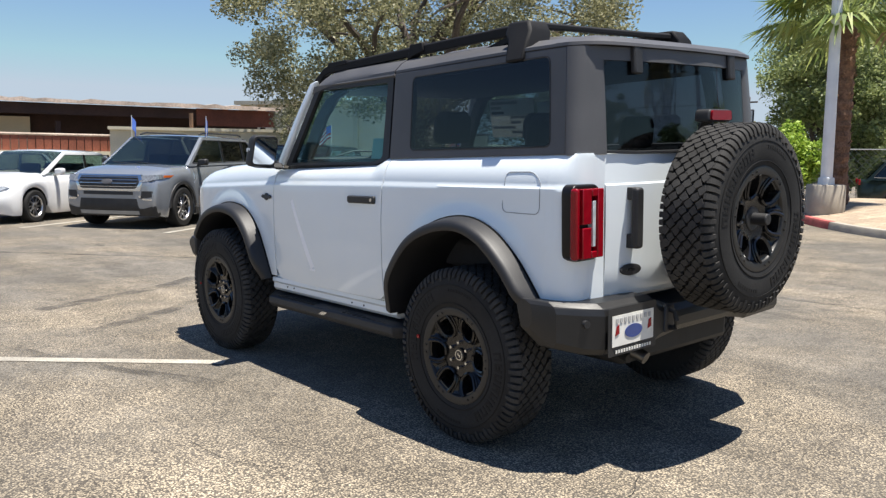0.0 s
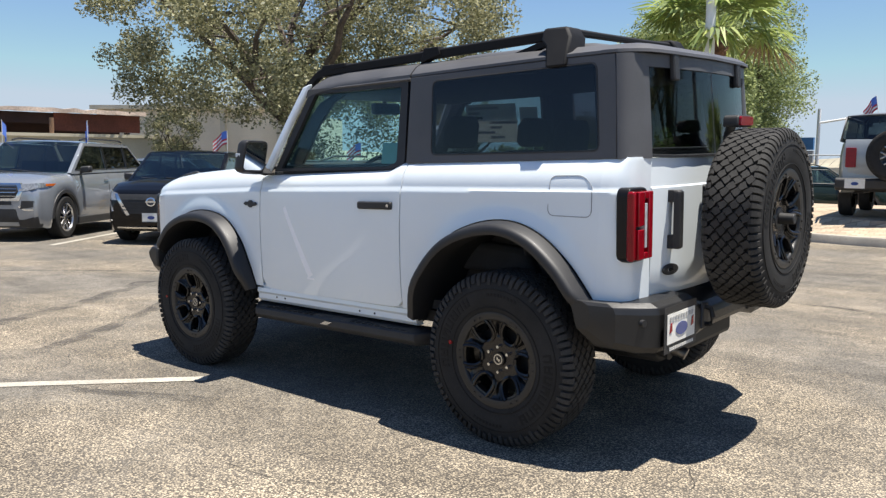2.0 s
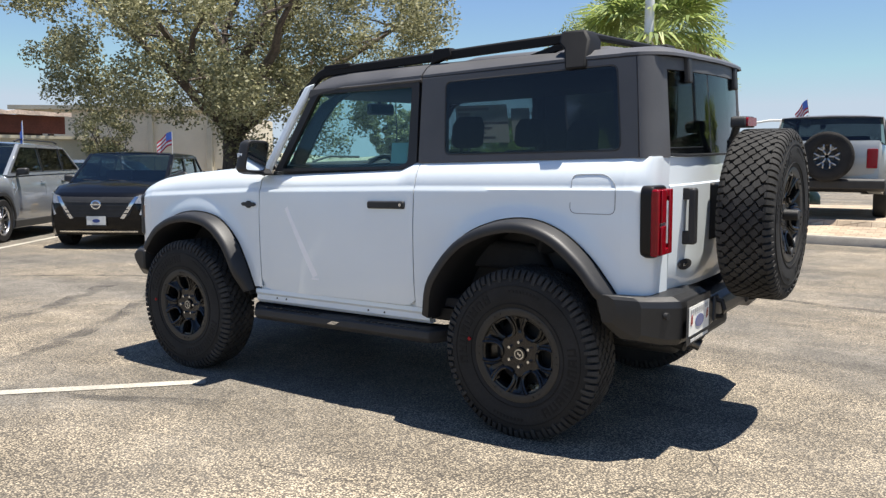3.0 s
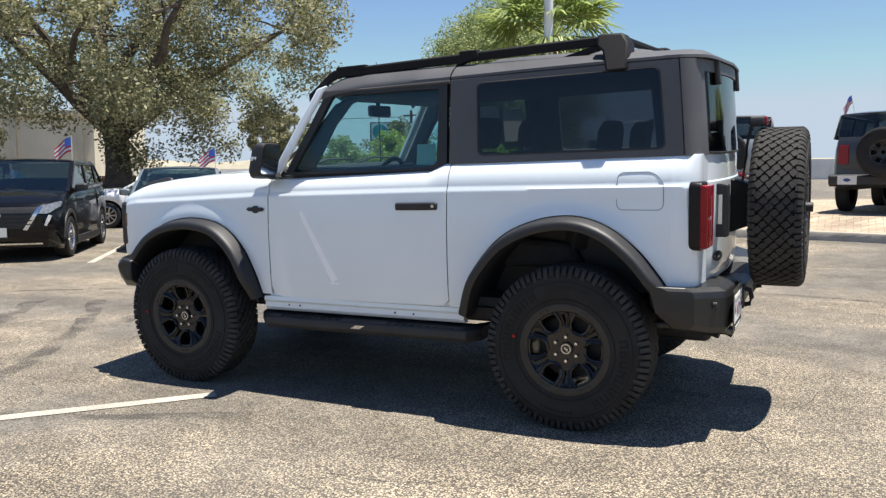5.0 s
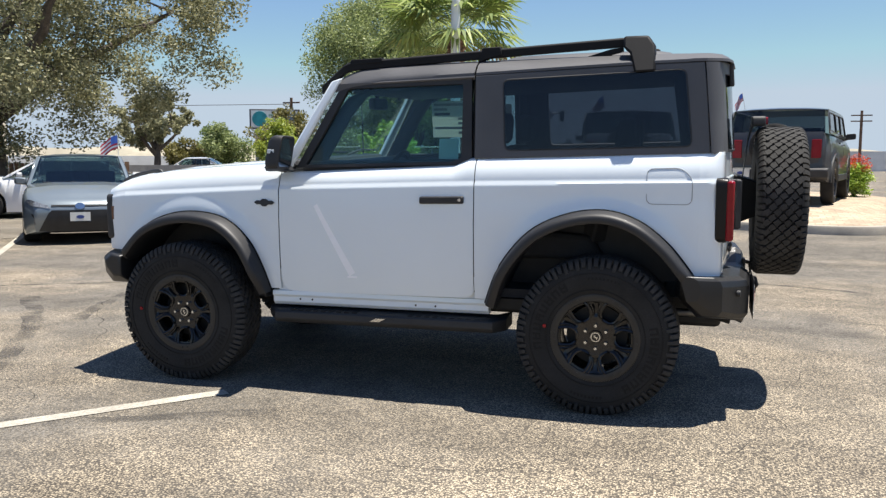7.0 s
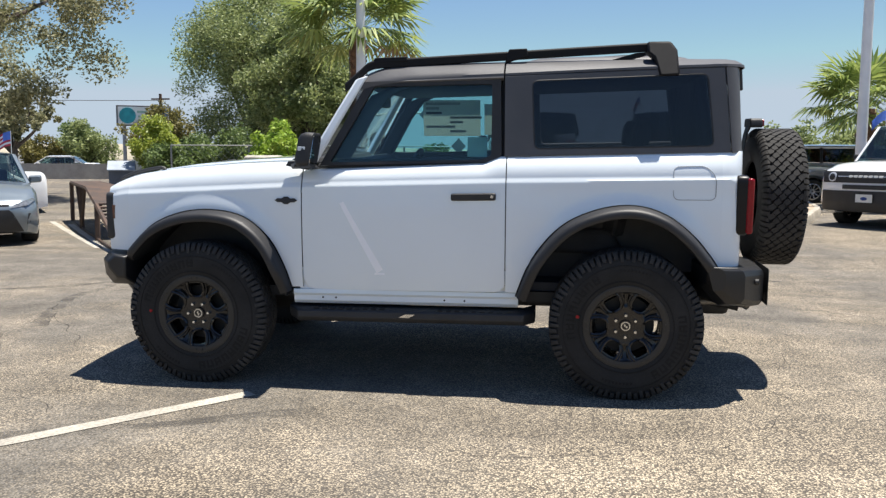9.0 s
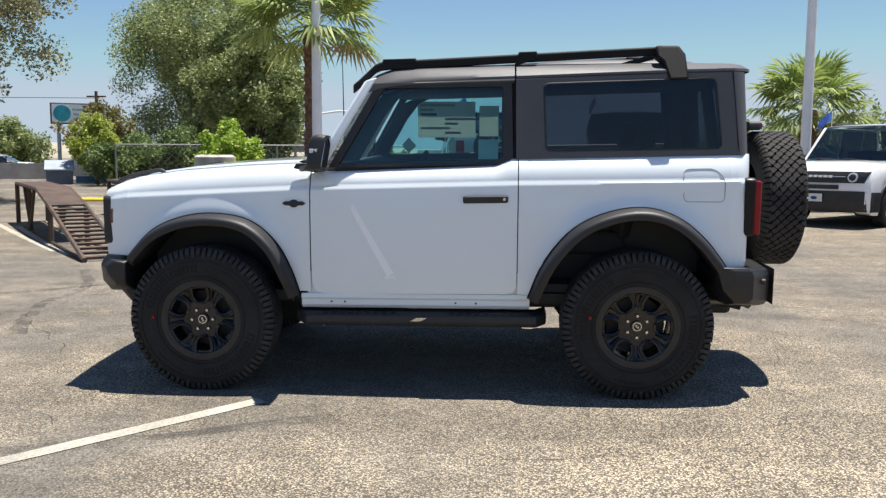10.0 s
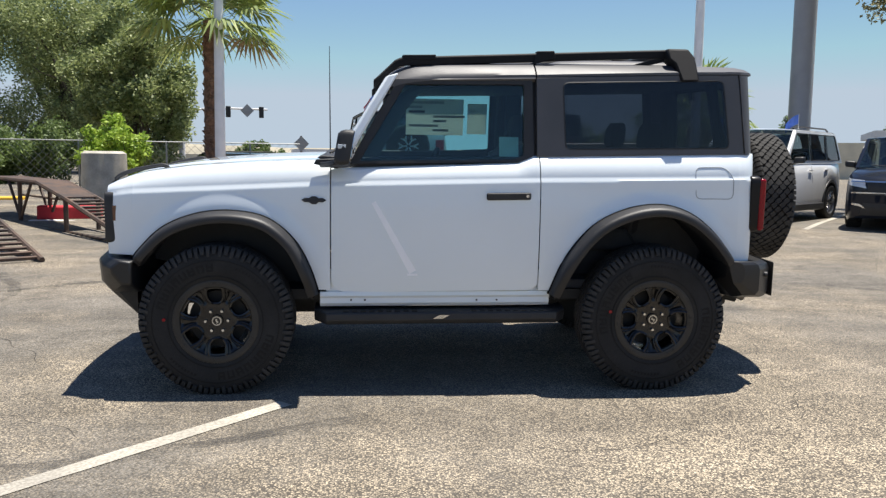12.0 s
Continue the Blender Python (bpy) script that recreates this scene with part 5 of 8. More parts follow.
TYRE, TREAD, MARKS, RIM, LIP = tyre_mesh(), tread_mesh(), mark_mesh(), rim_mesh(), lip_mesh()
CAP, RING, DISC, NUT, BEAD = (nut_mesh(k) for k in ("cap", "ring", "disc", "nut", "beadlock"))


def wheel(name, m, turn, parent=None, label="", spare=False):
    w = new(name, RIM)
    w.parent = parent
    w.matrix_basis = m @ pose(0, 0, 0, 0, turn, 0)
    if label:
        w["label"] = label
    for nm, me in (("tyre", TYRE), ("tread", TREAD), ("beadlock_ring", BEAD), ("sidewall_mark", MARKS), ("brake_disc", DISC), ("centre_cap", CAP), ("cap_mark", RING)):
        if spare and nm in ("brake_disc", "centre_cap", "cap_mark"):
            continue
        o = new(nm, me)
        o.parent = w
        if nm in ("tread", "sidewall_mark"):
            tagged(o, kind="stuff")
    for k in range(6):
        o = new("spoke_lip", LIP)
        o.parent = w
        o.matrix_basis = pose(0, 0, 0, 0, 60 * k, 0)
    if not spare:
        for k in range(6):
            o = new("lug_nut", NUT)
            o.parent = w
            a = radians(30 + 60 * k)
            o.location = (0.063 * math.cos(a), -0.078, 0.063 * math.sin(a))
    else:
        b3 = bmesh.new()
        cyl(b3, (0, 0.1, 0), (0, -0.086, 0), 0.06, 0.055, 20)
        cyl(b3, (0, -0.086, 0), (0, -0.155, 0), 0.028, 0.026, 16)
        part("spare_lock", b3, BLACK_PLASTIC, w, "black lock post of the spare wheel", bevel=0.004)
    return w


for hx, turn in ((HUB_F, 28), (HUB_R, 0)):
    wheel("wheel", pose(hx, -HUB_Y, HUB_Z), turn, suv, "black six-spoke alloy wheel with all-terrain tyre")
    wheel("wheel", pose(hx, HUB_Y, HUB_Z, 0, 0, 180), turn + 17, suv, "black six-spoke alloy wheel with all-terrain tyre")
wheel("spare_wheel", pose(2.222, -0.02, 1.112, 0, 0, 90) @ Matrix.Diagonal((1, 1.06, 1, 1)), 12, suv, "spare wheel with all-terrain tyre on the tailgate", True)
for hx, dx, dz in ((HUB_F, -0.285, 0.015), (HUB_R, -0.272, 0.055)):
    bm = bmesh.new()
    cyl(bm, (hx + dx, -HUB_Y - 0.126, HUB_Z + dz), (hx + dx, -HUB_Y - 0.1325, HUB_Z + dz), 0.010, seg=12)
    part("tyre_dot", bm, LENS_RED, suv, "small red paint dot on a tyre")

# the cabin leans in above the belt line
for ob in suv.children_recursive:
    if ob.type == "MESH" and ob.data.users == 1 and ob.matrix_basis == Matrix():
        for v in ob.data.vertices:
            v.co.y *= 1 - 0.027 * (v.co.z - 0.75) * smooth(1.30, 1.44, v.co.z)

# ---- parked cars ----
def paint(name, c, metal=0.0, rough=0.3):
    return material(name, c, rough, metal, 0.04, 1.5, 0.03, 800, 0, coat=1.0 if max(c) > 0.1 else 0.6, spec=0.5 if max(c) > 0.1 else 0.05)


PAINT_PEARL = paint("pearl_white_paint", (0.81, 0.81, 0.80))
PAINT_SILVER = paint("silver_metallic_paint", (0.27, 0.29, 0.315), 0.4, 0.22)
PAINT_BLACK = paint("black_paint", (0.003, 0.003, 0.0035))
PAINT_BLUEGREY = paint("blue_grey_paint", (0.19, 0.225, 0.25), 0.35, 0.3)
LENS_SMOKE = material("smoky_headlamp_lens", (0.26, 0.27, 0.28), 0.1, 0.3, 0.3, 30, coat=1.0)
PAINT_GREY = paint("dark_grey_paint", (0.065, 0.067, 0.072), 0.3, 0.33)
PAINT_PALE = paint("pale_grey_paint", (0.34, 0.36, 0.36), 0.1, 0.3)
PAINT_GREEN = paint("dark_green_paint", (0.012, 0.022, 0.020))
PAINT_NAVY = paint("dark_navy_paint", (0.010, 0.013, 0.022))
CAR_GLASS = glass("car_glass", (0.60, 0.68, 0.66), power=4.0, base=0.05)
CAR_GLASS_DARK = glass("dark_car_glass", (0.36, 0.38, 0.40), power=4.0, base=0.05)
CHROME = material("chrome_trim", (0.7, 0.7, 0.7), 0.15, 1.0, 0.05, 20)


def small_wheel_meshes(R, rr, width):
    bm = bmesh.new()
    lathe(bm, [(rr, -width * 0.42), (rr + 0.02, -width * 0.5), (R - 0.03, -width * 0.5), (R - 0.006, -width * 0.42), (R, -width * 0.2), (R, width * 0.2), (R - 0.006, width * 0.42), (R - 0.03, width * 0.5), (rr, width * 0.42)], 32)
    tyre = finish(bm, "tyre", RUBBER, 30)
    bm = bmesh.new()
    lathe(bm, [(0.02, -width * 0.36), (0.06, -width * 0.38), (0.07, -width * 0.34)], 20)
    lathe(bm, [(rr - 0.025, -width * 0.38), (rr - 0.012, -width * 0.47), (rr + 0.004, -width * 0.46), (rr, -width * 0.3), (rr - 0.02, width * 0.4)], 32)
    bmesh.ops.recalc_face_normals(bm, faces=bm.faces)
    bright = finish(bm, "rim", RIM_BRIGHT, 35)
    dark = bright.copy()
    dark.materials[0] = RIM_BLACK
    spokes = []
    for q in (-0.16, 0.16):
        bm = bmesh.new()
        u, v = Vector((0, 0, 1)), Vector((-1, 0, 0))
        c0, c1 = u * 0.04 + v * q * 0.12, u * (rr - 0.015) + v * q * 0.40
        w0, w1 = v * 0.016, v * 0.022
        capped(bm, [[(c - w) + Vector((0, y0, 0)), (c + w) + Vector((0, y0, 0)), (c + w * 0.7) + Vector((0, y1, 0)), (c - w * 0.7) + Vector((0, y1, 0))] for c, w, y0, y1 in ((c0, w0, -width * 0.28, -width * 0.36), (c1, w1, -width * 0.30, -width * 0.42))])
        bmesh.ops.recalc_face_normals(bm, faces=bm.faces)
        pale = finish(bm, "spoke", RIM_BRIGHT, 35)
        black = pale.copy()
        black.materials[0] = RIM_BLACK
        spokes.append((pale, black))
    bm = bmesh.new()
    cyl(bm, (0, -width * 0.2, 0), (0, -width * 0.15, 0), rr - 0.01, seg=24)
    back = finish(bm, "wheel_back", DARK_METAL, 35)
    return tyre, bright, dark, back, spokes


CAR_WHEELS = {}


def nose_bow(hw, lip, y, z):
    """How far a nose curves back towards its corners, its foot and its bonnet lip."""
    return 0.11 * (abs(y) / hw) ** 2.2 + 0.09 * smooth(0.45, 0.15, z) + 0.06 * smooth(lip - 0.2, lip, z)


def parked_car(name, label, m, L, W, H, wb, fo, R, body, belt, hood, cowl, roof, rear, clear=0.2, tum=0.17, dark_roof=None, cladding=False, bright=True, pillars=(), glass_rear=None, nose=0.80, group="parked cars"):
    """A parked car with its nose at local x = 0 and its tail at x = L.
    belt: (front, rear) heights; hood: (lip, cowl) heights; cowl: x of the screen's foot; roof: (start, end); rear: (x at belt, deck height)."""
    car = thing(name, m, label, "car", group)
    hw = W / 2
    hubs = (fo, fo + wb)
    top = [(0.0, hood[0] - 0.14), (0.05, hood[0] - 0.04), (0.16, hood[0]), (cowl * 0.55, hood[0] + (hood[1] - hood[0]) * 0.75), (cowl, hood[1]), (cowl + 0.02, belt[0]), (rear[0], belt[1]), (rear[0] + 0.03, rear[1]), (L - 0.12, rear[1] - 0.015), (L - 0.04, rear[1] - 0.06), (L, rear[1] - 0.16)]
    wid = [(0.0, hw * nose), (0.06, hw * (nose + 0.06)), (0.2, hw * 0.93), (0.45, hw * 0.975), (fo, hw * 0.99), (L * 0.5, hw), (L - fo * 0.9, hw * 0.985), (L - 0.25, hw * 0.95), (L - 0.06, hw * 0.88), (L, hw * 0.84)]
    ra = R + 0.055
    arcs = [h + ra * math.cos(math.pi * k / 14) for h in hubs for k in range(15)]
    xs = sorted({round(x, 3) for x in [0, 0.03, 0.06, 0.12, 0.2, 0.3, 0.45, cowl * 0.55, cowl, cowl + 0.02, rear[0], rear[0] + 0.03, L - 0.25, L - 0.12, L - 0.06, L - 0.03, L] + arcs + [L * k / 16 for k in range(17)] if 0 <= x <= L})

    def foot(x):
        zb = clear + 0.05 * (1 - smooth(0, 0.3, x)) + 0.08 * smooth(L - 0.35, L, x)
        for h in hubs:
            if abs(x - h) < ra:
                zb = max(zb, R + math.sqrt(ra * ra - (x - h) ** 2))
        return zb

    def ring(x):
        t, w, zb = lerp(x, top), lerp(x, wid), foot(x)
        crown = 0.03 * smooth(0.05, 0.4, x) * (1 - smooth(cowl - 0.1, cowl, x))
        half = [(0.0, t + crown), (w * 0.45, t + crown), (w * 0.80, t), (w * 0.91, t - 0.02), (w * 0.955, t - 0.07)]
        z1 = t - 0.07
        for f, k in ((0.2, 0.985), (0.45, 1.0), (0.7, 0.995), (0.9, 0.985), (1.0, 0.965)):
            half.append((w * k, z1 + (zb - z1) * f))
        half += [(w * 0.72, zb + 0.01)]
        return half
    bm = bmesh.new()
    rows = []
    for x in xs:
        h = ring(x)
        rows.append([(x, -y, z) for y, z in h[::-1]] + [(x, y, z) for y, z in h[1:]])
    vs = grid(bm, rows)
    bm.faces.new(vs[-1][::-1])
    zm = 0.5 * (rows[0][len(rows[0]) // 2][2] + rows[0][0][2])
    inner = [[(0.0, y * k, zm + (z - zm) * k) for x, y, z in rows[0]] for k in (0.08, 0.3, 0.52, 0.74, 0.9, 1.0)]
    cv = grid(bm, inner, True)
    bm.faces.new(cv[0])
    bmesh.ops.remove_doubles(bm, verts=bm.verts, dist=1e-4)
    for v in bm.verts:
        if v.co.x < 0.5:
            v.co.x += nose_bow(hw, hood[0], v.co.y, v.co.z) * (1 - smooth(0.0, 0.5, v.co.x))
    part("body", bm, body, car, solid=0.006)
    # cabin sides with window openings
    rx0, rx1 = roof
    zr = H - 0.045
    cab = dark_roof or body
    yside = lambda s, z, d=0.0: s * (hw * 0.935 - (z - belt[0]) * tum + d)
    zbelt = lambda x: belt[0] + (belt[1] - belt[0]) * (x - cowl) / (rear[0] - cowl)
    A, B, C, D = (cowl + 0.02, belt[0] - 0.03), (rx0, zr - 0.01), (rx1, zr - 0.02), (rear[0], belt[1] - 0.03)
    fx = lambda z: A[0] + (B[0] - A[0]) * (z - A[1]) / (B[1] - A[1])
    gx = lambda z: D[0] + (C[0] - D[0]) * (z - D[1]) / (C[1] - D[1])
    zl, zh = 0.035, zr - 0.06
    cuts = [None, *pillars, None]
    wins = []
    for i in range(len(cuts) - 1):
        a, b = cuts[i], cuts[i + 1]
        p = [((fx(belt[0] + zl) + 0.065) if a is None else a + 0.03, 0), ((fx(zh) + 0.055) if a is None else a + 0.03, 1), ((gx(zh) - 0.07) if b is None else b - 0.03, 1), ((gx(belt[1] + zl) - 0.09) if b is None else b - 0.03, 0)]
        wins.append(rounded([(x, zh if k else zbelt(x) + zl) for x, k in p], 0.035, 3))
    for s in (-1, 1):
        bm = bmesh.new()
        sheet(bm, [A, B, C, D], wins, lambda u, v: (u, yside(s, v), v))
        sd = part("cabin_side", bm, cab, car, solid=0.02)
        for k, w in enumerate(wins):
            bm = bmesh.new()
            slab(bm, w, lambda u, v, d: (u, yside(s, v, -d), v), 0.004)
            part("side_window", bm, glass_rear if (glass_rear and k) else CAR_GLASS, sd, "tinted side window")
            bm = bmesh.new()
            tube(bm, [(p[0], yside(s, p[1], 0.011), p[1]) for p in list(w) + [w[0]]], 0.008, 4)
            part("window_trim", bm, BLACK_PLASTIC, sd)
        for px in pillars:
            bm = bmesh.new()
            slab(bm, [(px - 0.036, zbelt(px) + zl - 0.01), (px - 0.036, zh + 0.01), (px + 0.036, zh + 0.01), (px + 0.036, zbelt(px) + zl - 0.01)], lambda u, v, d: (u, yside(s, v, 0.0125 + d), v), 0.004)
            part("pillar_cover", bm, RIM_BLACK, sd, "gloss black pillar cover")
    yr = abs(yside(1, zr)) - 0.01
    bm = bmesh.new()
    grid(bm, [[(x, y * yr, z + 0.045 * (1 - abs(y) ** 2.5) * k) for y in (-1, -0.9, -0.6, 0, 0.6, 0.9, 1)] for x, z, k in ((rx0, zr - 0.012, 0.6), (rx0 + 0.1, zr - 0.002, 0.85), ((rx0 + rx1) / 2, zr, 1), (rx1 - 0.15, zr - 0.002, 0.95), (rx1, zr - 0.02, 0.7))])
    part("roof", bm, cab, car, solid=0.02)
    bm = bmesh.new()
    yb = hw * 0.93
    grid(bm, [[(A[0] - 0.10 * (1 - f) * (1 - y * y) + (B[0] - A[0]) * f - 0.03 * f * (1 - y * y), y * (yb + (yr - yb) * f), A[1] + 0.02 + (B[1] - A[1] - 0.015) * f + 0.02 * f * (1 - y * y)) for y in (-0.955, -0.6, 0, 0.6, 0.955)] for f in (0, 0.5, 1)])
    screen = part("windscreen", bm, CAR_GLASS, car, "tinted windscreen", solid=0.005)
    for s in (-1, 1):
        bm = bmesh.new()
        grid(bm, [[(A[0] - 0.10 * (1 - f) * (1 - y * y) + (B[0] - A[0]) * f - 0.03 * f * (1 - y * y) - d, s * y * (yb + (yr - yb) * f), A[1] + 0.02 + (B[1] - A[1] - 0.015) * f + 0.02 * f * (1 - y * y)) for y, d in ((0.945, 0.0), (0.95, 0.012), (0.985, 0.012), (1.005, 0.0), (1.01, -0.05))] for f in (0, 0.5, 1)])
        part("front_pillar", bm, cab, car, solid=0.006)
    bm = bmesh.new()
    for v in (-0.42, 0.08):
        tube(bm, [(A[0] - 0.12, v * hw, A[1] + 0.03), (A[0] - 0.08, (v + 0.3) * hw, A[1] + 0.055), (A[0] - 0.02, (v + 0.58) * hw, A[1] + 0.07)], 0.008, 5)
    part("wiper", bm, BLACK_PLASTIC, screen)
    bm = bmesh.new()
    grid(bm, [[(D[0] + 0.02 + (C[0] - D[0]) * f + 0.05 * (1 - f) * (1 - y * y), y * (yb * 0.97 + (yr - yb * 0.97) * f), D[1] + 0.02 + (C[1] - D[1] - 0.02) * f) for y in (-0.95, -0.6, 0, 0.6, 0.95)] for f in (0, 0.5, 1)])
    part("rear_window", bm, glass_rear or CAR_GLASS, car, "tinted rear window", solid=0.005)
    # wheels
    key = (R, W > 1.85)
    if key not in CAR_WHEELS:
        CAR_WHEELS[key] = small_wheel_meshes(R, R * 0.66, 0.23)
    ty, br, dk, bk, sp = CAR_WHEELS[key]
    for h in hubs:
        for s in (-1, 1):
            w = new("wheel", br if bright else dk)
            w.parent = car
            w.matrix_basis = pose(h, s * (hw - 0.12), R, 0, 0, 0 if s < 0 else 180)
            new("tyre", ty).parent = w
            new("wheel_back", bk).parent = w
            for q in range(5):
                for pair in sp:
                    o = new("spoke", pair[0 if bright else 1])
                    o.parent = w
                    o.matrix_basis = pose(0, 0, 0, 0, 72 * q, 0)
            bm = bmesh.new()
            n = 15
            grid(bm, [[(h + (ra - 0.004) * math.cos(math.pi * k / (n - 1)), s * y, R + (ra - 0.004) * math.sin(math.pi * k / (n - 1))) for y in (hw * 0.96, hw * 0.55)] for k in range(n)])
            bm.faces.new([bm.verts.new((h + (ra - 0.004) * math.cos(math.pi * k / (n - 1)), s * hw * 0.55, R + (ra - 0.004) * math.sin(math.pi * k / (n - 1)))) for k in range(n)])
            part("wheel_housing", bm, BLACK_PLASTIC, car)
            if cladding:
                bm = bmesh.new()
                rows = []
                for k in range(n):
                    a = math.pi * k / (n - 1)
                    rows.append([(h + r * math.cos(a), s * (lerp(h + r * math.cos(a), wid) * 0.992 + d), R + r * math.sin(a)) for r, d in ((ra - 0.01, 0.0), (ra, 0.018), (ra + 0.055, 0.014), (ra + 0.062, -0.004))])
                grid(bm, rows)
                part("arch_moulding", bm, BLACK_PLASTIC, car)
    # underside, seats and dashboard
    bm = bmesh.new()
    box(bm, (L / 2, 0, clear + 0.08), (L * 0.86, W * 0.72, 0.1))
    part("underbody", bm, DARK_METAL, car)
    for sx, sy, sw in ((cowl + 0.95, -0.36, 0.46), (cowl + 0.95, 0.36, 0.46), (min(rear[0] - 0.5, cowl + 1.75), 0, 1.2)):
        bm = bmesh.new()
        capped(bm, [[(sx + a, sy + v * sw, z) for a, z in ((-0.35, clear + 0.15), (-0.35, clear + 0.38), (0.02, clear + 0.36), (0.16, belt[0] + 0.02), (0.20, belt[0] + 0.20), (0.30, belt[0] + 0.20), (0.24, clear + 0.15))] for v in (-0.5, 0.5)])
        part("seat", bm, CLOTH, car, "dark seat", bevel=0.03)
    bm = bmesh.new()
    capped(bm, [[(cowl + a, v * hw * 0.86, z) for a, z in ((0.0, belt[0] - 0.4), (0.0, belt[0] - 0.05), (0.3, belt[0] - 0.0), (0.42, belt[0] - 0.1), (0.4, belt[0] - 0.4))] for v in (-1, 1)])
    part("dashboard", bm, DASH, car)
    # mirrors, handles, door seams
    for s in (-1, 1):
        bm = bmesh.new()
        mx, my, mz = cowl + 0.38, s * (hw + 0.06), belt[0] + 0.05
        capped(bm, [[(mx + dx, my + s * u * k, mz + v * k) for u, v in rounded([(-0.10, -0.065), (-0.10, 0.06), (0.10, 0.075), (0.10, -0.05)], 0.04, 3)] for dx, k in ((-0.06, 0.7), (-0.03, 1), (0.05, 0.97))])
        tube(bm, [(mx, s * hw * 0.9, mz - 0.06), (mx, my, mz - 0.03)], 0.025, 6)
        part("mirror", bm, body if not cladding else BLACK_PLASTIC, car, bevel=0.004)
        for px in (*pillars[:2],):
            bm = bmesh.new()
            xx = px - 0.02
            box(bm, (xx - 0.12, s * (lerp(xx, wid) * 0.985 + 0.012), zbelt(xx) - 0.16), (0.18, 0.022, 0.028))
            part("door_handle", bm, body, car, bevel=0.006)
            bm = bmesh.new()
            tube(bm, [(xx, s * (lerp(xx, wid) * (0.955 + 0.0 * z) + 0.001), zbelt(xx) - 0.065) if z == 0 else (xx, s * (lerp(xx, wid) * 0.9965), zbelt(xx) - 0.065 - z) for z in (0, 0.25, 0.4)], 0.004, 4)
            part("door_seam", bm, BLACK_PLASTIC, car)
    if cladding:
        for s in (-1, 1):
            bm = bmesh.new()
            capped(bm, [[(x, s * y, z) for y, z in ((hw * 0.95, clear), (hw * 0.995 + 0.008, clear + 0.02), (hw * 0.995 + 0.008, clear + 0.13), (hw * 0.97, clear + 0.15))] for x in (hubs[0] + ra, hubs[1] - ra)])
            part("sill_moulding", bm, BLACK_PLASTIC, car)
    NOSES[car.name] = (wid, hw, hood[0])
    return car, dict(L=L, W=W, hw=hw, hood=hood, rear=rear, belt=belt, cowl=cowl, clear=clear, wid=wid, H=H, nose=nose, hubs=hubs, R=R)


NOSES = {}


def nose_x(car, y, z):
    """How far back the nose's skin lies at y."""
    wid, hw, lip = NOSES[car.name]
    y = abs(y) / 0.985
    bow = nose_bow(hw, lip, y, z)
    for (xa, wa), (xb, wb_) in zip(wid, wid[1:]):
        if wa >= y:
            return xa + bow * (1 - smooth(0, 0.5, xa))
        if wb_ >= y:
            xx = xa + (xb - xa) * (y - wa) / (wb_ - wa)
            return xx + bow * (1 - smooth(0, 0.5, xx))
    return 0.5


def front_piece(car, name, mat_, pts, x, thick=0.02, label="", wrap=0.0, hw=1.0, bevel=0.003):
    """A plate on a car's nose: a convex outline in (y, z), laid on the skin."""
    us = [p[0] for p in pts]
    u0, u1 = min(us) + 1e-4, max(us) - 1e-4
    n = max(10, int((u1 - u0) / 0.05))
    rows = []
    off = min(x, -0.010) if x <= 0 else -0.012
    for i in range(n + 1):
        u = u0 + (u1 - u0) * i / n
        zs = []
        for (ua, za), (ub, zb) in zip(pts, pts[1:] + pts[:1]):
            if min(ua, ub) <= u <= max(ua, ub) and abs(ub - ua) > 1e-9:
                zs.append(za + (zb - za) * (u - ua) / (ub - ua))
        if len(zs) < 2:
            continue
        lo, hi = min(zs), max(zs)
        zz = [lo + (hi - lo) * q / 4 for q in range(5)]
        front = [(nose_x(car, u, z) + off, u, z) for z in zz]
        rows.append(front + [(x_ + 0.05, y_, z_) for x_, y_, z_ in front[::-1]])
    bm = bmesh.new()
    capped(bm, rows)
    return part(name, bm, mat_, car, label, bevel=0.0)


def quad(u0, u1, z0, z1):
    return [(u0, z0), (u0, z1), (u1, z1), (u1, z0)]


def paper_plate(car, m, w=0.30, h=0.15):
    b2 = bmesh.new()
    slab(b2, quad(-w / 2 - 0.01, w / 2 + 0.01, -h / 2 - 0.01, h / 2 + 0.01), lambda u, v, d: m @ Vector((d, u, v)), 0.004)
    part("plate_frame", b2, BLACK_PLASTIC, car)
    b2 = bmesh.new()
    slab(b2, quad(-w / 2, w / 2, -h / 2 + 0.01, h / 2), lambda u, v, d: m @ Vector((d - 0.006, u, v)), 0.003)
    part("plate_paper", b2, PAPER, car, "white paper plate")
    b2 = bmesh.new()
    slab(b2, [(0.06 * math.cos(a), 0.03 * math.sin(a)) for a in (2 * math.pi * i / 16 for i in range(16))], lambda u, v, d: m @ Vector((d - 0.009, u, v)), 0.002)
    part("plate_mark", b2, BLUE_MARK, car)


def stall(n, d, turn=0.0):
    """A pose in the row of slanting stalls: n along the row, d away from the lane."""
    return pose(-7.75 + 0.796 * n - 0.605 * d, 4.15 + 0.605 * n + 0.796 * d, 0, 0, 0, 127.2 + turn)


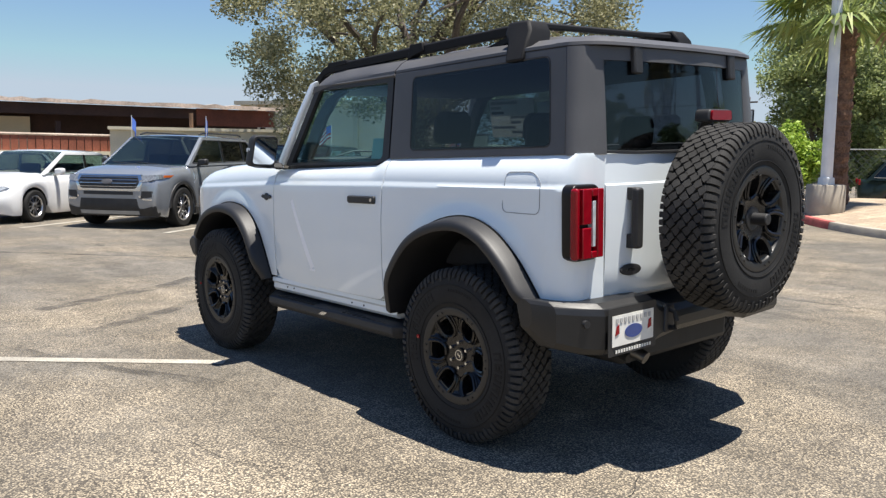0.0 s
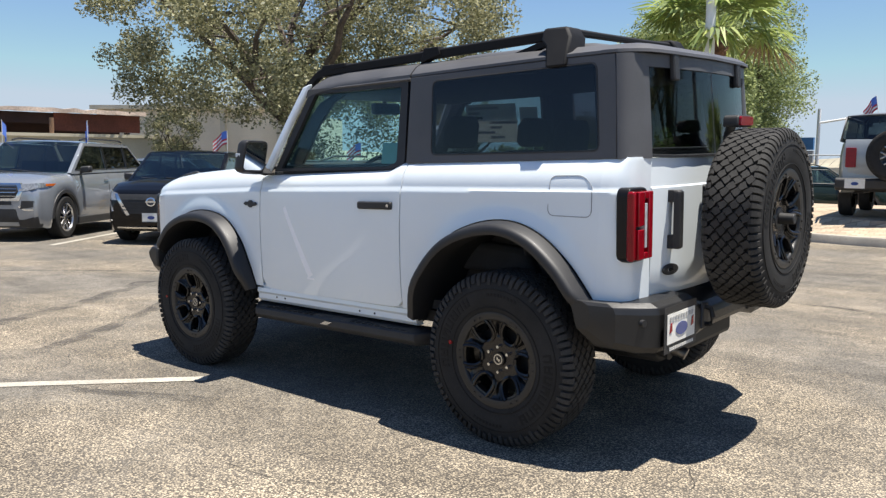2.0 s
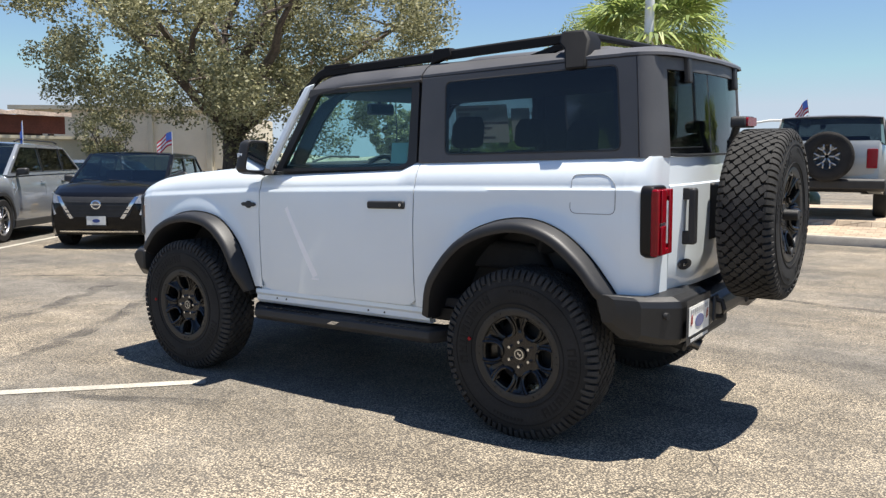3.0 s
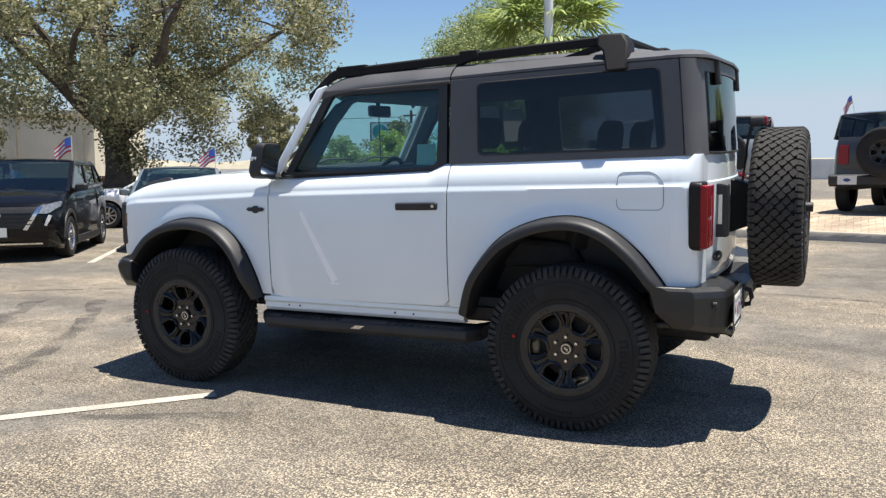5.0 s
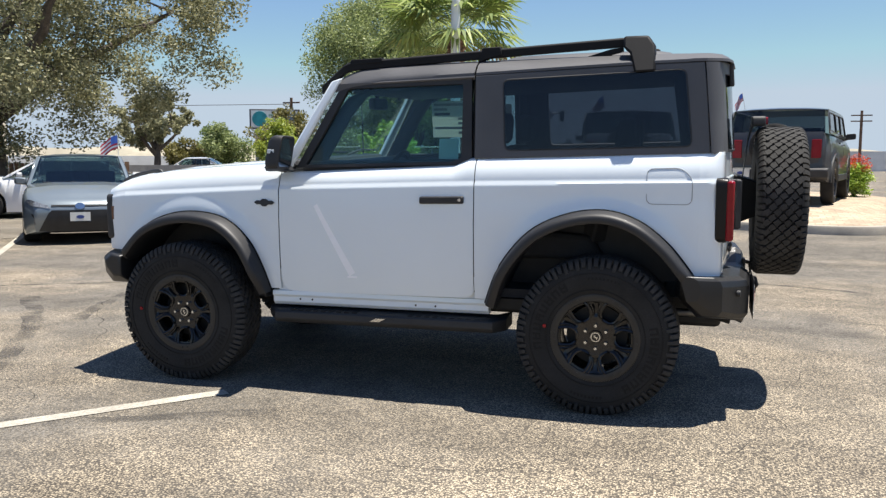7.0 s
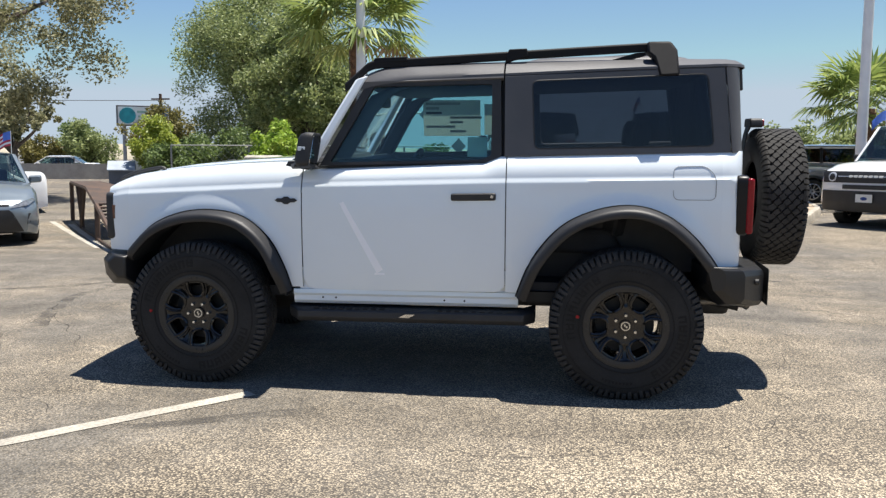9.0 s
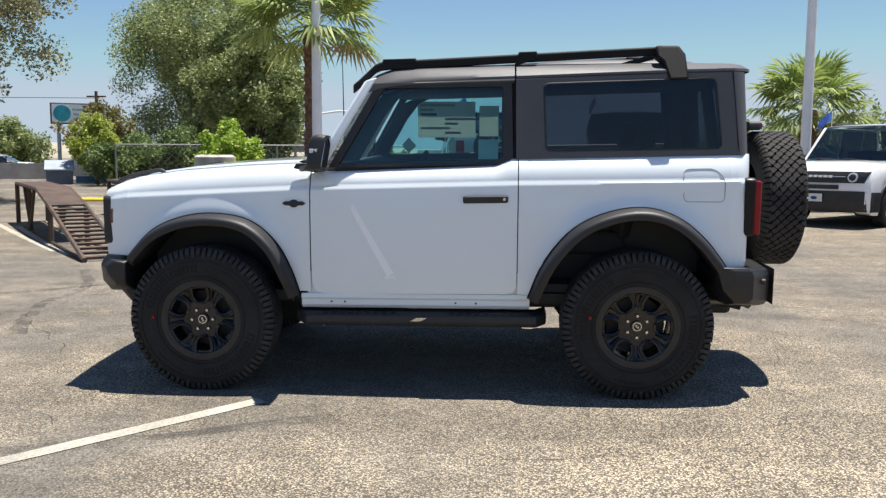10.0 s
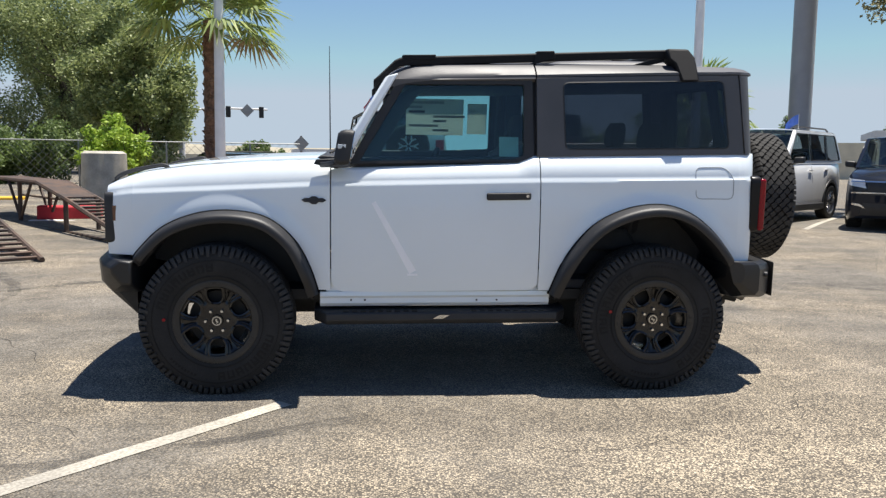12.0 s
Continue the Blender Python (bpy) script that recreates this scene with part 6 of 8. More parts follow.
# white sedan
car, k = parked_car("sedan", "white compact sedan with alloy wheels in a slanting stall", stall(-7.3, 0.2), 4.63, 1.78, 1.43, 2.70, 0.93, 0.32, PAINT_PEARL, (0.94, 0.99), (0.72, 0.96), 1.20, (2.02, 3.25), (4.02, 1.04), 0.16, pillars=(2.62, 3.5), nose=0.74)
for s in (-1, 1):
    p = [(s * 0.40, 0.60), (s * 0.42, 0.66), (s * 0.74, 0.74), (s * 0.80, 0.70), (s * 0.70, 0.64)]
    front_piece(car, "headlamp", LENS_CLEAR, p, 0.03, 0.1, "clear headlamp", 0.26, 0.8)
    front_piece(car, "lower_grille", BLACK_PLASTIC, [(s * 0.5, 0.28), (s * 0.55, 0.42), (s * 0.70, 0.44), (s * 0.72, 0.30)], 0.03, 0.08, "", 0.2, 0.8)
front_piece(car, "grille", BLACK_PLASTIC, [(-0.48, 0.24), (-0.42, 0.56), (0.42, 0.56), (0.48, 0.24)], -0.004, 0.05, "black grille", 0.05, 0.8)
paper_plate(car, pose(-0.012, 0, 0.44))
# silver three-row SUV
car, k = parked_car("large_suv", "silver three-row SUV with black cladding and two blue flags", stall(-4.32, 0.35), 5.05, 2.0, 1.77, 3.02, 0.95, 0.38, PAINT_SILVER, (1.17, 1.22), (1.02, 1.15), 1.22, (2.06, 4.05), (4.72, 1.22), 0.22, tum=0.25, cladding=True, pillars=(2.75, 3.75), glass_rear=CAR_GLASS_DARK, nose=0.86)
front_piece(car, "grille", BLACK_PLASTIC, [(-0.56, 0.74), (-0.62, 0.86), (-0.60, 0.98), (0.60, 0.98), (0.62, 0.86), (0.56, 0.74)], -0.012, 0.05, "dark slatted grille", 0.06, 0.9)
for z in (0.78, 0.84, 0.90, 0.95):
    front_piece(car, "grille_bar", CHROME, quad(-0.58, 0.58, z - 0.004, z + 0.004), -0.024, 0.02, "", 0.06, 0.9, 0.002)
front_piece(car, "emblem", PRINT_DARK, [(0.11 * math.cos(a), 0.87 + 0.045 * math.sin(a)) for a in (2 * math.pi * i / 20 for i in range(20))], -0.036, 0.02, "dark blue oval")
front_piece(car, "slot", BLACK_PLASTIC, quad(-0.50, 0.50, 0.63, 0.69), -0.010, 0.04, "", 0.05, 0.9)
front_piece(car, "lower_grille", BLACK_PLASTIC, [(-0.62, 0.36), (-0.58, 0.56), (0.58, 0.56), (0.62, 0.36)], -0.010, 0.05, "", 0.06, 0.9)
front_piece(car, "chin", BLACK_PLASTIC, [(-0.93, 0.24), (-0.95, 0.46), (-0.7, 0.38), (0.7, 0.38), (0.95, 0.46), (0.93, 0.24)], -0.011, 0.05, "black lower lip", 0.06, 0.9)
front_piece(car, "grille_frame", CHROME, [(-0.63, 0.70), (-0.68, 0.86), (-0.66, 1.0), (0.66, 1.0), (0.68, 0.86), (0.63, 0.70)], -0.0101, 0.05, "chrome grille surround", 0.06, 0.9)
front_piece(car, "skid", PAINT_SILVER, quad(-0.6, 0.6, 0.27, 0.34), -0.02, 0.05, "", 0.08, 0.9)
for s in (-1, 1):
    front_piece(car, "headlamp", LENS_SMOKE, [(s * 0.62, 0.86), (s * 0.63, 0.98), (s * 0.92, 1.0), (s * 0.95, 0.93), (s * 0.75, 0.87)], 0.0, 0.12, "clear headlamp with amber corner", 0.22, 0.95)
    front_piece(car, "marker", LENS_AMBER, quad(s * 0.935, s * 0.965, 0.945, 0.985), 0.17, 0.12, "amber corner lens", 0.10, 0.95)
    front_piece(car, "fog_recess", BLACK_PLASTIC, [(s * 0.64, 0.56), (s * 0.66, 0.70), (s * 0.86, 0.70), (s * 0.88, 0.60)], 0.005, 0.1, "", 0.12, 0.95)
    front_piece(car, "chrome_hook", CHROME, [(s * 0.60, 0.60), (s * 0.70, 0.53), (s * 0.90, 0.53), (s * 0.90, 0.56), (s * 0.72, 0.565), (s * 0.63, 0.62)], -0.004, 0.06, "", 0.12, 0.95)
    bm = bmesh.new()
    tube(bm, [(2.2, s * 0.66, 1.775), (2.4, s * 0.65, 1.815), (4.0, s * 0.64, 1.815), (4.15, s * 0.64, 1.78)], 0.018, 6)
    part("roof_rail", bm, BLACK_PLASTIC, car)
# black crossover
car, k = parked_car("crossover", "black compact crossover with a wide chrome-edged grille", stall(-1.36, 0.2), 4.30, 1.76, 1.60, 2.62, 0.88, 0.335, PAINT_BLACK, (1.06, 1.14), (0.93, 1.06), 1.05, (1.85, 3.45), (4.0, 1.15), 0.18, cladding=True, pillars=(2.45, 3.3), nose=0.80)
front_piece(car, "grille", BLACK_PLASTIC, [(-0.50, 0.52), (-0.62, 0.84), (0.62, 0.84), (0.50, 0.52)], -0.010, 0.05, "dark mesh grille", 0.06, 0.85)
for z in (0.58, 0.64, 0.70, 0.76):
    front_piece(car, "grille_bar", BLACK_PLASTIC, quad(-0.5, 0.5, z - 0.008, z + 0.008), -0.022, 0.02, "", 0.05, 0.85, 0.002)
front_piece(car, "emblem", CHROME, [(0.082 * math.cos(a), 0.72 + 0.075 * math.sin(a)) for a in (2 * math.pi * i / 20 for i in range(20))], -0.032, 0.02, "round bright emblem")
front_piece(car, "emblem_core", PRINT_DARK, [(0.06 * math.cos(a), 0.72 + 0.054 * math.sin(a)) for a in (2 * math.pi * i / 20 for i in range(20))], -0.037, 0.02)
front_piece(car, "emblem_bar", CHROME, quad(-0.085, 0.085, 0.71, 0.732), -0.04, 0.02)
front_piece(car, "lower_lip", CHROME, quad(-0.62, 0.62, 0.27, 0.295), -0.016, 0.03, "", 0.1, 0.85)
for s in (-1, 1):
    front_piece(car, "grille_edge", CHROME, [(s * 0.37, 0.50), (s * 0.59, 0.85), (s * 0.645, 0.85), (s * 0.43, 0.49)], -0.018, 0.03, "chrome bar", 0.06, 0.85)
    front_piece(car, "headlamp", LENS_SMOKE, [(s * 0.54, 0.74), (s * 0.60, 0.85), (s * 0.84, 0.92), (s * 0.86, 0.86), (s * 0.72, 0.74)], 0.0, 0.12, "swept clear headlamp", 0.28, 0.85)
    front_piece(car, "fog_recess", LENS_CLEAR, [(s * 0.66, 0.56), (s * 0.72, 0.72), (s * 0.76, 0.70), (s * 0.70, 0.55)], 0.03, 0.1, "", 0.14, 0.85)
paper_plate(car, pose(-0.02, 0, 0.46))
# blue-grey sedan
car, k = parked_car("sedan", "blue-grey compact sedan with a wide dark lower grille", stall(1.07, 1.35, 2), 4.63, 1.78, 1.46, 2.70, 0.93, 0.32, PAINT_BLUEGREY, (0.94, 0.99), (0.74, 0.96), 1.20, (2.02, 3.25), (4.02, 1.04), 0.16, tum=0.29, pillars=(2.62, 3.5), nose=0.76)
front_piece(car, "lower_grille", BLACK_PLASTIC, [(-0.62, 0.22), (-0.44, 0.56), (0.44, 0.56), (0.62, 0.22)], -0.006, 0.05, "black trapezoid grille", 0.08, 0.85)
front_piece(car, "upper_slot", BLACK_PLASTIC, quad(-0.42, 0.42, 0.62, 0.645), -0.008, 0.03, "", 0.08, 0.85)
front_piece(car, "lip", CHROME, quad(-0.45, 0.45, 0.185, 0.20), -0.012, 0.03, "", 0.05, 0.85)
for s in (-1, 1):
    front_piece(car, "headlamp", LENS_SMOKE, [(s * 0.44, 0.585), (s * 0.46, 0.635), (s * 0.76, 0.735), (s * 0.81, 0.70), (s * 0.70, 0.63)], 0.025, 0.12, "swept headlamp", 0.30, 0.82)
    front_piece(car, "fog_recess", BLACK_PLASTIC, [(s * 0.66, 0.33), (s * 0.68, 0.5), (s * 0.76, 0.5), (s * 0.78, 0.36)], 0.03, 0.1, "", 0.14, 0.85)
front_piece(car, "emblem", CHROME, [(0.075 * math.cos(a), 0.625 + 0.05 * math.sin(a)) for a in (2 * math.pi * i / 20 for i in range(20))], -0.026, 0.02, "bright oval emblem")
paper_plate(car, pose(-0.016, 0, 0.45))
# cars standing behind the row
parked_car("sedan", "white sedan standing side-on behind the row", pose(-14.9, 10.0, 0, 0, 0, 38.4), 4.7, 1.8, 1.42, 2.75, 0.95, 0.32, PAINT_PEARL, (0.94, 0.99), (0.74, 0.96), 1.25, (2.05, 3.3), (4.05, 1.04), 0.16, pillars=(2.65, 3.5))
parked_car("hatchback", "white hatchback standing behind the parked cars", pose(-19.95, 7.97, 0, 0, 0, 38.4), 4.2, 1.75, 1.5, 2.6, 0.85, 0.32, PAINT_PEARL, (0.98, 1.04), (0.78, 0.98), 1.1, (1.85, 3.4), (3.95, 1.05), 0.17, pillars=(2.45, 3.25))
# white compact SUV facing the lane, with a black grille
car, k = parked_car("compact_suv", "white boxy compact SUV with a black grille and blue flag", pose(6.14, 9.81, 0.19, 0, 0, 41.6), 4.39, 1.9, 1.88, 2.67, 0.90, 0.37, PAINT_PEARL, (1.19, 1.23), (1.07, 1.17), 1.12, (1.75, 3.95), (4.25, 1.2), 0.24, tum=0.12, cladding=True, bright=True, pillars=(2.45, 3.35), glass_rear=CAR_GLASS_DARK, nose=0.90)
front_piece(car, "grille", BLACK_PLASTIC, [(-0.87, 0.80), (-0.88, 1.0), (0.88, 1.0), (0.87, 0.80)], -0.012, 0.06, "black grille panel", 0.05, 0.9)
front_piece(car, "grille_bar", LENS_CLEAR, quad(-0.52, 0.52, 0.905, 0.918), -0.026, 0.02, "pale bar across the grille", 0.05, 0.9)
for q in range(7):
    y0 = 0.27 - q * 0.09
    front_piece(car, "grille_mark", PAPER, quad(y0 - 0.03, y0 + 0.03, 0.892, 0.932), -0.034, 0.012, "", 0.05, 0.9, 0.0)
front_piece(car, "bumper_panel", PAINT_PEARL, quad(-0.8, 0.8, 0.68, 0.765), -0.015, 0.05, "", 0.06, 0.9)
front_piece(car, "bumper_slot", BLACK_PLASTIC, quad(-0.42, 0.42, 0.69, 0.765), -0.028, 0.03, "", 0.05, 0.9)
front_piece(car, "lower_bumper", BLACK_PLASTIC, [(-0.905, 0.30), (-0.915, 0.66), (0.915, 0.66), (0.905, 0.30)], -0.02, 0.1, "black lower bumper", 0.10, 0.9)
for s in (-1, 1):
    front_piece(car, "headlamp", LENS_CLEAR, [(s * 0.64 + 0.085 * math.cos(a), 0.90 + 0.085 * math.sin(a)) for a in (2 * math.pi * i / 20 for i in range(20))], -0.018, 0.04, "round headlamp", 0.05, 0.9)
    front_piece(car, "headlamp_core", BLACK_PLASTIC, [(s * 0.64 + 0.058 * math.cos(a), 0.90 + 0.058 * math.sin(a)) for a in (2 * math.pi * i / 20 for i in range(20))], -0.026, 0.03, "", 0.05, 0.9)
    bm = bmesh.new()
    tube(bm, [(1.9, s * 0.70, 1.87), (2.1, s * 0.69, 1.915), (3.7, s * 0.69, 1.915), (3.85, s * 0.69, 1.87)], 0.018, 6)
    part("roof_rail", bm, BLACK_PLASTIC, car)
paper_plate(car, pose(-0.034, 0, 0.53))
for s in (-1, 1):
    bm = bmesh.new()
    rows = []
    for x in (0.10, 0.20, 0.30, 0.40, 0.485):
        w = lerp(x, k["wid"])
        rows.append([(x + nose_bow(k["hw"], k["hood"][0], y, z) * (1 - smooth(0.0, 0.5, x)) - 0.01, s * y, z) for y, z in ((w * 0.90, 0.27), (w + 0.010, 0.30), (w + 0.012, 0.58), (w + 0.006, 0.64), (w * 0.93, 0.65))])
    capped(bm, rows)
    part("bumper_corner", bm, BLACK_PLASTIC, car, "black bumper corner")
# dark SUV in the next stall
car, k = parked_car("large_suv", "dark navy SUV with chrome grille bars", pose(8.82, 8.1, 0.17, 0, 0, 52.6), 5.0, 1.98, 1.75, 2.98, 0.95, 0.38, PAINT_NAVY, (1.15, 1.2), (1.0, 1.13), 1.2, (2.0, 4.1), (4.7, 1.2), 0.2, cladding=True, pillars=(2.75, 3.75), glass_rear=CAR_GLASS_DARK, nose=0.84)
front_piece(car, "grille", BLACK_PLASTIC, [(-0.60, 0.66), (-0.62, 0.92), (0.62, 0.92), (0.60, 0.66)], -0.010, 0.05, "black grille", 0.06, 0.9)
for z in (0.70, 0.90):
    front_piece(car, "grille_bar", CHROME, quad(-0.85, 0.85, z - 0.012, z + 0.012), -0.022, 0.04, "chrome bar", 0.14, 0.9, 0.002)
front_piece(car, "lower_grille", BLACK_PLASTIC, [(-0.7, 0.3), (-0.66, 0.52), (0.66, 0.52), (0.7, 0.3)], -0.010, 0.05, "", 0.08, 0.9)
for s in (-1, 1):
    front_piece(car, "headlamp", LENS_CLEAR, [(s * 0.60, 0.78), (s * 0.62, 0.92), (s * 0.90, 0.95), (s * 0.93, 0.84)], 0.0, 0.12, "headlamp", 0.22, 0.95)
    front_piece(car, "chrome_hook", CHROME, [(s * 0.6, 0.42), (s * 0.68, 0.5), (s * 0.92, 0.53), (s * 0.92, 0.50), (s * 0.70, 0.46)], -0.004, 0.06, "", 0.12, 0.95)
# dark green SUV and dark sedan beyond the planter
car, k = parked_car("suv", "dark green SUV with roof rails beyond the planter", pose(-1.55, 21.08, 0, 0, 0, 205.9), 4.4, 1.78, 1.46, 2.6, 0.9, 0.32, PAINT_GREEN, (0.94, 0.99), (0.84, 0.93), 1.10, (1.8, 3.85), (4.22, 0.99), 0.18, cladding=True, pillars=(2.5, 3.4), glass_rear=CAR_GLASS_DARK)
for s in (-1, 1):
    bm = bmesh.new()
    slab(bm, quad(-0.14 + s * 0.66, 0.14 + s * 0.66, 0.84, 0.97), lambda u, v, d: (4.36 + d, u, v), 0.05)
    part("tail_lamp", bm, LENS_RED, car, "red tail lamp", bevel=0.01)
    bm = bmesh.new()
    tube(bm, [(1.95, s * 0.64, 1.44), (2.1, s * 0.64, 1.49), (3.6, s * 0.64, 1.49), (3.8, s * 0.64, 1.44)], 0.018, 6)
    part("roof_rail", bm, BLACK_PLASTIC, car)


def boxy_suv(label, m, body, bright, four_door):
    L = 4.75 if four_door else 4.35
    car, k = parked_car("offroad_suv", label, m, L, 1.93, 1.83, L - 1.82, 0.90, 0.42, body, (1.28, 1.36), (1.14, 1.26), 1.25, (1.62, L - 0.28), (L - 0.10, 1.36), 0.42, tum=0.13, dark_roof=GREY_TOP if not four_door else body, cladding=True, bright=bright, pillars=(2.45, 3.4) if four_door else (2.55,), glass_rear=CAR_GLASS_DARK, nose=0.9)
    bm = bmesh.new()
    capped(bm, [[(x, y, z) for x, z in ((L - 0.2, 0.48), (L - 0.2, 0.70), (L + 0.10, 0.70), (L + 0.14, 0.66), (L + 0.13, 0.52), (L + 0.05, 0.48))] for y in (-0.92, -0.85, 0.85, 0.92)])
    part("rear_bumper", bm, BLACK_PLASTIC, car, "black rear bumper", bevel=0.015)
    bm = bmesh.new()
    grid(bm, [[(x - 0.02 * abs(y / 0.8) ** 3, y, z) for y in (-0.80, -0.5, 0, 0.5, 0.80)] for x, z in ((L - 0.02, 0.68), (L + 0.01, 0.8), (L + 0.01, 1.25), (L - 0.03, 1.36))])
    part("tailgate", bm, body, car, solid=0.02)
    for s in (-1, 1):
        bm = bmesh.new()
        slab(bm, rounded(quad(s * 0.70 - 0.085, s * 0.70 + 0.085, 0.88, 1.22), 0.02, 3), lambda u, v, d: (L + 0.0 + d, u, v), 0.03)
        part("tail_lamp", bm, LENS_RED, car, "red tail lamp", bevel=0.006)
    sw = new("spare_wheel", RIM)
    sw.parent = car
    sw.matrix_basis = pose(L + 0.22, 0.0, 1.08, 0, 0, 90)
    sw["label"] = "spare wheel on the tailgate"
    new("tyre", TYRE).parent = sw
    o = new("tread", TREAD)
    o.parent = sw
    tagged(o, kind="stuff")
    for q in range(6):
        o = new("spoke", FORK) if bright else new("spoke_lip", LIP)
        o.parent = sw
        o.matrix_basis = pose(0, 0, 0, 0, 60 * q, 0)
    bm = bmesh.new()
    box(bm, (L + 0.06, 0, 1.08), (0.14, 0.25, 0.25))
    part("spare_carrier", bm, DARK_METAL, car)
    b2 = bmesh.new()
    slab(b2, quad(-0.16, 0.16, -0.08, 0.08), lambda u, v, d: (L + 0.142 + d, u - 0.60, v + 0.60), 0.004)
    part("plate_paper", b2, PAPER, car, "white paper plate")
    b2 = bmesh.new()
    slab(b2, [(0.06 * math.cos(a), 0.03 * math.sin(a)) for a in (2 * math.pi * i / 16 for i in range(16))], lambda u, v, d: (L + 0.148 + d, u - 0.60, v + 0.60), 0.002)
    part("plate_mark", b2, BLUE_MARK, car)
    return car


bm = bmesh.new()
for path, r in (([(0.03, 0), (0.12, 0)], 0.017), ([(0.11, 0), (0.205, 0.055)], 0.013), ([(0.11, 0), (0.205, -0.055)], 0.013)):
    tube(bm, [(x, lerp(x, RIM_FACE) - 0.012, w) for x, w in path], r, 6)
FORK = finish(bm, "spoke", RIM_BRIGHT, 35)
boxy_suv("pale grey off-road SUV with bright spare wheel on the paved island", pose(0.42, 11.5, 0.53, 0, 0, 96.0) @ pose(0, 0, 0, 0, 0, 180) @ pose(-4.62, 0, 0), PAINT_PALE, True, False)
boxy_suv("dark grey off-road SUV with black spare wheel on the paved island", pose(3.08, 11.5, 0.53, 0, 0, 77.0) @ pose(0, 0, 0, 0, 0, 180) @ pose(-4.97, 0, 0), PAINT_GREY, False, True)

# window flags on the parked cars
FLAG_BLUE = material("blue_flag_cloth", (0.10, 0.20, 0.62), 0.8, 0, 0.1, 10)
FLAG_WHITE = material("white_flag_cloth", (0.75, 0.74, 0.74), 0.8, 0, 0.05, 10)
FLAG_RED = material("red_flag_cloth", (0.5, 0.05, 0.07), 0.8, 0, 0.1, 10)


def flag(m, national, lean=20, size=0.40):
    f = thing("window_flag", m, "small striped red, white and blue flag clipped to a car window" if national else "small blue flag clipped to a car window", "flag", "window flags")
    bm = bmesh.new()
    cyl(bm, (0, 0, -0.10), (0, 0, 0.46), 0.006, seg=8)
    part("flag_pole", bm, PAPER, f, "white plastic pole")

    def cloth(name, u0, u1, v0, v1, mt, off=0.0):
        bm = bmesh.new()
        n = 8
        rows = []
        for i in range(n + 1):
            u = u0 + (u1 - u0) * i / n
            rows.append([(u * size * 0.8, 0.05 * u * math.sin(5.5 * u + 1) + off, 0.45 - size * 0.62 * v - 0.16 * u * u - 0.04 * u) for v in (v0, (v0 + v1) / 2, v1)])
        grid(bm, rows)
        part(name, bm, mt, f, solid=0.003)
    if national:
        for k in range(7):
            cloth("stripe", 0.4 if k < 4 else 0.0, 1, k / 7, (k + 1) / 7, FLAG_RED if k % 2 == 0 else FLAG_WHITE)
        cloth("canton", 0, 0.4, 0, 4 / 7, FLAG_BLUE)
    else:
        cloth("cloth", 0, 1, 0, 1, FLAG_BLUE)
    return f


def on_car(base, x, y, z, turn=0):
    return base @ pose(x, y, z, 0, 0, turn)


flag(on_car(stall(-4.32, 0.35), 2.1, 0.80, 1.70, 20), False)
flag(on_car(stall(-4.32, 0.35), 2.25, -0.80, 1.70, 30), False)
flag(on_car(stall(-1.36, 0.2), 1.95, -0.70, 1.52, 70), True)
flag(on_car(stall(1.07, 1.35, 2), 2.2, -0.66, 1.36, 70), True)
flag(on_car(pose(6.14, 9.81, 0.19, 0, 0, 41.6), 1.95, -0.78, 1.70, 110), False, size=0.3)
flag(on_car(pose(6.14, 9.81, 0.19, 0, 0, 41.6), 1.95, 0.78, 1.70, 110), False, size=0.3)
flag(pose(-0.16, 12.9, 2.28, 0, 12, 150.9), True)
flag(pose(2.62, 12.73, 2.26, 0, 12, 152.4), True, size=0.24)

# ---- lot: lines, island, poles, ramp ----
for n, d0, d1 in ((0.0, -0.05, 5.2), (2.72, -0.05, 5.2), (-2.95, -0.05, 5.2), (-5.85, -0.05, 5.2), (-8.8, -0.05, 5.2)):
    a, b = stall(n, d0).translation, stall(n, d1).translation
    stripe(a.x, a.y, b.x, b.y, 0.11)
stripe(-9.47, 10.46, -6.0, 6.2, 0.11)
stripe(7.46, 8.81, 11.23, 13.62, 0.11)
stripe(9.7, 7.18, 13.47, 11.98, 0.11)
CONCRETE = material("kerb_concrete", (0.36, 0.325, 0.27), 0.85, 0, 0.15, 3, 0.15, 120, 0.3)
RED_KERB = material("faded_red_kerb_paint", (0.42, 0.10, 0.09), 0.8, 0, 0.2, 4, 0.2, 100, 0.3)


def paver_material():
    m = material("sandy_pavers", (0.45, 0.375, 0.285), 0.85, 0, 0.18, 1.5, 0.2, 60, 0.3)
    n, l = m.node_tree.nodes, m.node_tree.links
    br = n.new("ShaderNodeTexBrick")
    br.inputs["Scale"].default_value = 1.0
    br.inputs["Brick Width"].default_value, br.inputs["Row Height"].default_value, br.inputs["Mortar Size"].default_value = 0.22, 0.11, 0.006
    br.inputs["Color1"].default_value, br.inputs["Color2"].default_value, br.inputs["Mortar"].default_value = (1, 0.97, 0.92, 1), (0.72, 0.66, 0.6, 1), (0.45, 0.4, 0.36, 1)
    co = n.new("ShaderNodeTexCoord")
    l.new(co.outputs["Object"], br.inputs["Vector"])
    b = n["Principled BSDF"]
    src = b.inputs["Base Color"].links[0].from_socket
    mul = n.new("ShaderNodeMix")
    mul.data_type, mul.blend_type = "RGBA", "MULTIPLY"
    mul.inputs[0].default_value = 1
    l.new(src, mul.inputs[6])
    l.new(br.outputs[0], mul.inputs[7])
    l.new(mul.outputs[2], b.inputs["Base Color"])
    return m


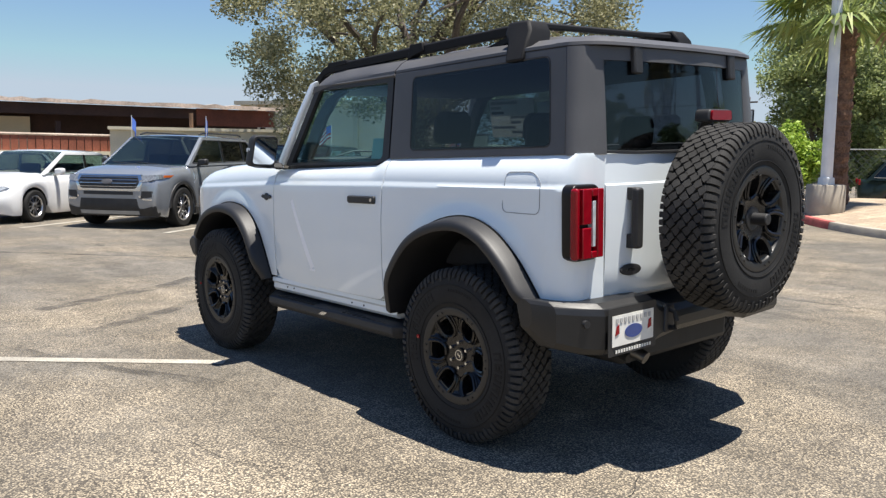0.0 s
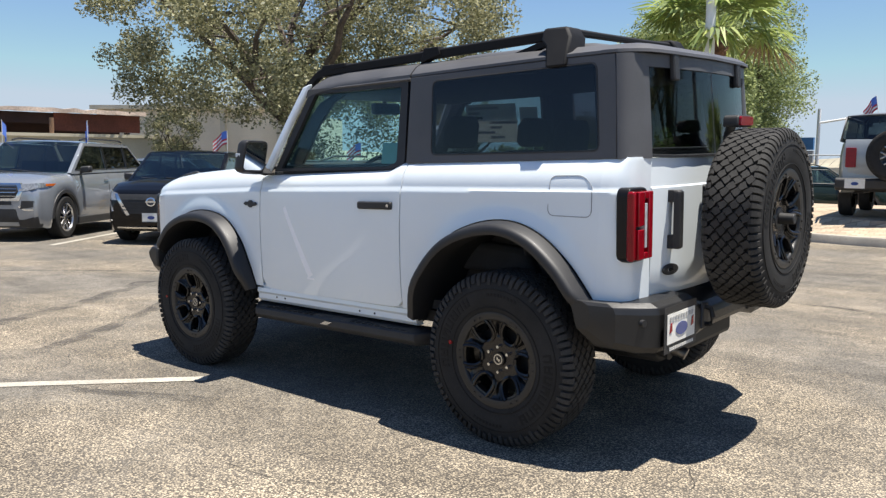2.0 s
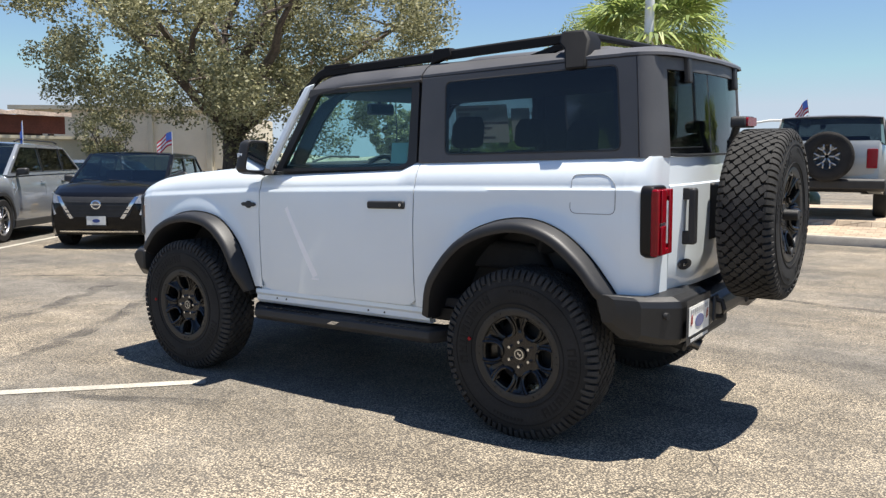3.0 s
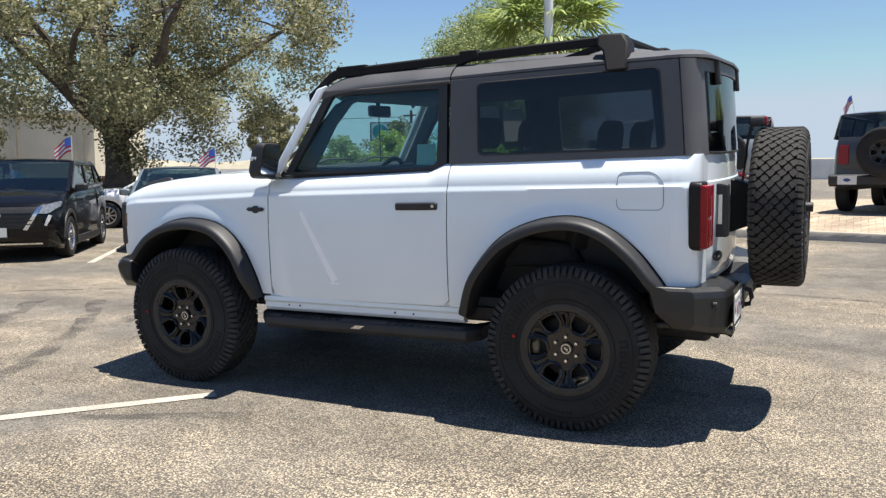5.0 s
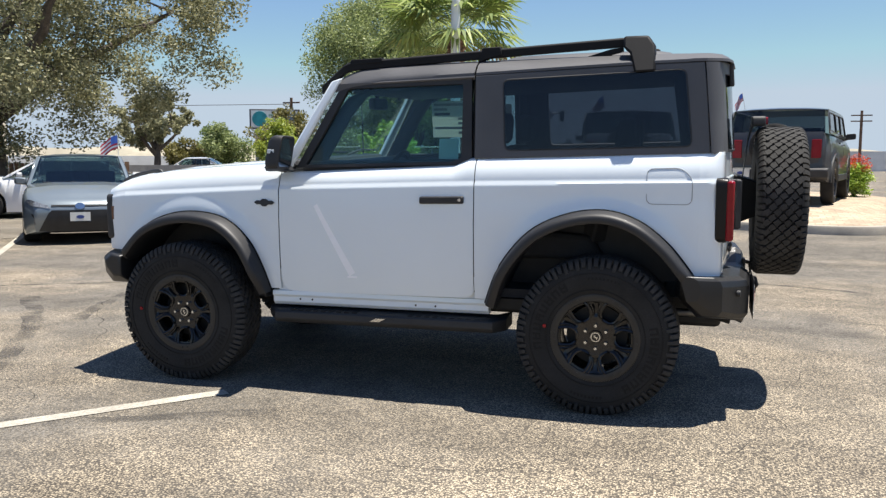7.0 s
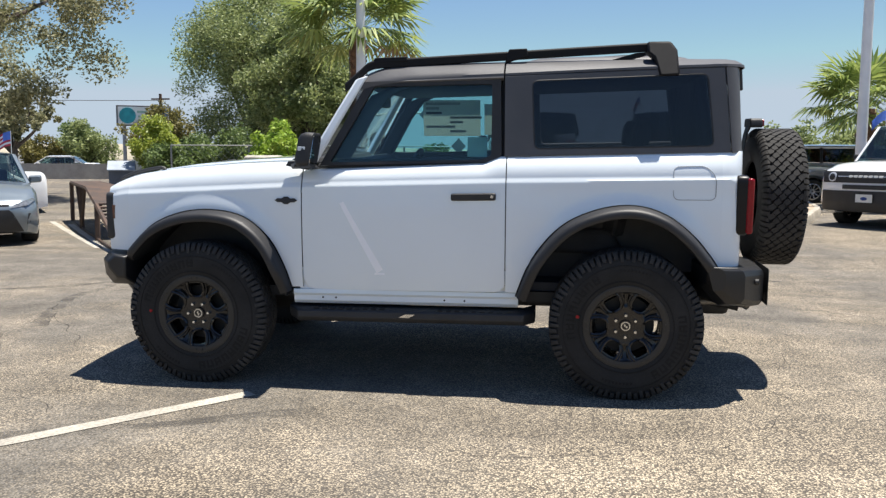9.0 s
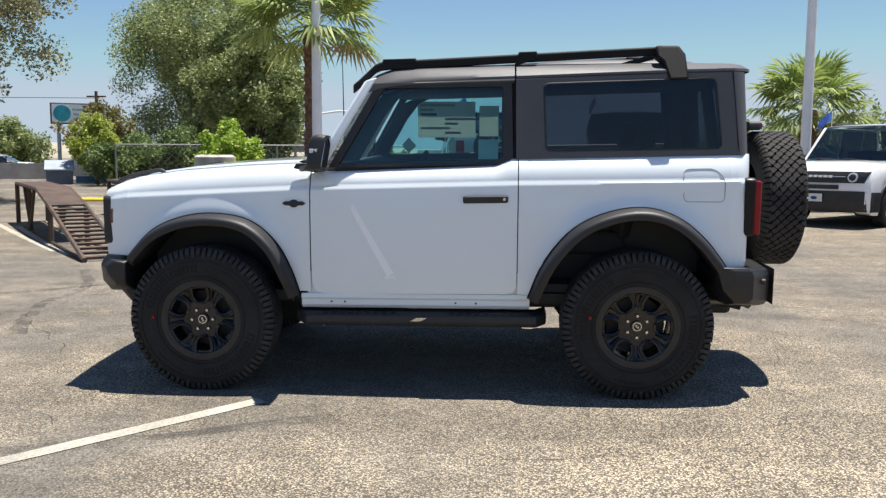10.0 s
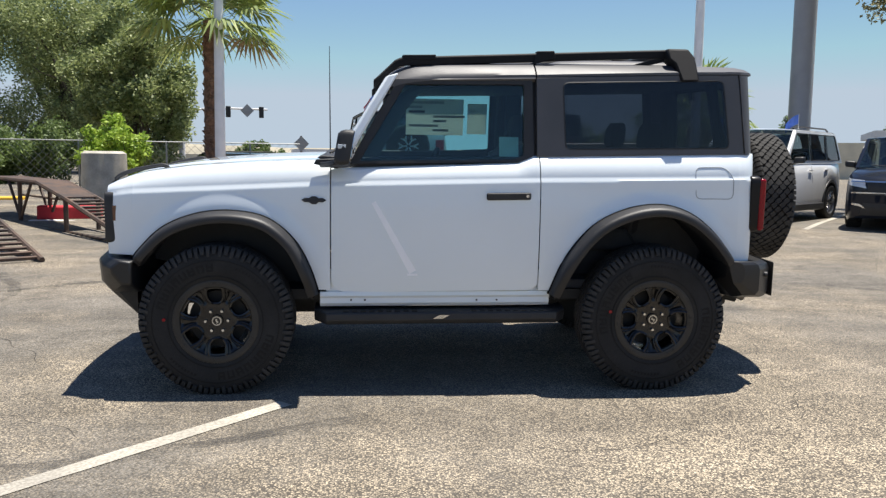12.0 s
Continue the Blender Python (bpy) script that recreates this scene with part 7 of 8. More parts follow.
EDGE = [(p.x, p.y) for p in curve([(-7.9, 17.8, 0), (-5.8, 15.3, 0), (-4.4, 13.5, 0), (-3.1, 12.1, 0), (-1.6, 11.0, 0), (0.0, 10.45, 0), (1.5, 10.2, 0), (2.8, 9.85, 0), (3.8, 9.45, 0), (4.6, 9.5, 0), (5.3, 10.3, 0), (5.9, 11.8, 0), (6.8, 14.7, 0), (7.1, 19.2, 0), (4.4, 22.1, 0), (-2.5, 19.5, 0), (-6.5, 19.8, 0), (-7.9, 17.8, 0)], 97)][:-1]
IC = Vector((1.4, 14.5))


def toward(p, k, z):
    v = Vector(p)
    d = IC - v
    v = v + d.normalized() * k if k < 1.01 else v + d * (k - 1)
    return (v.x, v.y, z)


def edge_height(p):
    return rise(*p) - 0.01


bm = bmesh.new()
grid(bm, [[toward(p, 0.13, 0.145 + edge_height(p)) for p in EDGE], [toward(p, 1.0, 0.42) for p in EDGE], [toward(p, 1.25, 0.51) for p in EDGE], [toward(p, 1.6, 0.53) for p in EDGE]], True)
bm.faces.new(bm.verts[-len(EDGE):])
tagged(part("pavement", bm, paver_material()), "sandy block paving of a raised island", "pavement", kind="structure")
bm = bmesh.new()
prof = [(0.0, -0.02), (0.012, 0.12), (0.03, 0.15), (0.14, 0.155), (0.15, 0.0)]
red = [i for i, p in enumerate(EDGE) if p[0] < -2.6 and p[1] < 16.5]
grid(bm, [[toward(p, k, z + edge_height(p)) for k, z in prof] for p in EDGE + EDGE[:1]])
tagged(part("kerb", bm, CONCRETE), "grey concrete kerb round the paved island", "kerb", kind="structure")
bm = bmesh.new()
grid(bm, [[toward(EDGE[i], k - 0.006, z + 0.006 + edge_height(EDGE[i])) for k, z in prof[:4]] for i in red if EDGE[i][1] < 16])
tagged(part("kerb_paint", bm, RED_KERB), "faded red paint on the kerb", "kerb", kind="structure")

POLE_WHITE = material("white_pole_paint", (0.80, 0.80, 0.79), 0.45, 0, 0.06, 3)
POLE_GREY = material("grey_pole_paint", (0.30, 0.31, 0.33), 0.5, 0, 0.08, 2)


def light_pole(x, y, z, h, r, base=True, lean=0.0):
    p = thing("lamp_post", pose(x, y, z), "tall white painted steel lamp post on a concrete pedestal" if base else "tall white painted steel lamp post", "lamp post", "lamp posts")
    z0 = 0.0
    if base:
        bm = bmesh.new()
        lathe(bm, [(0.001, -0.15), (0.36, -0.15), (0.38, 0.0), (0.37, 0.45), (0.35, 0.48), (0.001, 0.48)], 32)
        bmesh.ops.rotate(bm, verts=bm.verts, cent=(0, 0, 0), matrix=Matrix.Rotation(radians(90), 3, "X"))
        part("pedestal", bm, CONCRETE, p, "round concrete pedestal")
        bm = bmesh.new()
        cyl(bm, (0, 0, 0.47), (0, 0, 0.62), 0.17, 0.16, 8)
        part("base_cover", bm, POLE_WHITE, p, bevel=0.01)
        z0 = 0.55
    bm = bmesh.new()
    cyl(bm, (0, 0, z0), (lean, 0, h), r, r * 0.72, 20)
    part("pole", bm, POLE_WHITE, p)
    return p


light_pole(-3.61, 13.34, 0.47, 9.5, 0.115)
light_pole(7.63, 14.63, 0.2, 10.5, 0.12, False, 0.0)
big = thing("sign_column", pose(10.53, 15.1, 0), "thick grey steel column of a tall sign", "pole")
bm = bmesh.new()
cyl(bm, (0, 0, 0), (0, 0, 14), 0.265, 0.25, 28)
part("column", bm, POLE_GREY, big)
bm = bmesh.new()
cyl(bm, (0.325, 0.1, 0), (0.325, 0.1, 14), 0.05, seg=10)
part("conduit", bm, POLE_WHITE, big)

# ramp rack of rusty steel: two tracks with slatted ramps
RUST = material("rusty_brown_steel", (0.11, 0.07, 0.05), 0.75, 0.2, 0.3, 4, 0.25, 60, 0.3, second=(0.06, 0.045, 0.038))


def ramp(m, name_label):
    """A display ramp: a long slatted slope, a steeper plate and a level deck on legs."""
    r = thing("display_ramp", m, name_label, "ramp", "display ramps")
    W2 = 0.27
    line = [(0.0, 0.03), (2.83, 0.58), (4.3, 0.82), (7.2, 0.84)]
    top = lambda x: lerp(x, line)
    for s in (-1, 1):
        bm = bmesh.new()
        tube(bm, [(x, s * W2, z) for x, z in line], 0.038, 6)
        part("side_rail", bm, RUST, r)
        bm = bmesh.new()
        tube(bm, [(0.2, s * W2, 0.03), (7.2, s * W2, 0.03)], 0.022, 6)
        part("floor_rail", bm, RUST, r)
        for x in (2.85, 5.3, 7.15):
            bm = bmesh.new()
            tube(bm, [(x, s * W2, 0.0), (x, s * W2, top(x))], 0.042, 6)
            part("leg", bm, RUST, r)
        for x0, x1 in ((5.35, 4.6), (5.25, 6.0)):
            bm = bmesh.new()
            tube(bm, [(x0, s * W2, 0.04), (x1, s * W2, top(x1))], 0.03, 6)
            part("brace", bm, RUST, r)
    bm = bmesh.new()
    tube(bm, [(2.9, -W2, 0.48), (7.15, -W2, 0.48)], 0.022, 6)
    part("mid_rail", bm, RUST, r)
    for k in range(13):
        x = 0.12 + 0.215 * k
        bm = bmesh.new()
        box(bm, (x, 0, top(x)), (0.06, 2 * W2, 0.03), Euler((0, -0.19, 0)).to_matrix())
        part("slat", bm, RUST, r)
    bm = bmesh.new()
    capped(bm, [[(x, y, top(x) + z) for y, z in ((-W2, 0.0), (-W2, 0.03), (W2, 0.03), (W2, 0.0))] for x in (2.86, 4.3, 7.2)])
    part("deck", bm, RUST, r, "solid brown deck plate")
    return r


ramp(pose(-4.70, 5.10, 0, 0, 0, 126.3), "rusty steel display ramp with slats and a deck on legs")
ramp(pose(-3.52, 6.97, 0.02, 0, 0, 127.5), "second rusty steel display ramp beside the first")
YELLOW = material("yellow_painted_concrete", (0.72, 0.42, 0.03), 0.7, 0, 0.12, 3, 0.15, 80, 0.2)
WHITE_BLOCK = material("white_painted_concrete", (0.7, 0.69, 0.66), 0.75, 0, 0.08, 3, 0.12, 80, 0.2)
RED_BLOCK = material("red_painted_concrete", (0.5, 0.03, 0.04), 0.7, 0, 0.12, 3, 0.15, 80, 0.2)


def barrier(x0, y0, x1, y1, h, mat_, label):
    bm = bmesh.new()
    a, b = Vector((x0, y0, 0)), Vector((x1, y1, 0))
    nrm = Vector((-(b - a).y, (b - a).x, 0)).normalized()
    capped(bm, [[p + nrm * u + Vector((0, 0, z)) for u, z in ((-0.16, 0), (-0.15, h - 0.03), (-0.12, h), (0.12, h), (0.15, h - 0.03), (0.16, 0))] for p in (a, b)])
    return tagged(part("barrier", bm, mat_, bevel=0.015), label, "barrier", "painted barriers")


barrier(-10.75, 15.93, -8.9, 16.25, 0.29, YELLOW, "yellow painted concrete barrier at the lot's edge")
barrier(-6.75, 11.35, -5.6, 11.42, 0.36, RED_BLOCK, "red painted concrete barrier at the lot's edge")
barrier(-6.8, 11.0, -5.55, 11.08, 0.10, WHITE_BLOCK, "low white painted block in front of a red barrier")
barrier(-18.05, 12.86, -13.89, 16.13, 0.30, YELLOW, "yellow painted kerb block behind the parked cars")
bm = bmesh.new()
cyl(bm, (-13.0, 8.55, 0), (-13.0, 8.55, 0.42), 0.09, seg=16)
tagged(part("bollard", bm, YELLOW, bevel=0.02), "low yellow painted steel bollard behind the parked cars", "bollard")
# covered object: a tan tarpaulin over a box
bm = bmesh.new()
rows = []
for z, k in ((0, 1.0), (0.5, 0.98), (1.0, 0.97), (1.38, 0.95), (1.44, 0.80)):
    rows.append([(k * (0.50 * math.cos(a) * (1 + 0.26 * abs(math.sin(2 * a))) + 0.03 * math.sin(9 * a) * (1.3 - z)), k * (0.45 * math.sin(a) * (1 + 0.26 * abs(math.sin(2 * a))) + 0.03 * math.cos(7 * a) * (1.3 - z)), z) for a in (2 * math.pi * i / 40 for i in range(40))])
capped(bm, rows)
TARP = material("tan_tarpaulin", (0.40, 0.375, 0.32), 0.7, 0, 0.2, 3, 0.1, 40, 0.3)
ob = part("covered_box", bm, TARP)
ob.matrix_world = pose(-6.89, 16.06, 0, 0, 0, 16.2)
tagged(ob, "box-shaped object under a wrinkled tan tarpaulin", "cover")

# ---- trees ----
BARK = material("grey_brown_bark", (0.10, 0.08, 0.065), 0.9, 0, 0.3, 5, 0.35, 30, 0.6)
PALM_BARK = material("red_brown_palm_bark", (0.17, 0.095, 0.06), 0.9, 0, 0.35, 6, 0.4, 25, 0.6)
OAK_LEAF = leaf_material("grey_green_oak_leaves", (0.115, 0.125, 0.055), (0.46, 0.44, 0.26), 0.4)
GREEN_LEAF = leaf_material("fresh_green_leaves", (0.115, 0.155, 0.05), (0.41, 0.465, 0.20), 0.4)
YELLOW_LEAF = leaf_material("yellow_leaves", (0.20, 0.27, 0.035), (0.46, 0.50, 0.09))
OLIVE_LEAF = leaf_material("olive_leaves", (0.10, 0.095, 0.03), (0.26, 0.23, 0.07))
BRIGHT_LEAF = leaf_material("yellow_green_leaves", (0.20, 0.32, 0.04), (0.42, 0.55, 0.09))
FAR_LEAF = leaf_material("far_green_leaves", (0.07, 0.11, 0.035), (0.20, 0.27, 0.08))
PALM_LEAF = leaf_material("palm_green", (0.13, 0.20, 0.05), (0.42, 0.485, 0.15), 0.4)
PALM_DRY = leaf_material("dry_palm_leaf", (0.14, 0.10, 0.05), (0.26, 0.20, 0.11), 0.2)
rng = random.Random(7)


def leaf_cloud(parent, clumps, count, size, mat_, spread=1.0, droop=0.0):
    """Many small leaves scattered in clumps (centre, radius)."""
    vs, fs = [], []
    wsum = sum(r ** 2 for _, r in clumps)
    for c, r in clumps:
        for _ in range(int(count * r * r / wsum)):
            d = Vector((rng.gauss(0, 1), rng.gauss(0, 1), rng.gauss(0, 0.8)))
            d = d.normalized() * (r * (rng.random() ** 0.45) * spread)
            p = Vector(c) + d
            p.z -= droop * rng.random() * r
            a = Vector((rng.gauss(0, 1), rng.gauss(0, 1), rng.gauss(0, 0.7))).normalized()
            b = a.cross(Vector((rng.gauss(0, 1), rng.gauss(0, 1), rng.gauss(0, 1)))).normalized()
            s = size * rng.uniform(0.6, 1.35)
            i = len(vs)
            vs += [p - a * s * 0.5, p + b * s * 0.26, p + a * s * 0.5, p - b * s * 0.26]
            fs.append((i, i + 1, i + 2, i + 3))
    me = bpy.data.meshes.new("crown")
    me.from_pydata([tuple(v) for v in vs], [], fs)
    me.materials.append(mat_)
    ob = new("crown", me)
    ob.parent = parent
    tagged(ob, kind="stuff")
    return ob


def limb(bm, p0, p1, r0, r1, bend=0.15, seg=7):
    p0, p1 = Vector(p0), Vector(p1)
    n = 6
    off = Vector((rng.uniform(-1, 1), rng.uniform(-1, 1), rng.uniform(-0.3, 0.6))) * bend * (p1 - p0).length
    pts = [p0.lerp(p1, i / n) + off * math.sin(math.pi * i / n) + Vector((rng.uniform(-1, 1), rng.uniform(-1, 1), 0)) * 0.03 * (p1 - p0).length * (0 < i < n) for i in range(n + 1)]
    tube(bm, pts, [r0 + (r1 - r0) * i / n for i in range(n + 1)], seg)
    return pts


def broad_tree(name, label, x, y, trunk_h, r_trunk, crown_c, crown_r, n_limb, n_clump, leaves, leaf_size, mat_, seed, gaps=0.5, z=0.0, clump=(0.14, 0.26)):
    """A tree with a forked trunk, limbs, twigs, and a broken crown of leaf clumps round the twig ends."""
    rng.seed(seed)
    t = thing(name, pose(x, y, z), label, "tree")
    bm = bmesh.new()
    lean = Vector((rng.uniform(-0.3, 0.3), rng.uniform(-0.3, 0.3), trunk_h))
    rows = []
    for i in range(8):
        f = i / 7
        c = Vector((0, 0, 0)).lerp(lean, f) + Vector((0.08 * math.sin(3 * f), 0.08 * math.sin(2 * f + 1), 0))
        r = r_trunk * (1.35 - 0.35 * smooth(0, 0.25, f)) * (1 - 0.25 * f)
        rows.append([c + Vector((r * math.cos(a) * (1 + 0.12 * math.sin(3 * a + i)), r * math.sin(a) * (1 + 0.12 * math.cos(4 * a + i)), -0.1 * (i == 0))) for a in (2 * math.pi * k / 14 for k in range(14))])
    capped(bm, rows)
    clumps = []
    cc, cr = Vector(crown_c), Vector(crown_r)
    for i in range(n_limb):
        a = 2 * math.pi * (i + rng.uniform(-0.3, 0.3)) / n_limb
        el = rng.uniform(0.05, 1.25)
        tip = cc + Vector((cr.x * math.cos(a) * math.cos(el), cr.y * math.sin(a) * math.cos(el), cr.z * math.sin(el) * rng.uniform(0.6, 1.0) - 0.25 * cr.z)) * rng.uniform(0.62, 0.85)
        pts = limb(bm, lean * rng.uniform(0.75, 1.0), tip, r_trunk * rng.uniform(0.35, 0.6), r_trunk * 0.10, 0.16)
        for j in range(5):
            b0 = pts[rng.randint(2, 6)]
            d = Vector((rng.gauss(0, 1), rng.gauss(0, 1), rng.gauss(0.1, 0.7))).normalized()
            b1 = b0 + Vector((d.x * cr.x, d.y * cr.y, d.z * cr.z)) * rng.uniform(0.18, 0.42)
            limb(bm, b0, b1, r_trunk * 0.12, r_trunk * 0.025, 0.2, 5)
            clumps.append((b1, min(cr) * rng.uniform(*clump)))
        clumps.append((tip, min(cr) * rng.uniform(*clump)))
    while len(clumps) < n_clump:
        d = Vector((rng.gauss(0, 1), rng.gauss(0, 1), rng.gauss(0, 1))).normalized() * (rng.random() ** (1 / 3) if rng.random() < gaps else rng.uniform(0.75, 1.0))
        p = cc + Vector((d.x * cr.x, d.y * cr.y, d.z * cr.z))
        if noise.noise(p * 0.35 + Vector((seed, 0, 0))) < -0.12:
            continue
        clumps.append((p, min(cr) * rng.uniform(*clump)))
    part("trunk", bm, BARK, t, "forked trunk with limbs")
    leaf_cloud(t, clumps, leaves, leaf_size, mat_)
    return t


broad_tree("oak_tree", "broad oak with sparse grey-green leaves and dark limbs", -17.7, 14.11, 2.9, 0.42, (0.6, 0.2, 5.9), (6.6, 6.6, 4.3), 13, 230, 120000, 0.115, OAK_LEAF, 3, clump=(0.09, 0.21))
broad_tree("oak_tree", "smaller oak beyond a fence", -31.87, 41.6, 2.1, 0.24, (0, 0, 4.1), (2.9, 2.9, 1.6), 9, 70, 14000, 0.2, OAK_LEAF, 5)
broad_tree("leafy_tree", "large fresh green tree behind the palms", -17.61, 48.24, 2.0, 0.45, (0, 0, 7.0), (5.6, 5.4, 6.5), 14, 260, 125000, 0.175, GREEN_LEAF, 11, 0.4, clump=(0.15, 0.28))
broad_tree("leafy_tree", "large green tree behind the planter", -7.97, 22.47, 0.8, 0.20, (0.15, 0, 3.3), (1.9, 1.9, 3.0), 9, 120, 30000, 0.14, GREEN_LEAF, 12, 0.35, clump=(0.16, 0.30))
for sx, sy, h, w, sd in ((-12.6, 27.6, 2.6, 1.5, 61), (-14.6, 27.2, 2.3, 1.4, 62), (-16.4, 33.0, 2.5, 1.5, 63)):
    broad_tree("shrub", "dense dark green shrub behind the wire fence", sx, sy, 0.4, 0.08, (0, 0, h * 0.5), (w, w, h * 0.5), 7, 60, 9000, 0.15, FAR_LEAF, sd, clump=(0.22, 0.4))
broad_tree("shrub", "bright yellow-green young tree by the fence", -7.61, 19.54, 0.5, 0.06, (0, 0, 1.75), (1.0, 1.0, 1.1), 7, 45, 6500, 0.15, BRIGHT_LEAF, 17, clump=(0.2, 0.36))
broad_tree("shrub", "tall sparse grey-green shrub in front of the tan wall", -19.75, 10.95, 0.8, 0.06, (0, 0, 2.5), (1.2, 1.2, 1.5), 9, 40, 3600, 0.10, OAK_LEAF, 18, clump=(0.12, 0.26))
broad_tree("tree", "yellowish green tree by the road", -16.6, 29.2, 0.8, 0.10, (0, 0, 1.9), (1.15, 1.0, 1.15), 7, 70, 8000, 0.14, YELLOW_LEAF, 19, clump=(0.2, 0.36))
broad_tree("tree", "olive brown tree behind a yellowish one", -18.9, 33.6, 0.9, 0.10, (0.5, 0, 2.3), (1.7, 1.4, 1.6), 7, 80, 9500, 0.16, OLIVE_LEAF, 20, clump=(0.2, 0.36))
for sx, sy, h, w, sd, lf in ((-34.3, 54.5, 4.25, 2.2, 21, GREEN_LEAF), (-36.6, 56.2, 4.3, 1.5, 22, FAR_LEAF), (-37.4, 53.2, 3.3, 1.5, 23, OLIVE_LEAF), (-22.51, 57.25, 3.0, 3.0, 24, FAR_LEAF), (-8.66, 61.74, 2.6, 2.0, 25, FAR_LEAF)):
    broad_tree("tree", "distant green tree beyond the road", sx, sy, 0.9, 0.14, (0, 0, h * 0.46), (w, w, h * 0.46), 6, 75, 9000, 0.24, lf, sd, clump=(0.24, 0.42))


def fan_frond(vs, fs, base, d, up, length, fan, n, droop):
    """A fan palm leaf: a stalk and a pleated fan of blades with split, drooping tips."""
    d = d.normalized()
    side = d.cross(up).normalized()
    nrm = side.cross(d).normalized()
    hub = base + d * length
    i = len(vs)
    w = 0.022
    vs += [base - side * w, base + side * w, hub + side * w * 0.6, hub - side * w * 0.6]
    fs.append((i, i + 1, i + 2, i + 3))
    for k in range(n):
        a = radians(-115 + 230 * k / (n - 1))
        v = d * math.cos(a) + side * math.sin(a)
        L = fan * (0.72 + 0.28 * math.cos(a * 0.7)) * rng.uniform(0.9, 1.08)
        wv = v.cross(nrm).normalized() * (L * 0.045)
        lift = nrm * (0.02 if k % 2 else -0.02)
        m1 = hub + v * L * 0.55 + lift + Vector((0, 0, -droop * 0.12 * L))
        tip = hub + v * L * 0.97 + Vector((0, 0, -droop * L * rng.uniform(0.3, 0.65)))
        i = len(vs)
        vs += [hub, m1 - wv, tip, m1 + wv]
        fs.append((i, i + 1, i + 2, i + 3))


def fan_palm(label, x, y, z, h, r, n_frond, length, fan, seed, dry=5):
    rng.seed(seed)
    t = thing("palm_tree", pose(x, y, z), label, "palm", "fan palms")
    bm = bmesh.new()
    rows = []
    n = int(h / 0.11)
    for i in range(n + 1):
        f = i / n
        rr = r * (1.25 - 0.25 * smooth(0, 0.2, f)) * (1.0 + (0.10 if i % 2 else -0.04))
        rows.append([(rr * math.cos(a) * (1 + 0.06 * rng.uniform(-1, 1)), rr * math.sin(a) * (1 + 0.06 * rng.uniform(-1, 1)), h * f) for a in (2 * math.pi * k / 16 + (i % 2) * 0.2 for k in range(16))])
    capped(bm, rows)
    for i in range(int(h * 26)):
        a, zz = rng.uniform(0, 2 * math.pi), rng.uniform(0.1, h * 0.98)
        u = Vector((math.cos(a), math.sin(a), 0))
        v = Vector((-math.sin(a), math.cos(a), 0))
        p = u * r * 0.95 + Vector((0, 0, zz))
        q = p + u * r * rng.uniform(0.25, 0.5) + Vector((0, 0, rng.uniform(0.06, 0.14)))
        w = r * rng.uniform(0.18, 0.3)
        a1, a2, a3 = bm.verts.new(p - v * w), bm.verts.new(p + v * w), bm.verts.new(q)
        a4 = bm.verts.new(p + u * 0.03 + Vector((0, 0, 0.1)))
        bm.faces.new((a1, a2, a3))
        bm.faces.new((a1, a3, a4))
        bm.faces.new((a2, a4, a3))
    part("trunk", bm, PALM_BARK, t, "rough trunk with cut leaf stubs", angle=20)
    for k in range(n_frond):
        vs, fs = [], []
        a = 2.4 * k + rng.uniform(-0.3, 0.3)
        el = lerp(k / n_frond, [(0, 1.25), (0.4, 0.6), (0.75, 0.15), (1, -0.3)]) + rng.uniform(-0.15, 0.15)
        d = Vector((math.cos(a) * math.cos(el), math.sin(a) * math.cos(el), math.sin(el)))
        fan_frond(vs, fs, Vector((0, 0, h * 0.985)) + d * r * 0.5, d, Vector((0, 0, 1)), length * rng.uniform(0.85, 1.1), fan * rng.uniform(0.85, 1.1), 26, 0.5 + 0.5 * (k / n_frond))
        me = bpy.data.meshes.new("frond")
        me.from_pydata([tuple(v) for v in vs], [], fs)
        me.materials.append(PALM_LEAF if k < n_frond - dry else PALM_DRY)
        new("frond", me).parent = t
    return t


fan_palm("tall fan palm with a rough red-brown trunk", -4.0, 14.7, 0.5, 4.0, 0.19, 38, 0.98, 1.1, 31, 1)
fan_palm("fan palm with wide green fronds behind the parked cars", 8.38, 16.6, 0.2, 2.45, 0.19, 30, 0.82, 1.0, 33, 1)

broad_tree("tree", "tree whose lowest twigs hang over the parked cars", 13.54, 12.98, 3.2, 0.25, (0, 0, 6.5), (3.3, 3.3, 2.2), 9, 80, 16000, 0.14, OAK_LEAF, 41)

# ---- buildings and fences ----
ROOF_TILE = material("pale_terracotta_edge", (0.50, 0.40, 0.33), 0.85, 0, 0.25, 1.2, 0.2, 14, 0.4)
BROWN_WALL = material("red_brown_boards", (0.20, 0.062, 0.035), 0.7, 0, 0.25, 1.0, 0.2, 20, 0.3)
DARK_WALL = material("dark_brown_boards", (0.055, 0.028, 0.022), 0.75, 0, 0.25, 1.0, 0.2, 20, 0.3)
TAN_WALL = material("tan_stucco", (0.62, 0.56, 0.42), 0.9, 0, 0.1, 1.0, 0.1, 60, 0.2)
BEIGE_WALL = material("beige_stucco", (0.74, 0.66, 0.50), 0.9, 0, 0.08, 0.6, 0.1, 60, 0.2)
FENCE_WOOD = material("brown_fence_wood", (0.16, 0.095, 0.06), 0.85, 0, 0.3, 3, 0.25, 30, 0.3)
WIRE = material("galvanised_wire", (0.30, 0.31, 0.31), 0.5, 0.5, 0.1, 20)


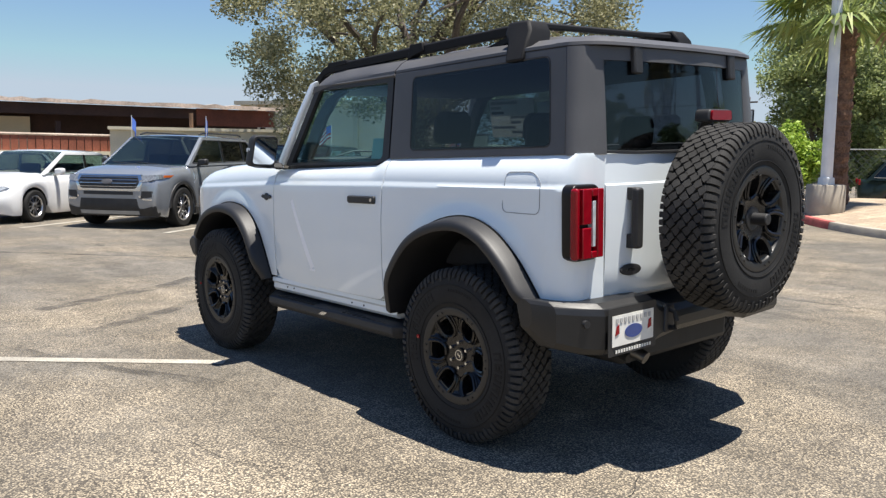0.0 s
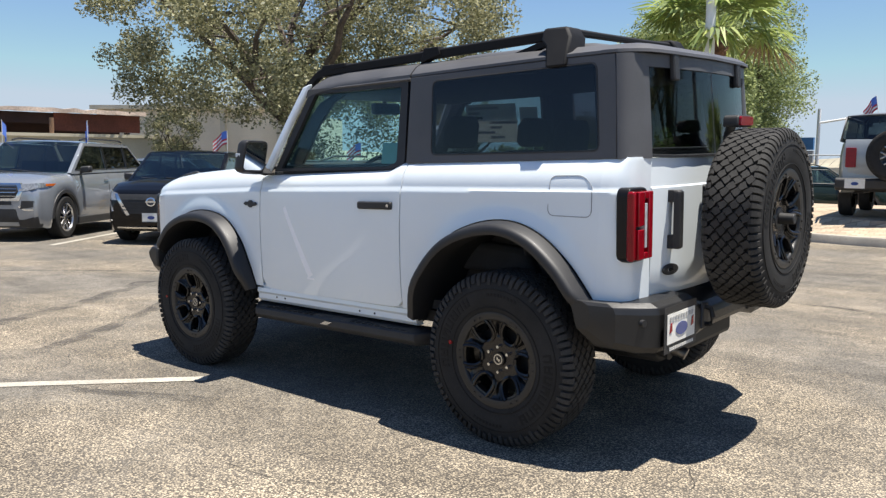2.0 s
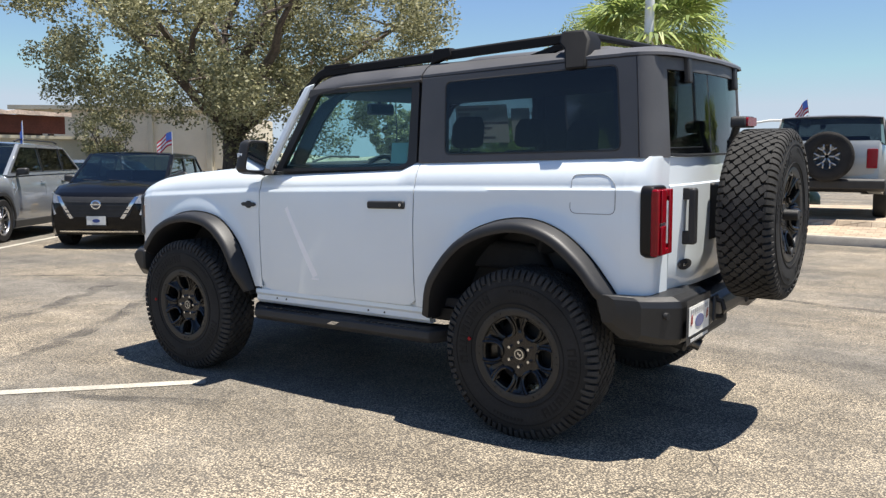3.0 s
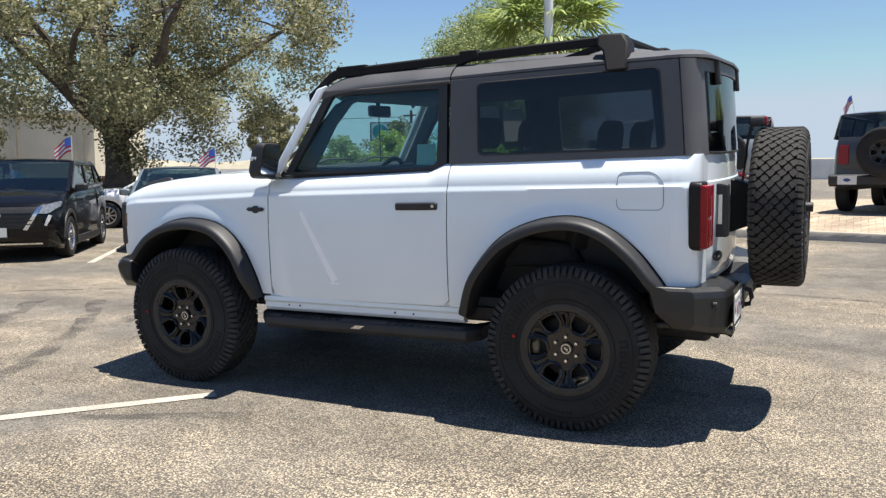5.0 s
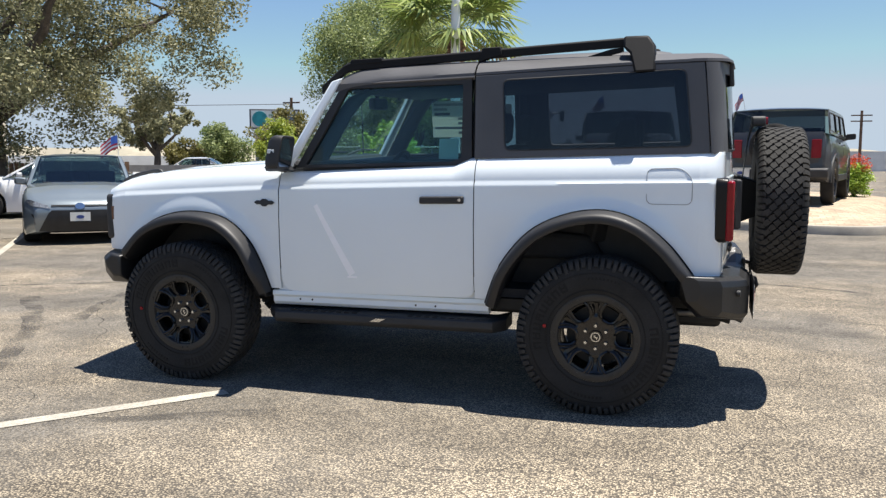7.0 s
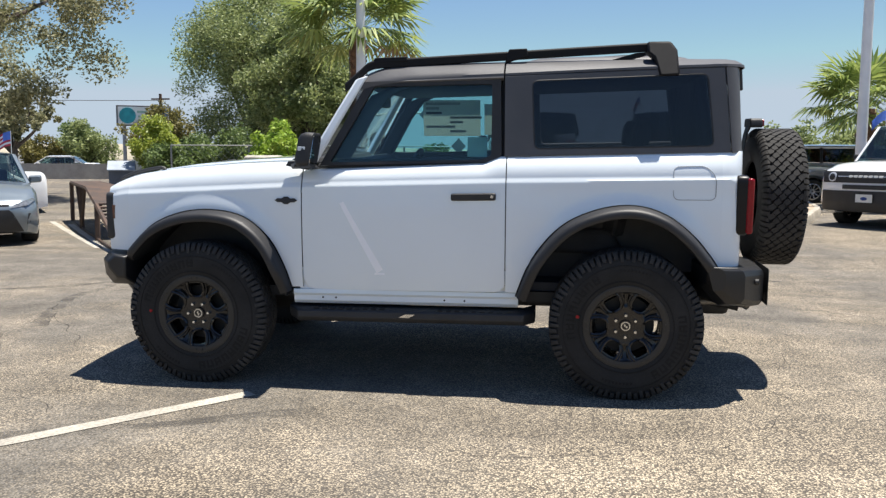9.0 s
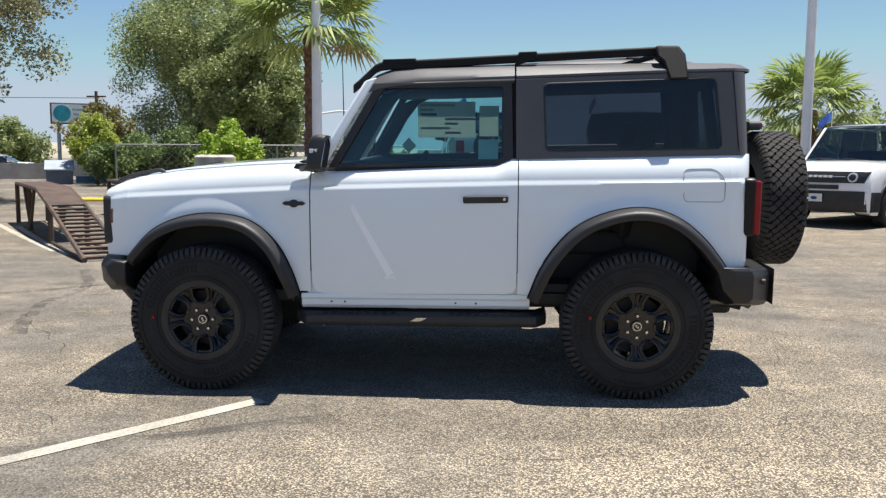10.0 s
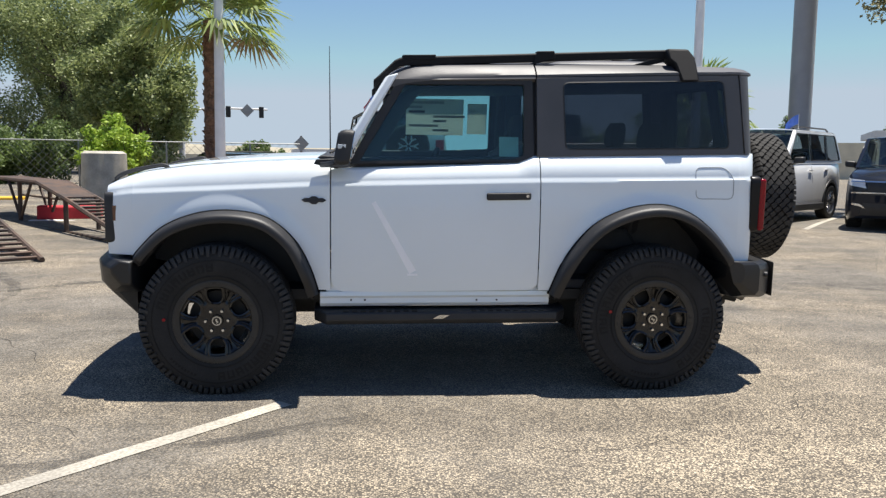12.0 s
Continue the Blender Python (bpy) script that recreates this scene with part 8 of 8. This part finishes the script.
def wall_box(name, a, b, depth, z0, z1, mat_, parent=None, label=""):
    """A block whose front runs from a to b, and which goes back by depth to the far side."""
    a, b = Vector((*a, 0)), Vector((*b, 0))
    n = Vector((-(b - a).y, (b - a).x, 0)).normalized() * depth
    bm = bmesh.new()
    q = [a, b, b + n, a + n]
    capped(bm, [[p + Vector((0, 0, z)) for p in q] for z in (z0, z1)])
    return part(name, bm, mat_, parent, label)


def along(a, b, u, off=0.0):
    a, b = Vector(a), Vector(b)
    d = (b - a).normalized()
    return tuple(a + d * u + Vector((-d.y, d.x)) * -off)


# long low building with a dark open front under a pale tiled eave: its front runs from a to b
A0, B0 = (-27.19, 14.15), (-31.36, -8.52)
shop = thing("low_building", Matrix(), "long low red-brown building with a deep pale roof edge", "building")
Lb = (Vector(B0) - Vector(A0)).length
wall_box("back_wall", along(A0, B0, 0.0, 2.2), along(A0, B0, Lb, 2.2), -6, 0, 3.0, DARK_WALL, shop)
wall_box("fascia", along(A0, B0, 0.0, 0.0), along(A0, B0, Lb, 0.0), -0.3, 2.75, 3.15, DARK_WALL, shop, "dark brown fascia boards")
wall_box("corner_panel", along(A0, B0, 0.0, -0.01), along(A0, B0, 3.2, -0.01), 0.1, 2.5, 3.16, BROWN_WALL, shop, "red-brown corner boards")
bm = bmesh.new()
rows = []
for i in range(61):
    u = Lb * i / 60 - 0.2
    p, q = along(A0, B0, u, -0.25), along(A0, B0, u, 2.5)
    zz = 3.17 + 0.03 * (i % 2)
    rows.append([(*p, zz - 0.02), (*p, zz + 0.10 + 0.03 * rng.uniform(-1, 1)), (*q, zz + 0.16)])
grid(bm, rows)
part("roof", bm, ROOF_TILE, shop, "pale weathered tile roof", solid=0.06)
for k in range(9):
    u = 0.4 + k * 2.6
    p = along(A0, B0, u, 0.25)
    bm = bmesh.new()
    box(bm, (*p, 1.25), (0.16, 0.16, 2.5))
    part("post", bm, DARK_WALL, shop)
wall_box("sill", along(A0, B0, 2.0, 0.2), along(A0, B0, Lb, 0.2), 0.15, 1.85, 2.0, BROWN_WALL, shop)
for k in range(4):
    wall_box("window", along(A0, B0, 5.0 + k * 4.6, 2.18), along(A0, B0, 6.4 + k * 4.6, 2.18), 0.05, 1.0, 2.1, CAR_GLASS_DARK, shop, "dark window")
wall_box("inner_wall", along(A0, B0, 9.0, 1.9), along(A0, B0, 17.5, 1.9), -0.2, 0, 2.7, BEIGE_WALL, shop, "pale wall under the roof")
# board fence of red-brown pickets in front of it
fence = thing("board_fence", Matrix(), "red-brown board fence with pale caps", "fence")
FA, FB = (-25.34, 7.98), (-26.95, -3.45)
Lf = (Vector(FB) - Vector(FA)).length
for k in range(46):
    u = k * Lf / 46
    bm = bmesh.new()
    p = along(FA, FB, u + 0.12)
    box(bm, (*p, 1.68), (0.03, 0.225, 0.56 + 0.02 * rng.uniform(-1, 1)), Euler((0, 0, math.atan2(FB[1] - FA[1], FB[0] - FA[0]) + math.pi / 2)).to_matrix())
    part("board", bm, BROWN_WALL, fence)
bm = bmesh.new()
tube(bm, [(*along(FA, FB, 0), 1.96), (*along(FA, FB, Lf), 1.96)], 0.05, 6)
part("cap", bm, ROOF_TILE, fence)
wall_box("footing", FA, FB, 0.2, 0, 1.42, TAN_WALL, fence)
# tan garden wall
tw = thing("garden_wall", Matrix(), "tan stucco wall with a capped top behind the cars", "wall")
wall_box("wall", (-21.51, 12.65), (-24.71, 6.59), 0.3, 0, 2.15, TAN_WALL, tw)
wall_box("cap", (-21.46, 12.75), (-24.71, 6.54), 0.42, 2.15, 2.25, TAN_WALL, tw)
bm = bmesh.new()
cyl(bm, (-23.35, 8.81, 0), (-23.35, 8.81, 2.75), 0.07, seg=10)
part("vent_post", bm, FENCE_WOOD, tw)
# beige hall behind the oak
hall = thing("beige_hall", Matrix(), "large plain beige building behind the oak tree", "building")
wall_box("wall", (-28.86, 23.4), (-37.52, 17.96), -10, 0, 4.0, BEIGE_WALL, hall)
for k in range(4):
    p = along((-28.86, 23.4), (-37.52, 17.96), 0.6 + k * 2.9, -0.05)
    bm = bmesh.new()
    box(bm, (*p, 2.0), (0.25, 0.25, 4.0), Euler((0, 0, radians(30))).to_matrix())
    part("pilaster", bm, TAN_WALL, hall)
wall_box("parapet", (-28.77, 23.51), (-37.71, 17.85), 0.3, 4.0, 4.2, TAN_WALL, hall)


def board_fence(a, b, h, mat_, label, step=0.16):
    f = thing("wooden_fence", Matrix(), label, "fence")
    L = (Vector(b) - Vector(a)).length
    ang = math.atan2(b[1] - a[1], b[0] - a[0])
    bm = bmesh.new()
    box(bm, (0, 0, h / 2), (step * 0.92, 0.025, h))
    me = finish(bm, "board", mat_, 35)
    for k in range(int(L / step)):
        o = new("board", me)
        o.parent = f
        o.matrix_basis = pose(*along(a, b, (k + 0.5) * step, rng.uniform(-0.01, 0.01)), rng.uniform(-0.03, 0.03), 0, 0, math.degrees(ang))
    return f


board_fence((-20.27, 15.66), (-17.35, 19.89), 1.25, FENCE_WOOD, "weathered brown wooden fence behind the lot")
board_fence((-25.65, 8.58), (-20.07, 15.97), 1.15, FENCE_WOOD, "weathered brown wooden fence beside the tan wall")


def wire_fence(a, b, h, label):
    f = thing("chain_link_fence", Matrix(), label, "fence")
    L = (Vector(b) - Vector(a)).length
    for k in range(int(L / 2.4) + 1):
        bm = bmesh.new()
        p = along(a, b, k * 2.4)
        cyl(bm, (*p, 0), (*p, h), 0.03, seg=8)
        part("post", bm, WIRE, f)
    bm = bmesh.new()
    for z in (h, h * 0.05):
        tube(bm, [(*a, z), (*b, z)], 0.018, 5)
    part("rail", bm, WIRE, f)
    bm = bmesh.new()
    for k in range(int(L / 0.22)):
        for sg in (-1, 1):
            u0 = k * 0.22
            u1 = u0 + sg * h
            if 0 <= u1 <= L:
                tube(bm, [(*along(a, b, u0), 0), (*along(a, b, u1), h)], 0.004, 3)
    tagged(part("mesh", bm, WIRE, f, "wire mesh"), kind="stuff")
    return f


wire_fence((-11.01, 19.23), (-2.43, 20.55), 1.75, "chain-link fence with steel posts at the lot's edge")
# blue-grey shed and a low blue shop across the road
shed = thing("garden_shed", pose(-17.9, 28.9, 0, 0, 0, 26.2), "small blue-grey shed with a pitched roof", "shed")
SHED = material("blue_grey_boards", (0.11, 0.135, 0.18), 0.8, 0, 0.12, 3, 0.1, 30, 0.2)
bm = bmesh.new()
capped(bm, [[(x, y, z) for y, z in ((-0.75, 0), (-0.75, 0.82), (0, 1.16), (0.75, 0.82), (0.75, 0))] for x in (-0.5, 0.5)])
part("shed_body", bm, SHED, shed)
bm = bmesh.new()
for s in (-1, 1):
    capped(bm, [[(x, s * y, z + dz) for y, z in ((0, 1.165), (0.83, 0.79)) for dz in (0, 0.05)] for x in (-0.56, 0.56)])
part("shed_roof", bm, material("pale_slate_roof", (0.30, 0.34, 0.40), 0.7, 0, 0.1, 3, 0.1, 30, 0.2), shed, "pale slate roof")
bm = bmesh.new()
box(bm, (0.1, -0.76, 0.36), (0.32, 0.03, 0.72))
part("shed_door", bm, SHED, shed)
shop2 = thing("blue_shop", Matrix(), "low shop with a blue front and pale wall panel", "building")
BLOCK_GREY = material("grey_concrete_blocks", (0.34, 0.33, 0.31), 0.85, 0, 0.15, 2, 0.12, 40, 0.2)
BLUE_WALL = material("blue_painted_wall", (0.05, 0.16, 0.36), 0.6, 0, 0.1, 1, 0.08, 40, 0.1)
WHITE_WALL = material("white_painted_wall", (0.68, 0.68, 0.66), 0.8, 0, 0.08, 1, 0.08, 40, 0.1)
wall_box("front", (-17.9, 30.25), (-16.4, 30.57), 3, 0, 0.52, BLUE_WALL, shop2)
wall_box("panel", (-18.05, 30.1), (-16.98, 30.33), 0.1, 0.52, 1.26, WHITE_WALL, shop2)
wall_box("post", (-16.96, 30.25), (-16.84, 30.28), 0.12, 0, 1.3, WHITE_WALL, shop2)
wall_box("awning", (-16.8, 30.3), (-16.2, 30.43), 0.4, 0.82, 1.12, material("pale_blue_awning", (0.30, 0.52, 0.66), 0.6, 0, 0.1, 2), shop2)
wall_box("roof", (-18.0, 30.4), (-16.3, 30.76), 3, 1.2, 1.26, WHITE_WALL, shop2)
tagged(wall_box("block_wall", (-34.0, 32.2), (-22.0, 36.05), 0.2, 0, 1.02, BLOCK_GREY), "grey concrete block wall along the road", "wall")
parked_car("sedan", "white sedan standing beyond the grey block wall", pose(-30.4, 39.6, 0, 0, 0, 19), 4.7, 1.8, 1.46, 2.75, 0.95, 0.32, PAINT_PEARL, (0.94, 0.99), (0.74, 0.96), 1.25, (2.05, 3.3), (4.05, 1.04), 0.16, pillars=(2.65, 3.5))
# far low buildings and walls that close the horizon
for k, (a, b, dep, z1, mt, lb) in enumerate((((-60, 40), (-40, 66), 8, 1.6, WHITE_WALL, "low white building far across the road"), ((-36, 70), (-12, 80), 8, 1.5, TAN_WALL, "low tan building far across the road"), ((-8, 85), (20, 88), 10, 2.2, WHITE_WALL, "low white building far down the road"), ((15.5, 20), (25, 27), 0.3, 1.7, TAN_WALL, "tan site wall beyond the lot"), ((30, 60), (60, 40), 8, 3.0, TAN_WALL, "tan building far beyond the lot"))):
    ob = wall_box("far_building", a, b, dep, 0, z1, mt)
    tagged(ob, lb, "building", "far buildings")
canopy = thing("canopy", Matrix(), "pale flat station canopy on posts in the distance", "canopy")
wall_box("canopy_roof", (26.0, 36.5), (34.0, 32.5), 8, 2.8, 3.15, WHITE_WALL, canopy)
wall_box("upper_roof", (28.5, 36.0), (36.0, 32.0), 6, 3.15, 3.5, POLE_GREY, canopy)
for p in ((26.6, 36.6), (29.5, 35.1), (33.0, 33.4)):
    bm = bmesh.new()
    box(bm, (*p, 1.4), (0.3, 0.3, 2.8))
    part("post", bm, TAN_WALL, canopy)
# a flowering bush, a silver wagon and an orange warning sign beyond the island
FLOWER_RED = leaf_material("red_flowers", (0.45, 0.03, 0.02), (0.75, 0.16, 0.06), 0.3)
bush = broad_tree("flowering_bush", "green bush with red and orange flowers by the fence", 5.25, 16.6, 0.25, 0.05, (0, 0, 0.5), (0.62, 0.5, 0.42), 6, 40, 5200, 0.07, BRIGHT_LEAF, 71, z=0.45, clump=(0.3, 0.5))
leaf_cloud(bush, [((0.3 * math.sin(2.3 * q), 0.25 * math.cos(3.1 * q), 0.86 + 0.1 * math.sin(5.0 * q)), 0.14) for q in range(9)], 900, 0.05, FLOWER_RED)
car, k = parked_car("wagon", "silver wagon with dark windows parked beyond the island", pose(11.4, 19.4, 0.2, 0, 0, 178), 4.6, 1.8, 1.62, 2.7, 0.9, 0.33, PAINT_SILVER, (1.04, 1.1), (0.9, 1.02), 1.1, (1.8, 3.9), (4.35, 1.1), 0.18, cladding=True, pillars=(2.5, 3.4), glass_rear=CAR_GLASS_DARK)
SIGN_ORANGE = material("orange_sign_face", (0.62, 0.18, 0.03), 0.5, 0, 0.1, 3)
warn = thing("warning_sign", pose(9.9, 24.6, 0.2, 0, 0, -15), "orange diamond warning sign on a post", "sign", "road signs")
bm = bmesh.new()
slab(bm, rounded([(0, 1.27), (-0.24, 1.56), (0, 1.85), (0.24, 1.56)], 0.03, 3), lambda u, v, q: (u, q, v - 0.2), 0.01)
part("plate", bm, SIGN_ORANGE, warn)
bm = bmesh.new()
box(bm, (0, 0.03, 0.62), (0.06, 0.04, 1.3))
part("post", bm, FENCE_WOOD, warn)
for sx, sy, h, w, sd in ((16.5, 41.0, 3.9, 2.2, 72), (19.5, 42.5, 4.6, 2.6, 73), (13.4, 44.0, 3.4, 2.0, 74)):
    broad_tree("tree", "green tree far behind the parked cars", sx, sy, 0.9, 0.14, (0, 0, h * 0.5), (w, w, h * 0.5), 6, 60, 6500, 0.24, GREEN_LEAF, sd, clump=(0.24, 0.42))
pole2 = thing("utility_pole", pose(15.0, 76.0, 0), "wooden utility pole with two cross-arms on the skyline", "pole")
bm = bmesh.new()
cyl(bm, (0, 0, 0), (0, 0, 5.6), 0.14, 0.11, 10)
part("pole", bm, FENCE_WOOD, pole2)
for z_ in (4.7, 5.2):
    bm = bmesh.new()
    box(bm, (0, 0, z_), (1.7, 0.1, 0.1))
    part("cross_arm", bm, FENCE_WOOD, pole2)
# hazy hills that close the distance
HILL = material("dry_hill_grass", (0.30, 0.27, 0.20), 0.95, 0, 0.25, 0.02, 0.1, 0.3)
bm = bmesh.new()
ridge = []
for k in range(121):
    a = radians(-20 + 220 * k / 120)
    h = 7 + 9 * noise.noise((k * 0.11, 3.1, 0)) + 4 * noise.noise((k * 0.37, 9.7, 0))
    c_, s_ = math.cos(a), math.sin(a)
    ridge.append([(520 * c_, 520 * s_, -1), (560 * c_, 560 * s_, max(2, h)), (640 * c_, 640 * s_, max(2, h * 1.1)), (720 * c_, 720 * s_, -1)])
grid(bm, ridge)
tagged(part("backdrop", bm, HILL), "low dry hills on the horizon", "hills", kind="structure")
# conifers on the skyline
for k in range(9):
    rng.seed(60 + k)
    x, y, h = 34 + k * 6 + rng.uniform(-2, 2), 78 - k * 4.5, rng.uniform(4.5, 7.0)
    t = thing("conifer", pose(x, y, 0), "distant dark conifer on the skyline", "tree", "skyline conifers")
    bm = bmesh.new()
    cyl(bm, (0, 0, 0), (0, 0, h), 0.15, 0.03, 6)
    part("trunk", bm, BARK, t)
    leaf_cloud(t, [((rng.uniform(-0.2, 0.2), rng.uniform(-0.2, 0.2), h * f), 1.3 * (1.05 - f) + 0.2) for f in (0.25, 0.4, 0.55, 0.68, 0.8, 0.9, 0.97)], 1600, 0.3, FAR_LEAF)

# ---- signs ----
SIGN_WHITE = material("white_sign_face", (0.75, 0.77, 0.77), 0.5, 0, 0.04, 3)
SIGN_TEAL = material("teal_sign_disc", (0.02, 0.28, 0.33), 0.5, 0, 0.2, 3)
SIGN_BACK = material("bare_sign_back", (0.34, 0.34, 0.34), 0.5, 0.3, 0.1, 3)
SIGNAL_GREEN = material("faded_green_print", (0.28, 0.42, 0.36), 0.6)
board = thing("billboard", pose(-25.5, 45.9, 0.0, 0, 0, 27), "white billboard with a teal disc and green bars", "sign")
bm = bmesh.new()
box(bm, (0.0, 0, 4.0), (3.3, 0.25, 1.3))
part("frame", bm, PRINT_DARK, board, bevel=0.03)
bm = bmesh.new()
box(bm, (0.0, -0.14, 4.0), (3.1, 0.04, 1.12))
part("face", bm, SIGN_WHITE, board)
bm = bmesh.new()
cyl(bm, (-0.98, -0.16, 4.0), (-0.98, -0.19, 4.0), 0.5, seg=28)
part("disc", bm, SIGN_TEAL, board, "teal disc")
for u, z, w in ((0.15, 4.25, 1.1), (0.15, 3.95, 1.0), (0.1, 3.65, 0.8)):
    bm = bmesh.new()
    box(bm, (u, -0.165, z), (w, 0.02, 0.13))
    part("text_bar", bm, SIGNAL_GREEN, board)
bm = bmesh.new()
box(bm, (1.2, -0.165, 4.1), (0.5, 0.02, 0.4))
part("blue_panel", bm, BLUE_WALL, board)
for x in (-1.2, 1.2):
    bm = bmesh.new()
    cyl(bm, (x, 0, 0.0), (x, 0, 3.5), 0.12, seg=10)
    part("post", bm, POLE_GREY, board)
util = thing("utility_pole", pose(-26.3, 49.9, 0), "wooden utility pole with a cross-arm", "pole")
bm = bmesh.new()
cyl(bm, (0, 0, 0), (0, 0, 5.7), 0.13, 0.1, 10)
part("pole", bm, FENCE_WOOD, util)
bm = bmesh.new()
box(bm, (0, 0, 5.35), (1.3, 0.1, 0.1))
part("cross_arm", bm, FENCE_WOOD, util)
bm = bmesh.new()
tube(bm, [(-70, 37, 5.3), (-48, 43.5, 4.95), (-26.3, 49.9, 5.25)], 0.02, 4)
tagged(part("power_line", bm, BLACK_PLASTIC), "thin dark overhead power line on utility poles", "cable")


def diamond(m, h, size, label):
    d = thing("road_sign", m, label, "sign", "road signs")
    bm = bmesh.new()
    slab(bm, rounded([(0, h - size), (-size, h), (0, h + size), (size, h)], size * 0.12, 3), lambda u, v, q: (u, q, v), 0.01)
    part("plate", bm, SIGN_BACK, d)
    bm = bmesh.new()
    box(bm, (0, 0.04, h / 2 + size / 2), (0.07, 0.05, h + size))
    part("post", bm, FENCE_WOOD, d)
    return d


diamond(pose(-2.66, 24.25, 0, 0, 0, 6.2), 1.82, 0.27, "back of a diamond-shaped road sign on a post")
tl = thing("traffic_light", pose(-12.72, 53.35, 0, 0, 0, 5.2), "traffic light mast arm with two signal heads", "traffic light")
bm = bmesh.new()
cyl(bm, (0, 0, 0), (0, 0, 5.2), 0.14, 0.1, 10)
part("mast", bm, POLE_WHITE, tl)
bm = bmesh.new()
tube(bm, [(0, 0, 4.3), (2, 0, 4.6), (5.6, 0, 4.55)], 0.07, 8)
part("arm", bm, POLE_WHITE, tl)
for x in (3.0, 5.2):
    bm = bmesh.new()
    box(bm, (x, -0.15, 4.35), (0.32, 0.3, 0.75))
    part("signal_head", bm, BLACK_PLASTIC, tl, bevel=0.03)
bm = bmesh.new()
slab(bm, [(4.25, 4.0), (3.8, 4.45), (4.25, 4.9), (4.7, 4.45)], lambda u, v, q: (u, -0.12 + q, v), 0.02)
part("diamond_sign", bm, SIGN_BACK, tl)
sig = thing("shop_sign", pose(-12.26, 50.25, 0), "blue and white shop sign on two posts", "sign")
for z, mt in ((2.9, BLUE_WALL), (2.1, POLE_GREY)):
    bm = bmesh.new()
    box(bm, (-0.35, 0, z), (1.1, 0.3, 0.75))
    part("panel", bm, mt, sig)
for x in (-0.7, 0.0):
    bm = bmesh.new()
    box(bm, (x, 0, 1.0), (0.15, 0.15, 2.1))
    part("post", bm, POLE_GREY, sig)
